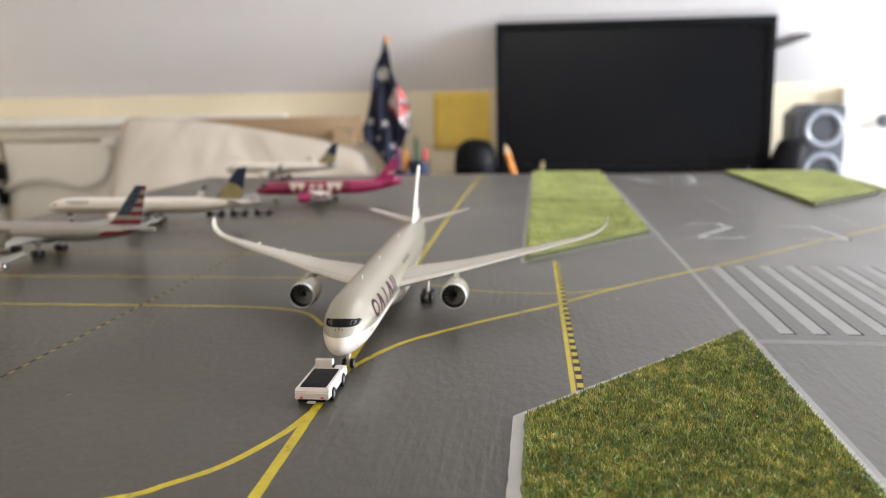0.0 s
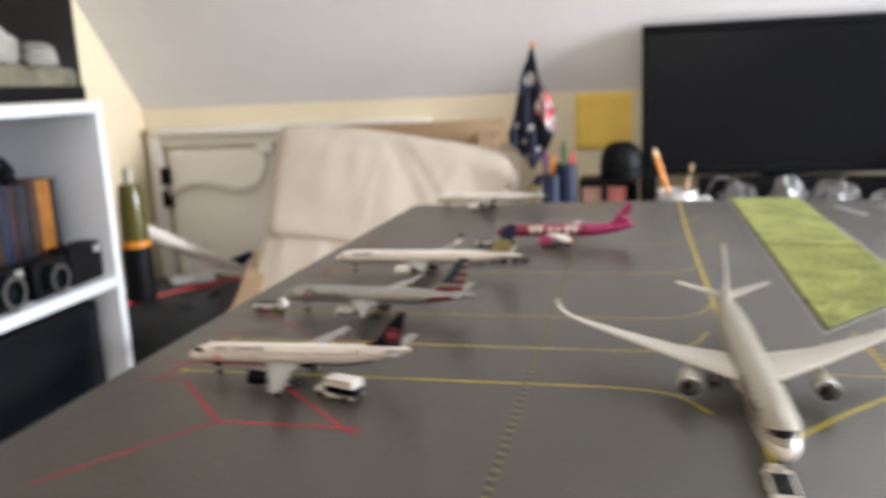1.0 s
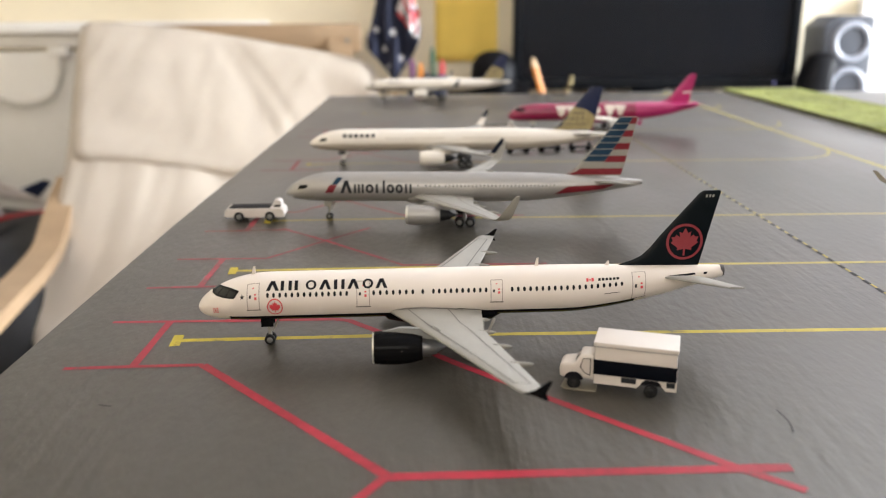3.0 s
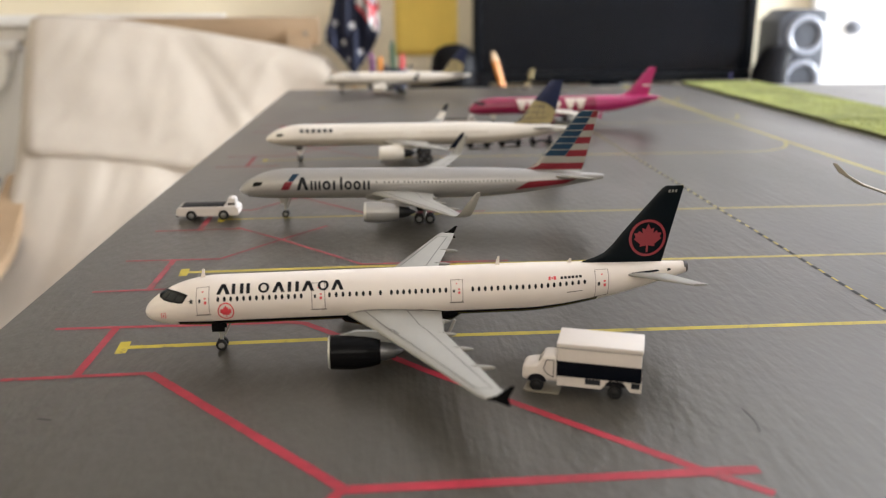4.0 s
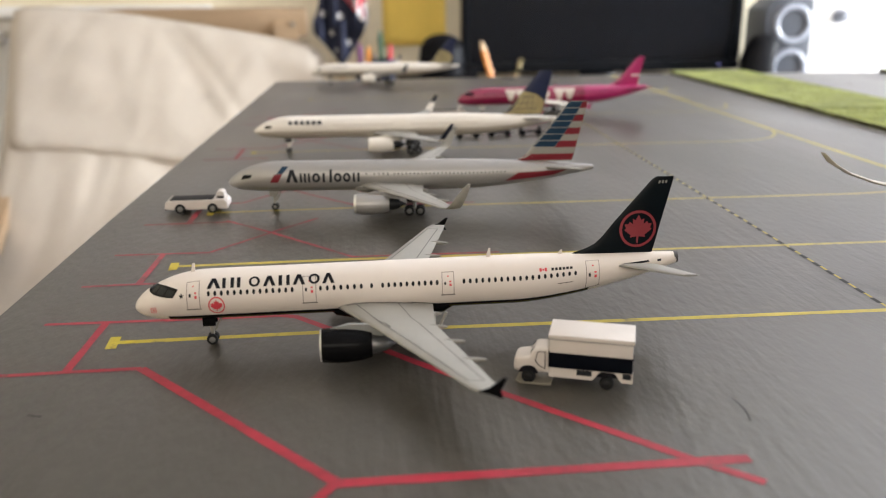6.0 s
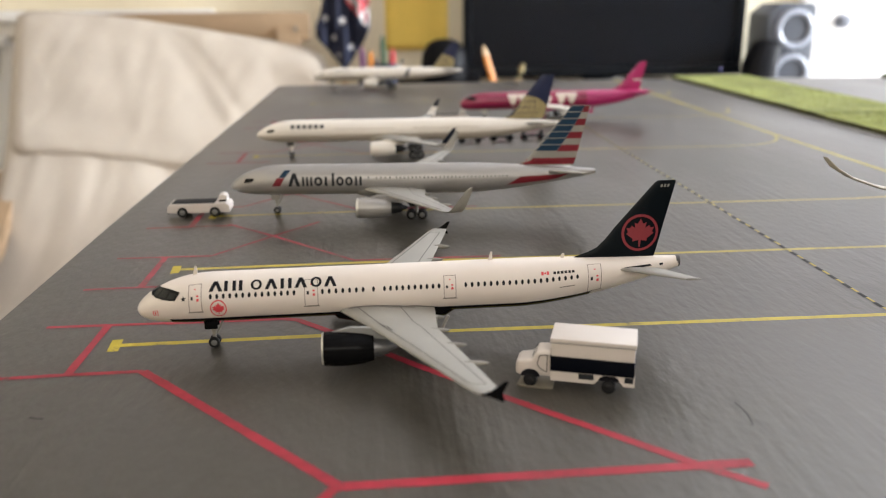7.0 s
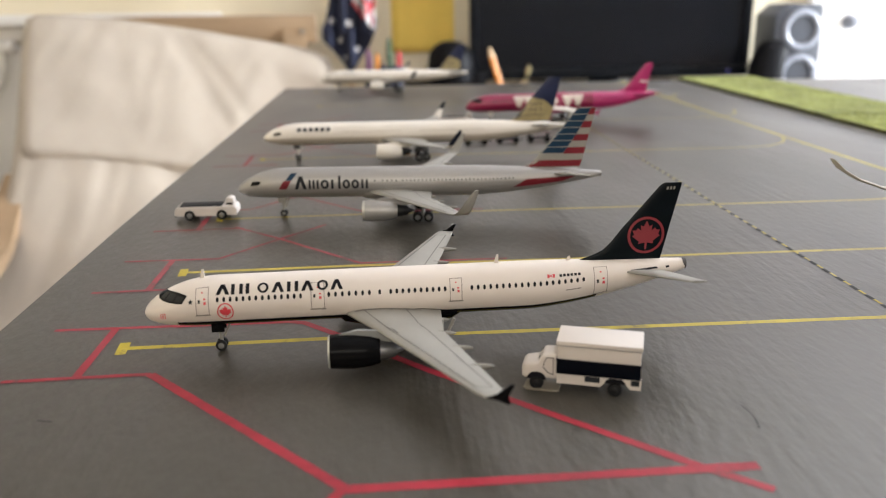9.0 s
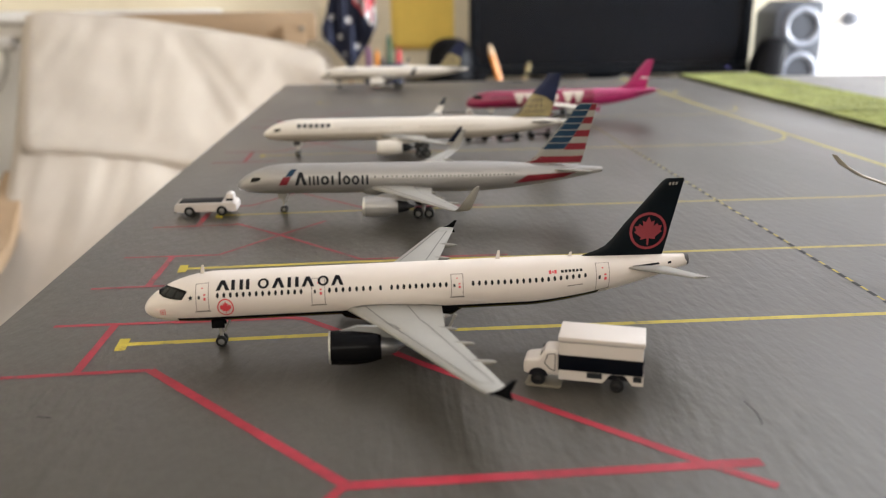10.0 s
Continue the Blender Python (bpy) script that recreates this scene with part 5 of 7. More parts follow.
        for side in (-1, 1):
            H.patch(b, 16.9, 18.9, 18, 48, side, 0.06, 1.8, 0)
            H.patch(b, 14.6, 17.2, -14, 17, side, 0.06, 1.6, 1)
        part("flight_symbol", b, [STRIPEBLUE, STRIPERED], body, "blue and red slanted print", k=MM, smooth=False)
    elif kind == "gold_fin":
        windscreen(H, body, 4.8, 8.4, 12, 32)
        bars(H, body, 15.5, 31.0, 21, 40, 6, NAVY, slant=0.1, double=False, ink=0.66)
        b = bmesh.new()
        for side in (-1, 1):
            H.patch(b, 19.0, 29.0, 17, 19, side, 0.05)
            H.patch(b, 35, 62, 13, 16.5, side, 0.05)
            H.patch(b, 70, 100, 13, 16.5, side, 0.05)
        tagged(part("window_print", b, GREYUNDER, body, k=MM, smooth=False), kind="stuff")
    else:
        windscreen(H, body, 4.8, 8.4, 12, 32)
        bars(H, body, 18.5, 29.5, 24, 36, 6, NAVY, slant=0.1)
        window_row(H, body, [(34, 90)], win_phi, 0.4, 0.7, GREYUNDER, 1.4)
    # landing gear
    gm = {"black_fin": WINGGREY, "silver": WINGGREY, "magenta": WHITE2}.get(kind, RODGREY)
    nx, mx, my = (14.6, 59.0, 9.4) if not long_body else (15.0, 61.5 if kind != "gold_fin" else 71.5, 9.2)
    leg(a, "nose_gear", nx, 0, zc - R + 0.5, 0.55, 1.15, (0,), 0.75, 0.75, WHITE2 if gm is RODGREY else gm)
    for s in (-1, 1):
        b = bmesh.new()
        box(b, nx - 1.6, nx + 1.0, s * 1.1 - 0.08, s * 1.1 + 0.08, zc - R - 1.6, zc - R + 0.3, 0.04)
        part("gear_door", b, BLACK if kind == "black_fin" else gm, a, k=MM)
    for s in (-1, 1):
        leg(a, "main_gear", mx, s * my, zw + 0.2, 0.7, 1.6, (0,) if not long_body else (-1.75, 1.75), 1.05, 1.0, gm)
    return a


def wide_jet(m):
    """The twin-aisle airliner with raked wingtips."""
    a = thing("model_airplane", m, "pearl-grey wide-body model airliner with raked wingtips on taxi line", "model airplane", "model airliners on the board")
    L, R, zc = 184.5, 7.45, 12.8
    H = Hull(L, R, zc, 25, 3.2, 122, 1.2, 4.2, 0.54, 0.007)
    b = H.mesh(lambda x, p: 0)
    bmesh.ops.bisect_plane(b, geom=b.verts[:] + b.edges[:] + b.faces[:], plane_co=(0, 0, 12.2), plane_no=(0.01, 0, 1))
    for f in b.faces:
        f.material_index = 1 if f.calc_center_median().z + 0.01 * f.calc_center_median().x < 12.2 else 0
    body = part("fuselage", b, [PEARL, WHITEBODY], a, k=MM)
    b = bmesh.new()
    front, rear = ((0, 3.8), (20, 4.1), (38, 5.0), (50, 6.3), (60, 9.0)), ((0, 6.5), (20, 6.9), (38, 8.0), (50, 9.7), (60, 9.9))

    def edge(rows, q):
        for (q0, x0), (q1, x1) in zip(rows, rows[1:]):
            if q <= q1:
                return x0 + (x1 - x0) * (q - q0) / (q1 - q0)
        return rows[-1][1]

    rows = []
    for i in range(-16, 17):
        q = abs(i) / 16 * 56
        f0, f1 = edge(front, q), edge(rear, q)
        rows.append([H.on(f0 + (f1 - f0) * j / 4, radians(90 - q), -1 if i < 0 else 1, 0.07) for j in range(5)])
    grid(b, rows)
    mask = part("windscreen", b, GLASSDARK, body, "wrap-around black cockpit mask", k=MM, smooth=False)
    for side in (-1, 1):
        for q0, q1 in ((33, 42), (45, 54)):
            b = bmesh.new()
            pt = [(edge(front, q) + (edge(rear, q) - edge(front, q)) * t, q) for q, t in ((q0, 0.25), (q1, 0.25), (q1, 0.8), (q0, 0.8))]
            for (xa, qa), (xb, qb) in zip(pt, pt[1:] + pt[:1]):
                grid(b, [[H.on(xa + (xb - xa) * k / 4, radians(90 - qa - (qb - qa) * k / 4), side, 0.1) for k in range(5)], [H.on(xa + (xb - xa) * k / 4 + 0.09, radians(90 - qa - (qb - qa) * k / 4 - 0.6), side, 0.1) for k in range(5)]])
            part("window_outline", b, SILVER, mask, "thin grey window outline", k=MM, smooth=False)
    b = bmesh.new()
    rows = []
    for u, k in ((-0.22, 0.02), (-0.05, 0.7), (0.2, 1.0), (0.8, 1.0), (1.1, 0.7), (1.35, 0.02)):
        x = 62 + 34 * u
        rows.append([(x, max(0.02, 7.9 * k) * math.cos(t), zc - R * 0.6 + max(0.02, R * 0.62 * k) * math.sin(t)) for t in [2 * math.pi * i / 22 for i in range(22)]])
    grid(b, rows, 0, True)
    part("belly_fairing", b, WHITEBODY, a, k=MM)
    for side in (-1, 1):
        zw = zc - 0.6
        f = Foil([(5.5, 60, 35, zw, 3.6), (27.5, 77, 21.5, zw + 2.2, 2.0), (51, 97, 13, zw + 4.8, 1.2), (69.5, 113, 8.0, zw + 6.8, 0.8), (76, 119.5, 6.2, zw + 7.8, 0.8), (80, 124.5, 5.8, zw + 9.2, 0.8), (82.2, 128.5, 5.0, zw + 11.0, 0.8), (83.2, 132.5, 3.0, zw + 13.2, 0.6)], side=side)
        wg = part("wing", f.mesh(), PEARLWING, a, k=MM)
        b = bmesh.new()
        f.line(b, [(8, 0.12), (27, 0.12), (72, 0.16)], 0.25)
        f.line(b, [(8, 0.72), (27, 0.70), (72, 0.74)], 0.25)
        part("panel_line_print", b, LINEINK, wg, k=MM, smooth=False)
        flap_fairings(wg, f, (16, 34, 46, 58), PEARLWING, 8)
        turbofan(a, 59.5, side * 25.6, 9.4, 4.65, 14.5, PEARL, DARKSILVER, HUB, 16, pylon=(64, 84, zw + 1.6))
        t2 = Foil([(1.5, 160, 15.5, zc + 6.0, 1.5), (23.2, 176.5, 5.6, zc + 10.2, 0.5)], side=side)
        part("tailplane", t2.mesh(), PEARLWING, a, k=MM)
        leg(a, "main_gear", 93, side * 13.0, zw + 1.0, 0.9, 1.75, (-3.6, 0, 3.6), 1.5, 1.3, WHITEBODY)
    fin = Foil([(zc + R - 1.0, 147, 28, 0, 0.7), (zc + R + 1.4, 152.5, 22, 0, 1.5), (42.8, 173.5, 8.4, 0, 0.7), (43.6, 174.6, 7.4, 0, 0.4)], upright=True)
    fo = part("fin", fin.mesh(), WHITEBODY, a, k=MM)
    b = bmesh.new()
    for up in (-1, 1):
        fin.shape(b, [(162, 24), (172, 25), (176, 33), (178, 40), (173, 38), (168, 33)], up)
    part("fin_print", b, MAROON, fo, "maroon plain shape", k=MM, smooth=False)
    for side in (-1, 1):
        word_shapes(H, body, [("ring", 18.4, 24.6, 0, 41), ("chevron", 26.0, 32.5, 0, 39), ("bar", 36.0, 37.8, 0, 39), ("chevron", 41.5, 48.0, 0, 39), ("bar", 50.2, 51.8, 0, 39), ("bar", 53.4, 55.0, 0, 39)], MAROON, side=side)
    bars(H, body, 78, 94, 27, 36, 6, GREYINK, slant=0.2, double=False, ink=0.5)
    window_row(H, body, [(18, 19), (47, 51), (66, 140)], 6, 0.4, 0.7, GREYINK, 1.55)
    for x, p in ((14.5, 2), (49, 2), (140, 4)):
        for side in (-1, 1):
            door_print(H, body, x, 2.6, p - 12, p + 24, side, False)
    for x in (36, 66, 110):
        antenna(H, body, x, 1.2, 1.4)
    b = bmesh.new()
    for y in (-1.1, 0.0, 1.1):
        H.blob(b, 3.4, 90, 0.28, 2.0) if y == 0 else H.blob(b, 3.3, 90 - 14, 0.28, 2.0, side=-1 if y < 0 else 1)
    part("sensor_print", b, INK, body, k=MM, smooth=False)
    b = bmesh.new()
    for side in (-1, 1):
        for i in range(4):
            H.blob(b, 6.2 - 0.25 * i, 6 - 9 * i, 0.17, 1.6, side=side)
    part("nose_marks", b, MAROON, body, "row of small maroon dots", k=MM, smooth=False)
    leg(a, "nose_gear", 13.2, 0, zc - R + 0.8, 0.75, 1.45, (0,), 1.1, 1.0, WHITEBODY)
    return a


narrow_jet("model_airplane", pose(0.0062, -0.0026, 0, 0, 0, 0.6), "white model airliner with black tail on the stand", "black_fin")
narrow_jet("model_airplane", pose(0.0060, 0.1078, 0, 0, 0, -3.3), "silver-grey model airliner with striped tail and winglets", "silver")
narrow_jet("model_airplane", pose(0.0003, 0.2110, 0, 0, 0, -0.5), "long cream-white model airliner with navy and gold tail", "gold_fin")
narrow_jet("model_airplane", pose(0.1022, 0.3165, 0, 0, 0, -0.6), "magenta model airliner with large white brand shapes", "magenta")
narrow_jet("model_airplane", pose(0.0040, 0.5030, 0, 0, 0, 1.0), "cream-white model airliner with navy tail at the board's edge", "spare")
wide_jet(pose(0.2640, -0.0795, 0, 0, 0, 91.3))


# ---- ground vehicles ----
def pushback_tug(m, label):
    a = thing("pushback_tug", m, label, "model tug", "model pushback tugs")
    b = bmesh.new()
    side_pts = [(-10, 1.6), (-10, 3.6), (-9.2, 4.4), (9.0, 4.4), (10, 3.4), (10, 1.4), (6.9, 1.4), (6.3, 2.4), (5.2, 2.9), (4.1, 2.4), (3.5, 1.4), (-3.5, 1.4), (-4.1, 2.4), (-5.2, 2.9), (-6.3, 2.4), (-6.9, 1.4)]
    n = len(side_pts)
    A = [b.verts.new((x, -4.2, z)) for x, z in side_pts]
    B = [b.verts.new((x, 4.2, z)) for x, z in side_pts]
    b.faces.new(A)
    b.faces.new(B)
    for i in range(n):
        b.faces.new((A[i], A[(i + 1) % n], B[(i + 1) % n], B[i]))
    bmesh.ops.bevel(b, geom=[e for e in b.edges if e.calc_length() > 2.5], offset=0.25, segments=2, affect="EDGES")
    part("body", b, PLASTICWHITE, a, k=MM)
    b = bmesh.new()
    box(b, -8.6, 5.2, -3.3, 3.3, 4.3, 4.56, 0.08)
    part("deck", b, MATBLACK, a, "black flat deck", k=MM)
    b = bmesh.new()
    prism(b, [(-1.3, 0), (1.5, 0), (1.3, 2.0), (0.2, 2.5), (-1.0, 2.3)], -3.4, 1.2, 0.25, 0, Matrix.Translation((7.4, 0, 4.2)) @ Matrix.Rotation(radians(90), 4, "X"))
    c = part("cab", b, PLASTICWHITE, a, k=MM)
    b = bmesh.new()
    box(b, 6.3, 8.6, -1.6, 2.9, 4.35, 5.0, 0.2)
    part("seat", b, MATBLACK, c, k=MM)
    for x in (-5.2, 5.2):
        for y in (-3.7, 3.7):
            wheel(a, x, y * 1.06, 1.7, 1.7, 1.2)
    for y in (-2.6, 2.6):
        b = bmesh.new()
        box(b, -10.15, -9.9, y - 0.35, y + 0.35, 2.0, 2.5, 0.05)
        part("tail_light", b, CRIMSON, a, k=MM)
    b = bmesh.new()
    box(b, -10.12, -9.7, -3.4, 3.4, 1.15, 1.75, 0.1)
    part("bumper", b, MATBLACK, a, "black rear bumper", k=MM)
    b = bmesh.new()
    box(b, -11.0, -9.9, -1.0, 1.0, 1.0, 1.5, 0.15)
    part("tow_hook", b, HUB, a, k=MM)
    return a


tug = pushback_tug(pose(-0.0044, 0.1085, 0, 0, 0, 1), "white pushback tug with black deck before a grey airliner")
for m, lab in ((pose(0.2614, -0.0855, 0, 0, 0, 90.5), "white pushback tug with black deck at the wide-body's nose wheel"), (pose(0.0960, 0.3090, 0, 0, 0, 2), "white pushback tug with black deck before the magenta airliner")):
    copy_thing(tug, m)["label"] = lab


def dolly(m):
    a = thing("cargo_dolly", m, "dark low cargo dolly with black wheels", "model dolly", "model cargo dollies in a row")
    b = bmesh.new()
    box(b, -5.0, 5.0, -2.2, 2.2, 1.6, 2.3, 0.15)
    for x in (-5.0, 4.3):
        box(b, x, x + 0.7, -2.2, 2.2, 2.2, 4.4, 0.15)
    part("chassis", b, MATBLACK, a, k=MM)
    for x in (-4.1, 4.1):
        for y in (-2.1, 2.1):
            wheel(a, x, y, 1.35, 1.35, 0.9, MATBLACK)
    b = bmesh.new()
    tube(b, [(5.0, 0, 1.9), (7.6, 0, 1.2)], 0.25, 8)
    part("drawbar", b, MATBLACK, a, k=MM)
    return a


dl = dolly(pose(0.100, 0.241, 0, 0, 0, 1))
copy_thing(dl, pose(0.116, 0.2425, 0, 0, 0, 0))
copy_thing(dl, pose(0.132, 0.2445, 0, 0, 0, 1))


def box_truck(m):
    """The high-loader truck; cab towards -x, local middle at the wheelbase middle."""
    a = thing("catering_truck", m, "white box truck with dark blue band beside the airliner", "model truck")
    b = bmesh.new()
    rows = []
    for x, hw, zt, zl in ((-11.0, 1.5, 3.9, 2.5), (-10.85, 2.15, 4.5, 2.1), (-10.3, 2.5, 4.9, 2.0), (-8.4, 2.6, 5.25, 2.0), (-7.9, 2.55, 5.6, 2.0), (-7.25, 2.45, 6.75, 2.0), (-6.8, 2.42, 7.0, 2.0), (-4.9, 2.45, 7.15, 2.0), (-4.6, 2.4, 7.0, 2.0)):
        row = []
        for i in range(28):
            t = 2 * math.pi * i / 28
            c, s = math.cos(t), math.sin(t)
            e = 2 / 6.5
            row.append((x, -0.35 + hw * math.copysign(abs(c) ** e, c), (zt + zl) / 2 + (zt - zl) / 2 * math.copysign(abs(s) ** e, s)))
        rows.append(row)
    vr, _ = grid(b, rows, 0, True)
    b.faces.new(vr[0])
    b.faces.new(vr[-1])
    cab = part("cab", b, PLASTICWHITE, a, k=MM)
    for y in (-2.86, 2.16):
        b = bmesh.new()
        o = [(-7.05, 4.5), (-6.55, 6.3), (-5.2, 6.45), (-5.2, 3.1), (-6.2, 3.5)]
        for i in range(5):
            (x0, z0), (x1, z1) = o[i], o[(i + 1) % 5]
            tube(b, [(x0, y, z0), (x1, y, z1)], 0.075, 6)
        part("door_outline", b, GREYINK, cab, k=MM)
        b = bmesh.new()
        w = 0.04 if y > 0 else -0.04
        # no arch is cut; a black half disc paints its shade on the cab
        rim = [(-8.2 + 1.75 * math.cos(math.pi * i / 12), 2.0 + 1.5 * math.sin(math.pi * i / 12)) for i in range(13)]
        A = [b.verts.new((x, y - w, z)) for x, z in rim]
        B = [b.verts.new((x, y + w * 2.2, z)) for x, z in rim]
        b.faces.new(A)
        b.faces.new(B)
        for i in range(13):
            b.faces.new((A[i], A[(i + 1) % 13], B[(i + 1) % 13], B[i]))
        part("wheel_arch_shade", b, INK, cab, "black half disc in place of the shaded front wheel arch", k=MM, smooth=False)
    b = bmesh.new()
    o = [(-7.93, -2.2, 5.72), (-7.33, -2.1, 6.72), (-7.33, 1.4, 6.72), (-7.93, 1.5, 5.72)]
    for i in range(4):
        tube(b, [o[i], o[(i + 1) % 4]], 0.06, 6)
    part("windscreen_outline", b, LINEINK, cab, k=MM)
    b = bmesh.new()
    box(b, -4.5, 10.2, -3.05, 4.2, 4.3, 9.4, 0.2)
    bx = part("box_body", b, PLASTICWHITE, a, k=MM)
    b = bmesh.new()
    box(b, -4.75, 10.4, -3.28, 4.45, 9.15, 10.0, 0.22)
    part("roof", b, PLASTICWHITE, bx, k=MM)
    b = bmesh.new()
    box(b, -4.72, 10.36, -3.22, 4.36, 9.02, 9.17, 0.03)
    # thin grey line just below the roof's lip
    part("roof_edge_line", b, TAILGREY, bx, k=MM)
    b = bmesh.new()
    box(b, -4.62, 10.28, -3.2, 4.3, 3.6, 6.15, 0.1)
    band = part("band", b, STRIPENAVY, bx, "blue-black painted band", k=MM)
    b = bmesh.new()
    box(b, -4.70, 10.36, -3.3, 4.4, 6.2, 6.5, 0.08)
    part("band_lip", b, STRIPENAVY, band, k=MM)
    b = bmesh.new()
    box(b, -4.5, 10.2, -2.3, 3.4, 2.1, 4.2, 0.1)
    # the darkness of the wheel gaps is put into this box's colour
    core = part("underframe", b, INK, a, "underframe, black to stand for shade around the wheels", k=MM)
    for y0, y1 in ((-3.05, -2.65), (3.75, 4.15)):
        b = bmesh.new()
        o = [(-4.5, 1.7), (3.3, 1.7), (3.9, 2.4), (4.3, 3.1), (4.8, 3.5), (7.0, 3.5), (7.5, 3.1), (7.9, 2.4), (8.5, 1.7), (10.4, 1.7), (10.4, 3.9), (-4.5, 3.9)]
        A = [b.verts.new((x, y0, z)) for x, z in o]
        B = [b.verts.new((x, y1, z)) for x, z in o]
        b.faces.new(A)
        b.faces.new(B)
        for i in range(12):
            b.faces.new((A[i], A[(i + 1) % 12], B[(i + 1) % 12], B[i]))
        bmesh.ops.recalc_face_normals(b, faces=b.faces)
        sk = part("side_skirt", b, PLASTICWHITE, core, "white side skirt with wheel arch", k=MM, smooth=False)
        y = y0 if y0 < 0 else y1
        for x0, x1 in ((0.5, 3.2), (8.6, 10.1)):
            b = bmesh.new()
            box(b, x0, x1, y - 0.07, y + 0.07, 2.45, 3.5, 0.03)
            part("side_locker", b, GREYINK, sk, "dark grey side locker", k=MM)
    for x, y0, y1 in ((-8.2, -2.55, 1.85), (5.9, -2.6, 3.7)):
        for y in (y0, y1):
            wheel(a, x, y, 1.28, 1.28, 1.1, FANDARK)
    b = bmesh.new()
    prism(b, [(-10.6, -2.9), (-9.8, -3.6), (-4.4, -3.6), (-4.0, -3.2), (-3.9, 2.6), (-10.2, 2.6)], 0.04, 0.26, 0.08)
    part("glue_blob", b, mat("yellowed_glue", (0.17, 0.15, 0.115), 0.3), a, "yellowed glue under the front wheels", k=MM)
    return a


box_truck(pose(0.0906, -0.0262, 0, 0, 0, -18))

# ---- armchair with cream cushion ----


def ribbon(bm, pts, wide, thick, mi=0):
    """A bent laminated strip: wide across x, thick along its normal in the y-z plane."""
    P = smooth_path(pts, 8)
    rows = []
    for i, p in enumerate(P):
        d = (P[min(i + 1, len(P) - 1)] - P[max(i - 1, 0)]).normalized()
        nrm = Vector((1, 0, 0)).cross(d).normalized()
        rows.append([p + Vector((sx * wide / 2, 0, 0)) + nrm * sn * thick / 2 for sx, sn in ((-1, -1), (1, -1), (1, 1), (-1, 1))])
    vr, _ = grid(bm, rows, mi, True)
    bm.faces.new(vr[0])
    bm.faces.new(vr[-1])


ch = thing("armchair", Matrix(), "bentwood birch armchair with cream canvas cushion", "armchair")
for dx in (0.0, 0.60):
    b = bmesh.new()
    ribbon(b, [(-0.602 + dx, 1.325, -0.226), (-0.606 + dx, 1.275, -0.266), (-0.600 + dx, 1.215, -0.300), (-0.582 + dx, 1.145, -0.313), (-0.553 + dx, 1.02, -0.313), (-0.526 + dx, 0.86, -0.312), (-0.501 + dx, 0.70, -0.315), (-0.486 + dx, 0.625, -0.335), (-0.478 + dx, 0.598, -0.40), (-0.474 + dx, 0.60, -0.50), (-0.480 + dx, 0.64, -0.68), (-0.50 + dx, 0.72, -0.88), (-0.505 + dx, 0.80, -0.935), (-0.52 + dx, 0.95, -0.94), (-0.55 + dx, 1.25, -0.935)], 0.047, 0.022)
    arm = part("arm_frame", b, BIRCH, ch, "bent laminated birch arm")
    b = bmesh.new()
    box(b, -0.616 + dx, -0.590 + dx, 1.322, 1.340, -0.226, -0.208, 0.003)
    part("end_cap", b, RODGREY, arm, "dark grey arm fixing")
for dx in (0.07, 0.50):
    b = bmesh.new()
    ribbon(b, [(-0.62 + dx, 1.525, 0.02), (-0.61 + dx, 1.42, -0.17), (-0.60 + dx, 1.26, -0.44), (-0.58 + dx, 1.14, -0.60), (-0.55 + dx, 1.0, -0.64), (-0.52 + dx, 0.72, -0.57), (-0.50 + dx, 0.64, -0.56)], 0.045, 0.02)
    part("seat_frame", b, BIRCH, ch, "bent laminated birch seat rail")
b = bmesh.new()
box(b, -0.632, -0.078, 1.515, 1.540, -0.010, 0.046, 0.008)
part("head_rail", b, BIRCH, ch, "birch rail behind the headrest")
b = bmesh.new()
box(b, -0.58, -0.05, 1.235, 1.262, -0.52, -0.46, 0.006)
part("cross_rail", b, BIRCH, ch)
b = bmesh.new()
tube(b, [(-0.105, 1.512, 0.014), (-0.105, 1.506, 0.014)], 0.0045, 10)
part("bolt", b, WINGGREY, ch)


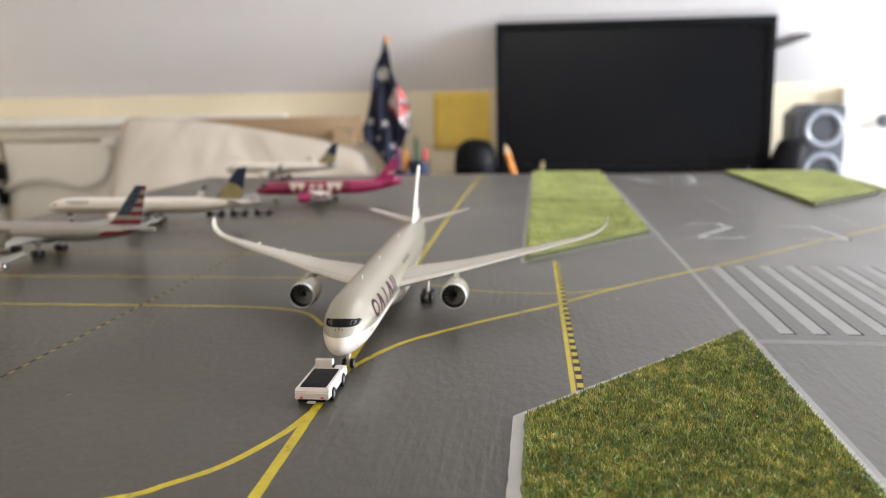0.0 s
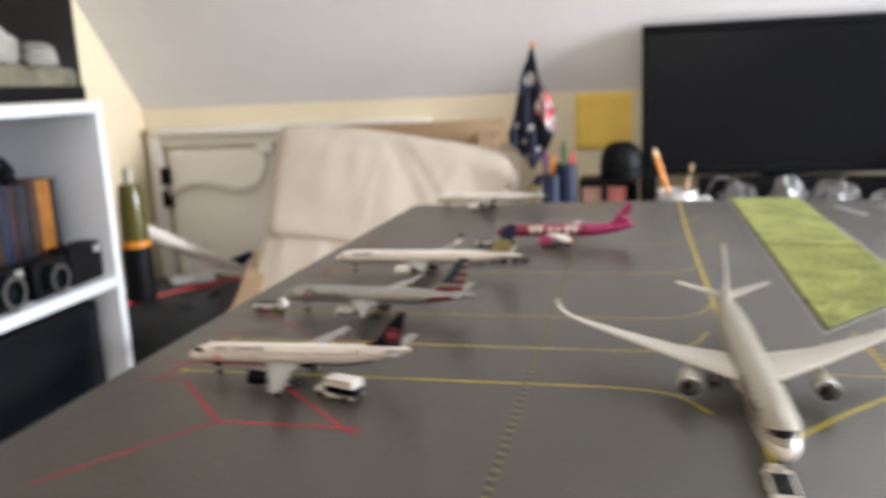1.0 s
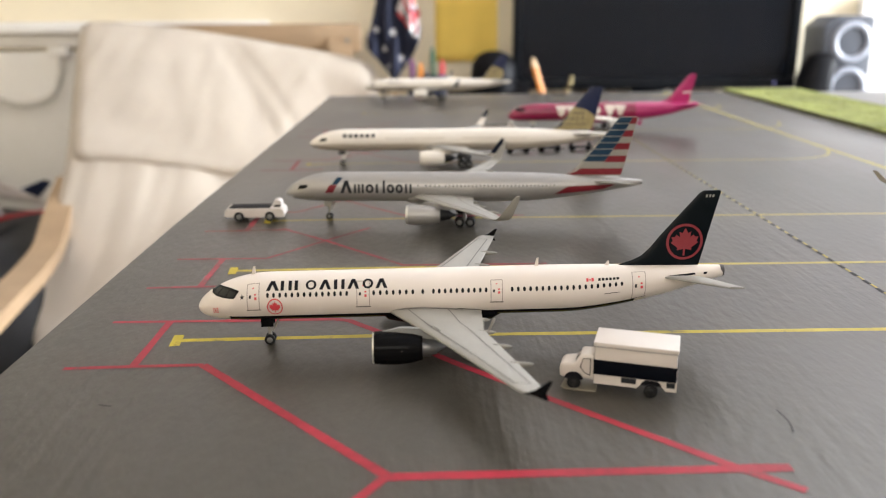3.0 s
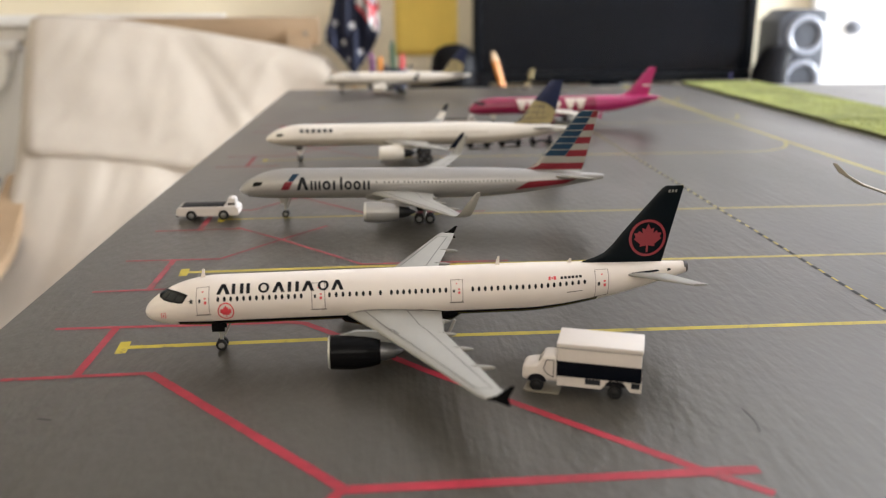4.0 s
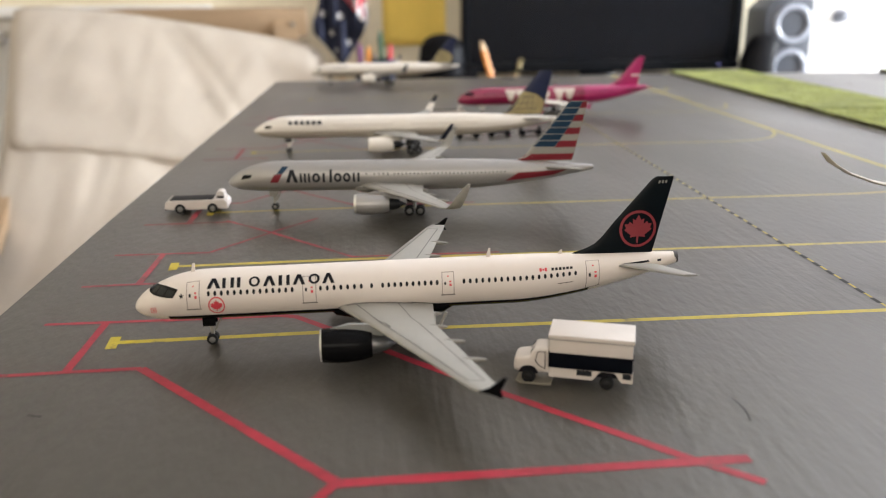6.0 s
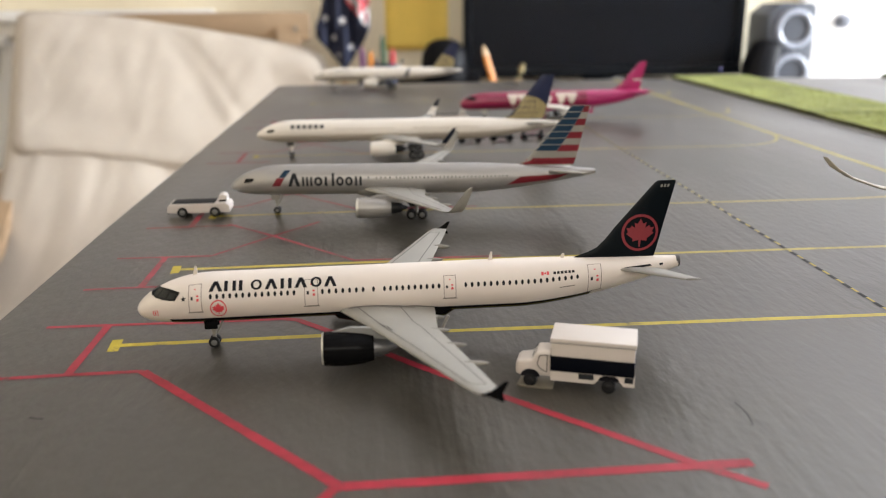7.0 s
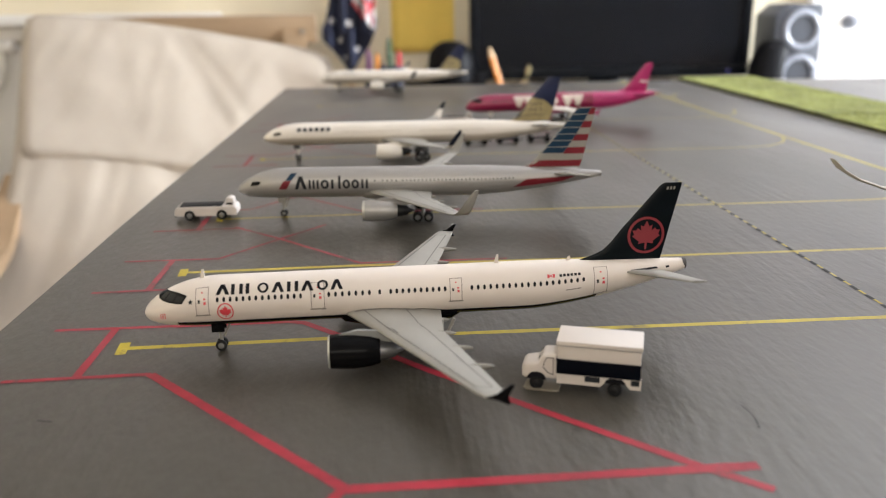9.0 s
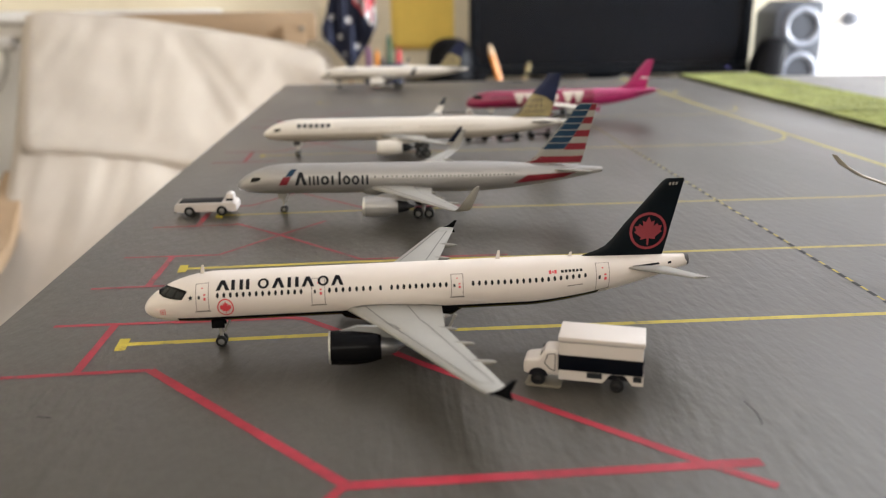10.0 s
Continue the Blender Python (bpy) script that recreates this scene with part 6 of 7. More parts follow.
def cushion_sheet(path, left, right, thick, seed, nu=64, wr=0.008):
    """A padded cushion along a side profile, with rounded edges and creases."""
    P = smooth_path([(0, y, z) for y, z in path], 10)
    b = bmesh.new()
    n = len(P)
    tops, bots = [], []
    for i, p in enumerate(P):
        d = (P[min(i + 1, n - 1)] - P[max(i - 1, 0)]).normalized()
        nrm = Vector((0, d.z, -d.y)).normalized()
        if nrm.y > 0 and nrm.z < 0.2:
            nrm = -nrm
        v = i / (n - 1)
        ends = min(1.0, 14 * v, 14 * (1 - v))
        rt, rb = [], []
        for j in range(nu + 1):
            u = j / nu
            e = min(1.0, 18 * u, 18 * (1 - u))
            puff = thick / 2 * (max(0.0, 1 - (1 - e) ** 2) ** 0.5 * 0.75 + 0.25) * (max(0.0, 1 - (1 - ends) ** 2) ** 0.5 * 0.75 + 0.25)
            x = left(v) + (right(v) - left(v)) * u
            q = Vector((x, p.y, p.z + tilt(u)))
            w = noise.noise(Vector((u * 3.2 + seed, v * 4.2, seed))) + 0.6 * noise.noise(Vector((u * 11, v * 2 + seed, 4))) + 0.3 * noise.noise(Vector((u * 26 + v * 8, v * 4, seed)))
            fold = math.exp(-((u - 0.55 - 0.35 * (v - 0.3)) / 0.035) ** 2) * -0.6
            for u0, lean, wide, deep in ((0.44, -0.10, 0.020, 0.45), (0.66, 0.42, 0.025, -0.8), (0.74, -0.25, 0.03, 0.6), (0.33, 0.12, 0.03, -0.3), (0.86, 0.30, 0.022, -0.5)):
                fold += deep * math.exp(-((u - u0 - lean * (v - 0.4)) / wide) ** 2) * max(0.0, 1 - abs(v - 0.5) * 1.4)
            rt.append(q + nrm * (puff + wr * (w + fold) * e * ends))
            rb.append(q - nrm * puff)
        tops.append(rt)
        bots.append(rb)
    vt, _ = grid(b, tops)
    vb, _ = grid(b, bots)
    edge_t = vt[0] + [r[-1] for r in vt[1:]] + vt[-1][::-1][1:] + [r[0] for r in vt[::-1][1:-1]]
    edge_b = vb[0] + [r[-1] for r in vb[1:]] + vb[-1][::-1][1:] + [r[0] for r in vb[::-1][1:-1]]
    m = len(edge_t)
    for i in range(m):
        b.faces.new((edge_t[i], edge_t[(i + 1) % m], edge_b[(i + 1) % m], edge_b[i]))
    loop = [(p.co + q.co) / 2 for p, q in zip(edge_t, edge_b)]
    return b, loop


def rounding(v, r):
    """How far a pad's side draws in towards its rounded corners."""
    e = min(1.0, v / 0.14, (1 - v) / 0.14)
    return r * (1 - math.sqrt(max(0.0, 1 - (1 - e) ** 2)))


def tilt(u):
    return 0.012 - 0.086 * max(0.0, u - 0.1) ** 1.3


cu = thing("chair_cushion", Matrix(), "cream canvas armchair cushion with folded headrest flap", "cushion")
b, loop = cushion_sheet([(1.480, 0.034), (1.427, -0.045), (1.365, -0.145), (1.325, -0.215)], lambda v: -0.612 + 0.012 * v + rounding(v, 0.030), lambda v: -0.052 + 0.02 * v - rounding(v, 0.030), 0.062, 2, wr=0.0042)
hd = part("headrest_pad", b, CUSHION, cu, "padded canvas headrest", angle=60)
b = bmesh.new()
tube(b, loop + [loop[0]], 0.006, 6)
part("piping", b, PIPING, hd)
b, loop = cushion_sheet([(1.41, -0.10), (1.33, -0.235), (1.22, -0.40), (1.155, -0.492), (1.10, -0.522), (0.95, -0.514), (0.80, -0.502), (0.69, -0.491), (0.655, -0.500)], lambda v: -0.612 + 0.05 * max(0.0, v - 0.3) - 0.034 * math.exp(-((v - 0.30) / 0.12) ** 2), lambda v: -0.035 + 0.03 * v, 0.075, 7, wr=0.006)
bd = part("seat_pad", b, CUSHION, cu, "padded canvas seat and back", angle=60)
b = bmesh.new()
tube(b, loop + [loop[0]], 0.006, 6)
part("piping", b, PIPING, bd)

# ---- shelf unit along the side wall ----
SX, SY0, SY1 = -0.77, 0.10, 1.032
sh = thing("shelf_unit", Matrix(), "white melamine open shelf unit with gadgets", "shelf unit")
for y0, y1 in ((SY1 - 0.02, SY1), (SY0, SY0 + 0.02)):
    b = bmesh.new()
    box(b, WALL_X + 0.012, SX, y0, y1, FLOOR, 0.130, 0.0015)
    part("side_panel", b, SHELFWHITE, sh)
for z in (0.130, -0.205, -0.462, -0.70, -0.90):
    b = bmesh.new()
    box(b, WALL_X + 0.012, SX - 0.002, SY0 + 0.02, SY1 - 0.02, z - 0.022, z - 0.001, 0.0015)
    part("shelf", b, SHELFWHITE, sh)
b = bmesh.new()
box(b, WALL_X + 0.003, WALL_X + 0.012, SY0, SY1, FLOOR, 0.128)
part("back_panel", b, SHELFWHITE, sh)

tk = thing("fish_tank", Matrix(), "small dark aquarium with gravel and pale stones", "fish tank")
b = bmesh.new()
box(b, -1.045, -0.785, 0.36, 1.012, 0.1315, 0.158, 0.003)
part("base_frame", b, MATBLACK, tk, "black plastic base frame")
b = bmesh.new()
box(b, -1.045, -1.038, 0.362, 1.010, 0.158, 0.52)
box(b, -1.037, -0.79, 1.004, 1.010, 0.158, 0.52)
part("back_pane", b, TANKDARK, tk, "dark covered panes")
b = bmesh.new()
box(b, -0.793, -0.788, 0.362, 1.003, 0.158, 0.52)
gp = part("front_pane", b, GLASS, tk, "clear glass front")
gp.visible_shadow = False
b = bmesh.new()
rows = []
for i in range(25):
    x = -1.036 + 0.242 * i / 24
    rows.append([(x, 0.365 + 0.637 * j / 50, 0.190 + 0.016 * noise.noise(Vector((x * 9, j * 0.25, 1))) + 0.006 * noise.noise(Vector((x * 50, j * 1.3, 5)))) for j in range(51)])
grid(b, rows)
rows = [[(-0.7945, 0.365 + 0.637 * j / 50, 0.159) for j in range(51)], [(-0.7945, 0.365 + 0.637 * j / 50, rows[-1][j][2]) for j in range(51)]]
grid(b, rows)
part("gravel", b, GRAVEL, tk, "brown aquarium gravel")
for i, (y, z, s) in enumerate(((0.865, 0.225, 0.048), (0.975, 0.212, 0.034), (0.79, 0.212, 0.04), (0.65, 0.22, 0.045))):
    b = bmesh.new()
    lump(b, (-0.86 + 0.01 * (i % 2), y, z), (s, s * 1.1, s * 0.8), i, 0.35)
    part("stone", b, ROCK, tk, "pale rounded stone")
b = bmesh.new()
box(b, -1.045, -0.785, 0.36, 1.012, 0.52, 0.56, 0.003)
part("lid", b, MATBLACK, tk)

rnd = random.Random(3)
y = 0.660
for i in range(18):
    w = rnd.choice((0.014, 0.015, 0.015, 0.022))
    b = bmesh.new()
    box(b, -0.985, -0.852 + rnd.uniform(-0.004, 0.004), y, y + w - 0.0008, -0.2055, -0.008 + rnd.uniform(-0.002, 0.002), 0.0012)
    ob = part("disc_case", b, [CASES[2] if i in (15, 16) else CASES[i % 5 if i % 5 != 2 else 3]])
    tagged(ob, "upright film case in a printed sleeve on the shelf", "disc case", "film cases on the shelf")
    y += w
b = bmesh.new()
P = [(-0.90 + 0.05 * math.cos(t * 0.7) , 0.73 + 0.028 * t / 2 + 0.02 * math.sin(t), 0.022 + 0.020 * math.sin(t * 1.3)) for t in [0.35 * i for i in range(30)]]
tube(b, P, 0.013, 8)
lump(b, (-0.90, 0.83, 0.022), (0.05, 0.045, 0.026), 4, 0.3)
tagged(part("headphones", b, MATBLACK), "black headphones lying on the film cases", "headphones")


def gadget(y, w, h, depth, lens, label, name, silver=True):
    a = thing(name, pose(-0.84, y, -0.2055, 0, 0, 4), label, name.replace("_", " "))
    b = bmesh.new()
    box(b, 0.0, depth, -w / 2, w / 2, 0, h, 0.010)
    part("body", b, MATBLACK, a)
    if lens:
        b = bmesh.new()
        revolve(b, [(depth - 0.002, lens), (depth + 0.02, lens), (depth + 0.022, lens * 0.9), (depth + 0.022, lens * 0.62), (depth + 0.012, lens * 0.55), (depth + 0.010, 0.0005)], (0, -0.01, h * 0.5), "x", 24)
        part("lens", b, [BEZEL], a)
        b = bmesh.new()
        revolve(b, [(depth + 0.0225, lens * 0.92), (depth + 0.0232, lens * 0.80), (depth + 0.0225, lens * 0.74)], (0, -0.01, h * 0.5), "x", 24)
        part("lens_ring", b, DARKSILVER, a)
    if silver:
        b = bmesh.new()
        box(b, depth - 0.001, depth + 0.001, w * 0.22, w * 0.42, h * 0.72, h * 0.9, 0.0004)
        part("badge", b, HUB, a, "small silver badge")
    return a


gadget(0.958, 0.10, 0.074, 0.05, 0, "black compact gadget with a silver badge", "compact_camera")
gadget(0.862, 0.10, 0.066, 0.05, 0.027, "black camera with a round lens on the shelf", "camera_body", False)
gadget(0.752, 0.10, 0.07, 0.05, 0.030, "black camera with a wide lens on the shelf", "camera_body", True)
a = thing("television", Matrix(), "black flat television standing in the shelf", "television")
b = bmesh.new()
box(b, -0.90, -0.80, 0.22, 0.985, -0.461, -0.245, 0.008)
part("case", b, MATBLACK, a)
b = bmesh.new()
box(b, -0.802, -0.797, 0.24, 0.965, -0.445, -0.260, 0.001)
part("screen", b, SCREEN, a)
b = bmesh.new()
box(b, -0.99, -0.80, 0.84, 0.99, -0.6995, -0.53, 0.02)
tagged(part("storage_tub", b, PALEBLUE), "pale blue plastic tub on the lower shelf", "storage tub")
b = bmesh.new()
box(b, -1.0, -0.80, 0.30, 0.82, -0.6995, -0.54, 0.015)
tagged(part("storage_box", b, MATBLACK), "black storage box on the lower shelf", "storage box")

# ---- corner behind the shelf: bag, display model, bottle ----
a = thing("travel_bag", Matrix(), "large black nylon travel bag with red piping", "bag")
b = bmesh.new()
b2 = bmesh.new()
bmesh.ops.create_cube(b2, size=1.0)
bmesh.ops.subdivide_edges(b2, edges=b2.edges, cuts=7, use_grid_fill=True)
for v in b2.verts:
    c = v.co
    n = 0.012 * noise.noise(Vector((c.x * 4, c.y * 4, c.z * 4)))
    r = (abs(c.x) ** 6 + abs(c.y) ** 6 + abs(c.z) ** 6) ** (1 / 6)
    s = 0.5 * max(abs(c.x), abs(c.y), abs(c.z)) / 0.5 / max(r, 1e-6)
    v.co = Vector((-0.80 + c.x * 0.40 * s , 1.305 + c.y * 0.40 * s, -0.625 + c.z * 0.645 * s + n))
merge(b, b2)
part("bag_body", b, BAG, a)
b = bmesh.new()
tube(b, smooth_path([(-0.86, 1.15, -0.303), (-0.784, 1.266, -0.300), (-0.739, 1.344, -0.300), (-0.681, 1.396, -0.301), (-0.63, 1.43, -0.306), (-0.615, 1.46, -0.33)]), 0.0045, 6)
part("red_piping", b, REDPIPE, a)
b = bmesh.new()
ribbon(b, [(-0.72, 1.16, -0.3065), (-0.72, 1.22, -0.303), (-0.72, 1.30, -0.303), (-0.72, 1.36, -0.305)], 0.03, 0.004)
part("strap", b, BAG, a)

a = thing("display_airplane", pose(-0.825, 1.37, -0.305, 0, 0, 40), "white desk-display airplane with blue tail on a stand", "model airplane")
b = bmesh.new()
prism(b, [(-0.05, -0.035), (0.05, -0.035), (0.05, 0.035), (-0.05, 0.035)], 0.0, 0.012, 0.004)
tube(b, [(0, 0, 0.01), (0.004, 0, 0.072)], 0.006, 8)
part("stand", b, SHELFWHITE, a)
b = bmesh.new()
HD = Hull(300, 17, 0, 40, 5, 190, 3, 10)
m = HD.mesh(lambda x, p: 0)
bmesh.ops.scale(m, vec=(MM, MM, MM), verts=m.verts)
merge(b, m, 0, pose(-0.129, 0.0, 0.155, 0, 31, 0))
part("fuselage", b, WHITEBODY, a)
for s in (-1, 1):
    fl = Foil([(8, 95, 62, -6, 8), (50, 130, 32, 0, 4), (150, 205, 13, 22, 2)], side=s)
    m = fl.mesh()
    bmesh.ops.scale(m, vec=(MM, MM, MM), verts=m.verts)
    b = bmesh.new()
    merge(b, m, 0, pose(-0.129, 0.0, 0.155, 0, 31, 0))
    part("wing", b, WHITEBODY, a)
fl = Foil([(12, 245, 42, 0, 4), (52, 282, 16, 0, 2)], upright=True)
m = fl.mesh()
bmesh.ops.scale(m, vec=(MM, MM, MM), verts=m.verts)
b = bmesh.new()
merge(b, m, 0, pose(-0.129, 0.0, 0.155, 0, 31, 0))
part("fin", b, BLUEPLASTIC, a, "blue tail fin")

a = thing("lava_bottle", pose(-0.842, 1.19, -0.302), "tall bottle, yellow above an orange ring and black base", "bottle")
b = bmesh.new()
revolve(b, [(0.0, 0.001), (0.0, 0.031), (0.11, 0.031), (0.118, 0.029)], (0, 0, 0), "z", 24)
part("base", b, MATBLACK, a, "black lower part")
b = bmesh.new()
revolve(b, [(0.118, 0.029), (0.119, 0.0315), (0.132, 0.0315), (0.133, 0.029)], (0, 0, 0), "z", 24)
part("ring", b, ORANGE, a, "orange ring")
b = bmesh.new()
revolve(b, [(0.133, 0.029), (0.20, 0.028), (0.245, 0.024), (0.255, 0.02)], (0, 0, 0), "z", 24)
part("vessel", b, BOTYELLOW, a, "yellow-green filled vessel")
b = bmesh.new()
revolve(b, [(0.255, 0.02), (0.258, 0.012), (0.285, 0.011), (0.29, 0.006), (0.29, 0.0005)], (0, 0, 0), "z", 20)
part("cap", b, BOTCLEAR, a)

# ---- desk at the far end ----
DZ = -0.20
dk = thing("desk", Matrix(), "white laminate desk along the knee wall", "desk")
b = bmesh.new()
box(b, 0.0, 1.55, 1.02, 1.538, DZ - 0.03, DZ, 0.003)
part("desktop", b, DESKWHITE, dk)
for x in (0.03, 1.5):
    for y in (1.06, 1.50):
        b = bmesh.new()
        box(b, x - 0.02, x + 0.02, y - 0.02, y + 0.02, FLOOR, DZ - 0.03, 0.002)
        part("leg", b, DESKWHITE, dk)

mo = thing("computer_monitor", Matrix(), "large black computer monitor, switched off, on a stand", "monitor")
b = bmesh.new()
box(b, 0.222, 0.784, 1.478, 1.490, -0.083, 0.231, 0.004)
box(b, 0.30, 0.70, 1.490, 1.512, -0.05, 0.14, 0.006)
part("case", b, BEZEL, mo)
b = bmesh.new()
for x0, x1, z0, z1 in ((0.222, 0.784, 0.214, 0.231), (0.222, 0.784, -0.083, -0.062), (0.222, 0.2375, -0.062, 0.214), (0.7685, 0.784, -0.062, 0.214)):
    box(b, x0, x1, 1.468, 1.479, z0, z1, 0.003)
part("bezel", b, BEZEL, mo)
b = bmesh.new()
box(b, 0.237, 0.769, 1.4745, 1.4778, -0.0625, 0.2145)
part("screen", b, SCREEN, mo, "black glossy screen")
b = bmesh.new()
box(b, 0.47, 0.54, 1.512, 1.528, -0.185, 0.06, 0.006)
box(b, 0.37, 0.64, 1.36, 1.535, DZ, DZ + 0.015, 0.006)
box(b, 0.47, 0.54, 1.50, 1.528, DZ + 0.01, -0.15, 0.004)
part("stand", b, BEZEL, mo)
b = bmesh.new()
tube(b, [(0.742, 1.4675, -0.072), (0.742, 1.4655, -0.072)], 0.0014, 8)
part("status_light", b, LED, mo, "blue status light")
b = bmesh.new()
tube(b, [(0.70, 1.496, 0.138), (0.785, 1.518, 0.170), (0.878, 1.530, 0.204)], 0.0085, 10)
rod = part("telescopic_rod", b, RODGREY, mo, "dark rod behind the monitor")
b = bmesh.new()
tube(b, [(0.876, 1.530, 0.203), (0.892, 1.532, 0.209)], 0.0092, 10)
part("rod_tip", b, TRIMWHITE, rod)

sp = thing("loudspeaker", Matrix(), "dark grey loudspeaker with two pale ringed cones", "loudspeaker")
b = bmesh.new()
ol = [(0.824, DZ), (0.921, DZ), (0.921, 0.048), (0.914, 0.055), (0.848, 0.055), (0.824, 0.034)]
prism(b, [(x, z) for x, z in ol], -1.545, -1.452, 0.004, 0, Matrix.Rotation(radians(90), 4, "X"))
part("cabinet", b, SPEAKERGREY, sp)
for z in (0.006, -0.080):
    b = bmesh.new()
    revolve(b, [(0.002, 0.0275), (-0.004, 0.0285), (-0.006, 0.033), (-0.004, 0.0385), (0.002, 0.0395)], (0.8785, 1.4515, z), "y", 36)
    r = part("ring", b, RINGWHITE, sp, "pale grey ring")
    b = bmesh.new()
    revolve(b, [(0.0, 0.0285), (0.010, 0.016), (0.006, 0.010), (0.004, 0.0005)], (0.8785, 1.4505, z), "y", 30)
    part("cone", b, CONE, sp)

b = bmesh.new()
rows = []
for z, k in ((DZ, 0.9), (-0.12, 1.0), (-0.06, 1.0), (-0.03, 0.9), (-0.017, 0.68), (-0.012, 0.3)):
    rows.append([(0.803 + 0.031 * k * math.copysign(abs(math.cos(t)) ** 0.7, math.cos(t)) + (0.008 if z > -0.05 else 0), 1.43 + 0.03 * k * math.copysign(abs(math.sin(t)) ** 0.7, math.sin(t)), z) for t in [2 * math.pi * i / 24 for i in range(24)]])
vr, _ = grid(b, rows, 0, True)
b.faces.new(vr[-1])
tagged(part("desk_gadget", b, MATBLACK), "rounded black desk gadget beside the loudspeaker", "gadget")

b = bmesh.new()
rows = [[(0.0715 + 0.130 * i / 8, WALL_Y - 0.002 - 0.004 * math.sin(i * 0.6) ** 2 * (j / 8), 0.094 - 0.128 * j / 8) for i in range(9)] for j in range(9)]
grid(b, rows)
ob = part("paper_note", b, NOTE)
ob.modifiers.new("thickness", "SOLIDIFY").thickness = 0.0006
tagged(ob, "square yellow paper note on the cream wall", "note")

# ---- flag on a small pole ----
fl = thing("table_flag", Matrix(), "small drooping navy flag with stars on a pole", "flag")
b = bmesh.new()
tube(b, [(-0.012, 1.455, DZ + 0.02), (-0.006, 1.455, 0.20)], 0.0035, 8)
part("pole", b, WOODLIGHT, fl)
b = bmesh.new()
revolve(b, [(DZ, 0.001), (DZ, 0.03), (DZ + 0.012, 0.028), (DZ + 0.02, 0.008), (DZ + 0.03, 0.006)], (-0.012, 1.455, 0), "z", 20)
part("base", b, MATBLACK, fl)
b = bmesh.new()
lump(b, (-0.006, 1.455, 0.205), (0.006, 0.006, 0.007), 1, 0.05)
part("finial", b, ORANGE, fl, "gold-coloured finial")

FLAGX = ((0.198, -0.009, -0.002), (0.16, -0.024, 0.004), (0.13, -0.032, 0.011), (0.10, -0.038, 0.022), (0.07, -0.045, 0.033), (0.04, -0.052, 0.042), (0.02, -0.060, 0.041), (0.0, -0.060, 0.033), (-0.015, -0.045, 0.025), (-0.03, -0.034, 0.014), (-0.045, -0.022, 0.003), (-0.060, -0.013, -0.007))


def cloth(x, z):
    return 1.437 + 0.008 * math.sin(x * 150 + z * 22) + 0.005 * math.sin(x * 310 - z * 30)


def flag_span(z):
    for a, c in zip(FLAGX, FLAGX[1:]):
        if a[0] >= z >= c[0]:
            t = (a[0] - z) / (a[0] - c[0])
            return a[1] + (c[1] - a[1]) * t, a[2] + (c[2] - a[2]) * t
    return -0.01, -0.005


b = bmesh.new()
rows = []
for i in range(53):
    z = 0.198 - 0.258 * i / 52
    l, r = flag_span(z)
    rows.append([(l + (r - l) * j / 22, cloth(l + (r - l) * j / 22, z), z) for j in range(23)])
grid(b, rows)
cl = part("cloth", b, FLAGBLUE, fl, "navy cotton cloth")
cl.modifiers.new("thickness", "SOLIDIFY").thickness = 0.0008


def flag_shape(pts, m, name, lift=0.0015):
    b = bmesh.new()
    if len(pts) == 4:
        n = 12
        P = [Vector(p) for p in pts]
        flat = [[P[0].lerp(P[1], i / n).lerp(P[3].lerp(P[2], i / n), j / n) for i in range(n + 1)] for j in range(n + 1)]
        grid(b, [[(q.x, cloth(q.x, q.y) - lift, q.y) for q in r] for r in flat])
    else:
        cx, cz = sum(p[0] for p in pts) / len(pts), sum(p[1] for p in pts) / len(pts)
        c = b.verts.new((cx, cloth(cx, cz) - lift, cz))
        vs = [b.verts.new((x, cloth(x, z) - lift, z)) for x, z in pts]
        for i in range(len(vs)):
            b.faces.new((c, vs[i], vs[(i + 1) % len(vs)]))
    part(name, b, m, cl, smooth=False)


def fxz(px, py):
    return -0.005 + (px - 680) * 0.00118, 0.2 - (py - 72) * 0.00117


for px, py, r in ((675, 130, 0.0165), (649, 213, 0.0065), (676, 217, 0.0075), (661, 243, 0.006), (669, 271, 0.006), (687, 258, 0.0075)):
    x, z = fxz(px, py)
    flag_shape([(x + r * (1 if i % 2 == 0 else 0.55) * math.sin(i * math.pi / 7), z + 1.15 * r * (1 if i % 2 == 0 else 0.55) * math.cos(i * math.pi / 7)) for i in range(14)], FLAGWHITE, "star")
for pts, m, lift in (([(681, 180), (699, 149), (720, 190), (706, 214)], FLAGWHITE, 0.0016), ([(701, 206), (719, 194), (716, 226), (708, 224)], FLAGWHITE, 0.0018),
                     ([(698, 149), (704, 149), (712, 172), (706, 176)], FLAGRED, 0.0026), ([(690, 166), (693, 162), (713, 196), (709, 201)], FLAGRED, 0.0030),
                     ([(716, 178), (720, 190), (706, 206), (702, 199)], FLAGRED, 0.0034), ([(682, 188), (685, 183), (704, 208), (701, 212)], FLAGRED, 0.0024), ([(711, 205), (715, 203), (715, 220), (712, 221)], FLAGRED, 0.0026)):
    flag_shape([fxz(*p) for p in pts], m, "canton_stripe", lift)

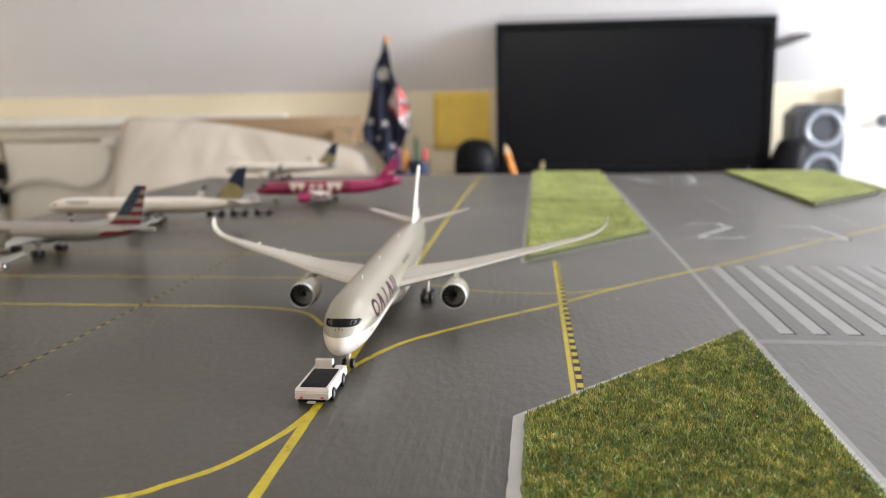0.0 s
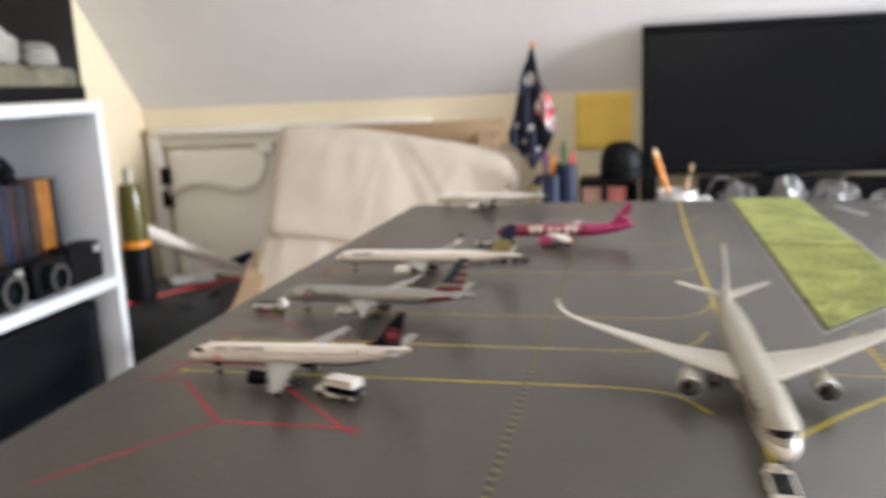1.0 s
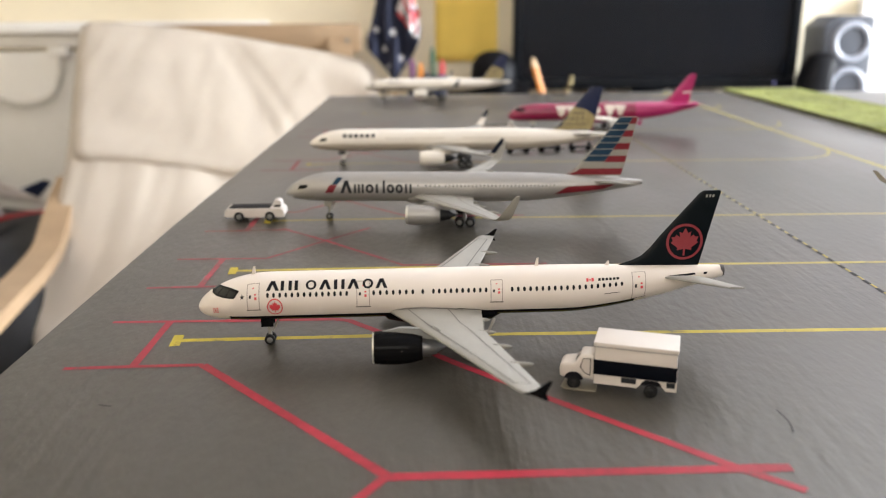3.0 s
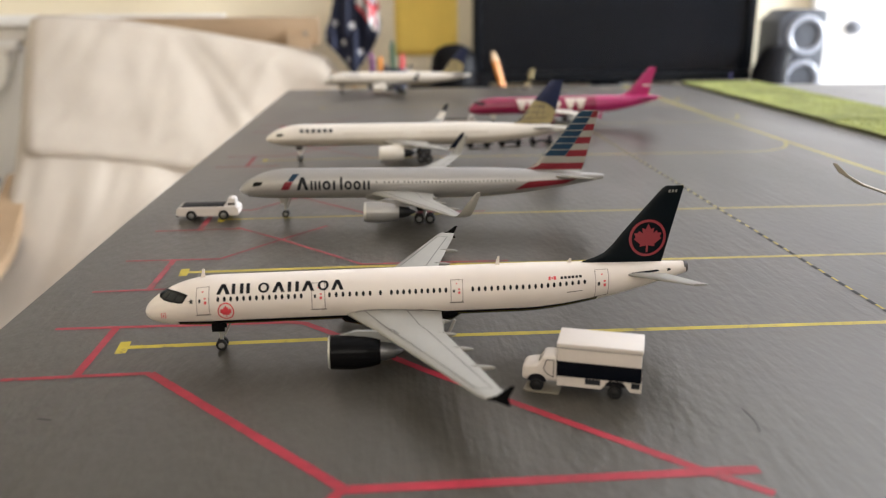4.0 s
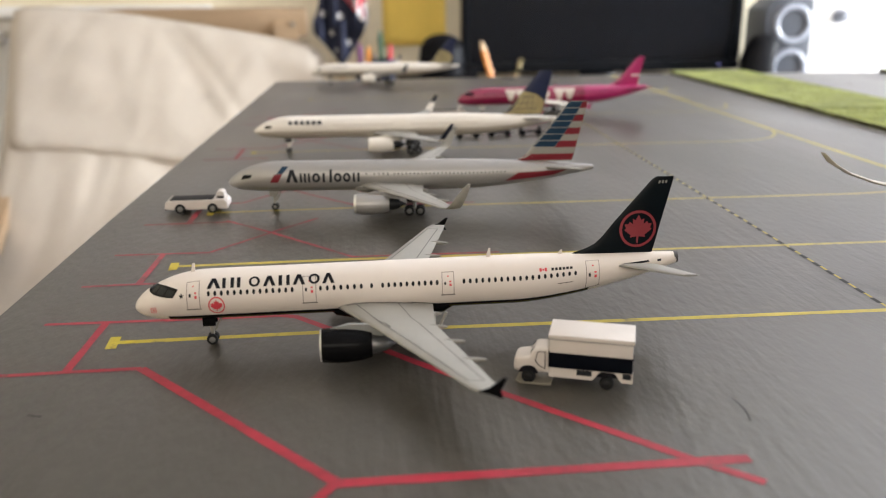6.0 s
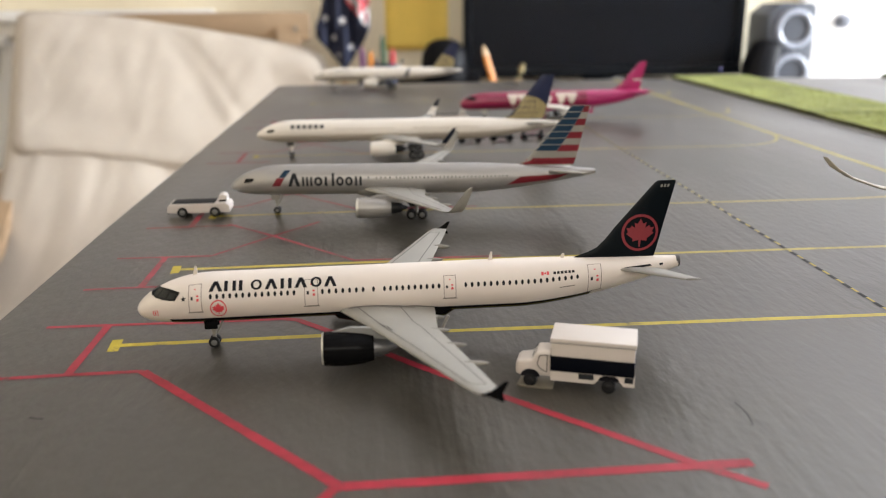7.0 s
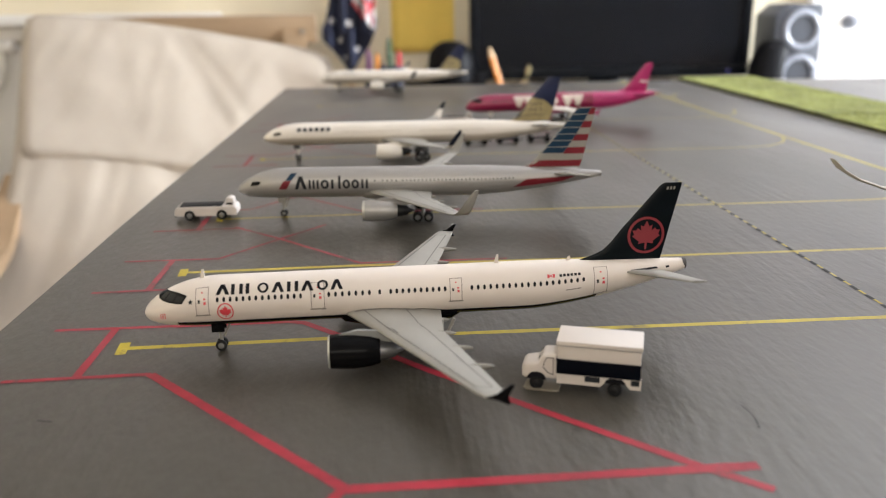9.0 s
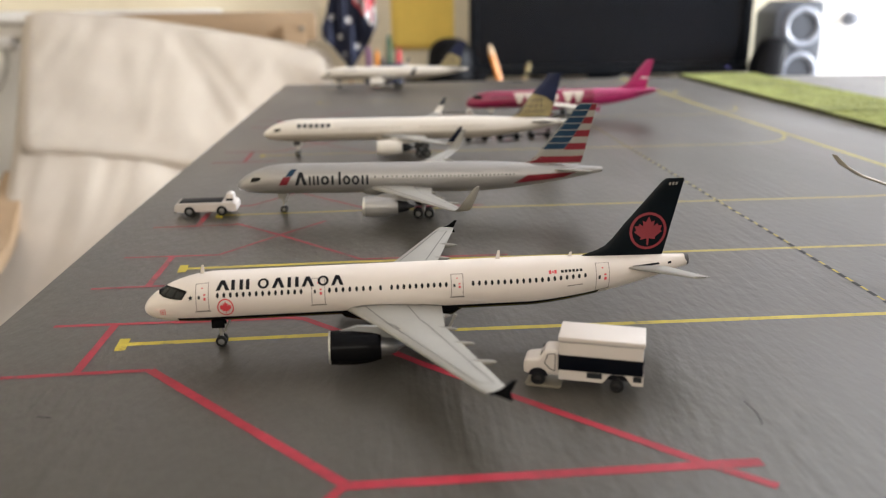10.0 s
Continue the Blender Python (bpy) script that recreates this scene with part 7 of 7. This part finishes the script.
# ---- pen holders, organiser box, mug and clutter ----
for i, (x, y, r, h, pens) in enumerate(((0.037, 1.37, 0.020, 0.135, ((PURPLE, -0.010, 0.185), (ORANGE, 0.004, 0.178), (BLUEPLASTIC, 0.012, 0.165))), (0.071, 1.375, 0.019, 0.155, ((GREENP, -0.006, 0.205), (CRIMSON, 0.009, 0.182))))):
    a = thing("pen_holder", pose(x, y, DZ), "blue plastic pen holder full of pens", "pen holder", "blue pen holders")
    b = bmesh.new()
    revolve(b, [(0.0, 0.001), (0.0, r * 0.9), (h, r), (h, r * 0.9), (0.006, r * 0.82), (0.006, 0.001)], (0, 0, 0), "z", 24)
    part("cup", b, BLUEPLASTIC, a)
    for m, dx, top in pens:
        b = bmesh.new()
        tube(b, [(dx * 0.5, 0, 0.008), (dx * 1.15, 0.002, top - 0.012)], 0.0045, 8)
        tube(b, [(dx * 1.15, 0.002, top - 0.012), (dx * 1.2, 0.002, top)], 0.0045, 8, taper=0.002)
        part("pen", b, m, a)

a = thing("desk_organiser", Matrix(), "black desk organiser box with pinkish picture cards", "organiser")
b = bmesh.new()
for x0, x1, y0, y1, z0, z1 in ((0.094, 0.215, 1.38, 1.47, -0.088, -0.080), (0.094, 0.100, 1.38, 1.47, DZ, -0.088), (0.209, 0.215, 1.38, 1.47, DZ, -0.088), (0.100, 0.209, 1.465, 1.47, DZ, -0.088), (0.140, 0.152, 1.38, 1.46, DZ, -0.088)):
    box(b, x0, x1, y0, y1, z0, z1, 0.001)
part("box", b, MATBLACK, a)
for x0, x1, m in ((0.1005, 0.1395, SKIN2), (0.1525, 0.190, SKIN1)):
    b = bmesh.new()
    box(b, x0, x1, 1.384, 1.39, DZ + 0.0005, -0.095, 0.001)
    part("picture_card", b, m, a, "faded pinkish picture card")
a = thing("round_speaker", Matrix(), "domed black portable speaker on the organiser", "speaker")
b = bmesh.new()
revolve(b, [(0.0, 0.0005), (0.0, 0.043), (0.02, 0.0445), (0.05, 0.041), (0.066, 0.032), (0.074, 0.018), (0.076, 0.0005)], (0.180, 1.425, -0.0798), "z", 32)
part("body", b, MATBLACK, a)
b = bmesh.new()
revolve(b, [(0.018, 0.0442), (0.020, 0.0465), (0.022, 0.0442)], (0.180, 1.425, -0.0798), "z", 32)
part("ring", b, BEZEL, a)

a = thing("mug", pose(0.292, 1.36, DZ), "white ceramic mug with dark printed band, holding tools", "mug")
b = bmesh.new()
revolve(b, [(0.0, 0.001), (0.0, 0.036), (0.004, 0.0385), (0.098, 0.0395), (0.1, 0.038), (0.097, 0.036), (0.006, 0.034), (0.006, 0.001)], (0, 0, 0), "z", 32)
part("cup", b, CERAMIC, a)
b = bmesh.new()
tube(b, smooth_path([(0.037, 0, 0.08), (0.058, 0, 0.082), (0.066, 0, 0.055), (0.056, 0, 0.026), (0.037, 0, 0.022)]), 0.0055, 10)
part("handle", b, CERAMIC, a)
b = bmesh.new()
for k in range(5):
    t0 = -2.3 + 0.34 * k
    rows = [[(0.0397 * math.cos(t), 0.0397 * math.sin(t), z) for t in (t0, t0 + 0.11, t0 + 0.22)] for z in (0.055, 0.076)]
    grid(b, rows)
part("printed_band", b, GREYINK, a, "dark printed marks")
a = thing("pencil", Matrix(), "large orange pencil leaning in the mug", "pencil")
b = bmesh.new()
tube(b, [(0.300, 1.362, DZ + 0.012), (0.250, 1.352, -0.03)], 0.0062, 6)
part("shaft", b, ORANGE, a)
b = bmesh.new()
tube(b, [(0.250, 1.352, -0.03), (0.2455, 1.350, -0.0145)], 0.0062, 8, taper=0.0022)
part("point", b, WOODLIGHT, a)
a = thing("paint_brush", Matrix(), "pale paint brush standing in the mug", "brush")
b = bmesh.new()
tube(b, [(0.296, 1.36, DZ + 0.012), (0.312, 1.358, -0.075)], 0.0035, 8)
part("handle", b, WOODLIGHT, a)
b = bmesh.new()
tube(b, [(0.312, 1.358, -0.075), (0.317, 1.357, -0.062), (0.320, 1.356, -0.047)], 0.006, 8, taper=0.003)
part("bristles", b, GOLD, a)
b = bmesh.new()
tube(b, smooth_path([(0.355, 1.40, DZ + 0.004), (0.352, 1.40, -0.12), (0.37, 1.41, -0.085), (0.40, 1.43, -0.09), (0.41, 1.46, -0.11)]), 0.003, 8)
tagged(part("cable", b, RODGREY), "thin dark grey cable looping up from the desk", "cable")
for i, (x, y, sx, sz, m, lab) in enumerate(((0.415, 1.40, 0.045, 0.055, FOIL, "crumpled clear plastic packet"), (0.505, 1.40, 0.04, 0.058, FOIL, "crumpled clear plastic packet"), (0.595, 1.41, 0.052, 0.056, FOIL, "crumpled grey plastic wrapper"), (0.70, 1.40, 0.05, 0.045, FOIL, "crumpled grey plastic wrapper"))):
    b = bmesh.new()
    lump(b, (x, y, DZ + sz * 0.93), (sx, 0.035, sz), i + 11, 0.38, 2.6)
    for v in b.verts:
        v.co.z = max(v.co.z, DZ + 0.0005)
    tagged(part("plastic_packet", b, m, smooth=True, angle=25), lab, "packet", "plastic packets on the desk")
# stand-in blocks, added to darken the gap under the monitor
for i, (x, w, h) in enumerate(((0.236, 0.034, 0.135), (0.375, 0.075, 0.115), (0.468, 0.10, 0.113), (0.572, 0.10, 0.115), (0.675, 0.098, 0.112))):
    b = bmesh.new()
    box(b, x - w / 2, x + w / 2, 1.445, 1.464, DZ, DZ + h, 0.004)
    tagged(part("filler_block", b, MATBLACK), "black stand-in block for the dark items under the monitor", "case", "small black cases on the desk")
b = bmesh.new()
tube(b, smooth_path([(0.955, 1.40, DZ + 0.003), (0.965, 1.41, -0.12), (0.955, 1.42, -0.07), (0.975, 1.44, -0.055), (0.99, 1.46, -0.09), (1.02, 1.48, DZ + 0.004)]), 0.003, 8)
tagged(part("cable", b, TRIMWHITE), "white cable looping beside the loudspeaker", "cable")
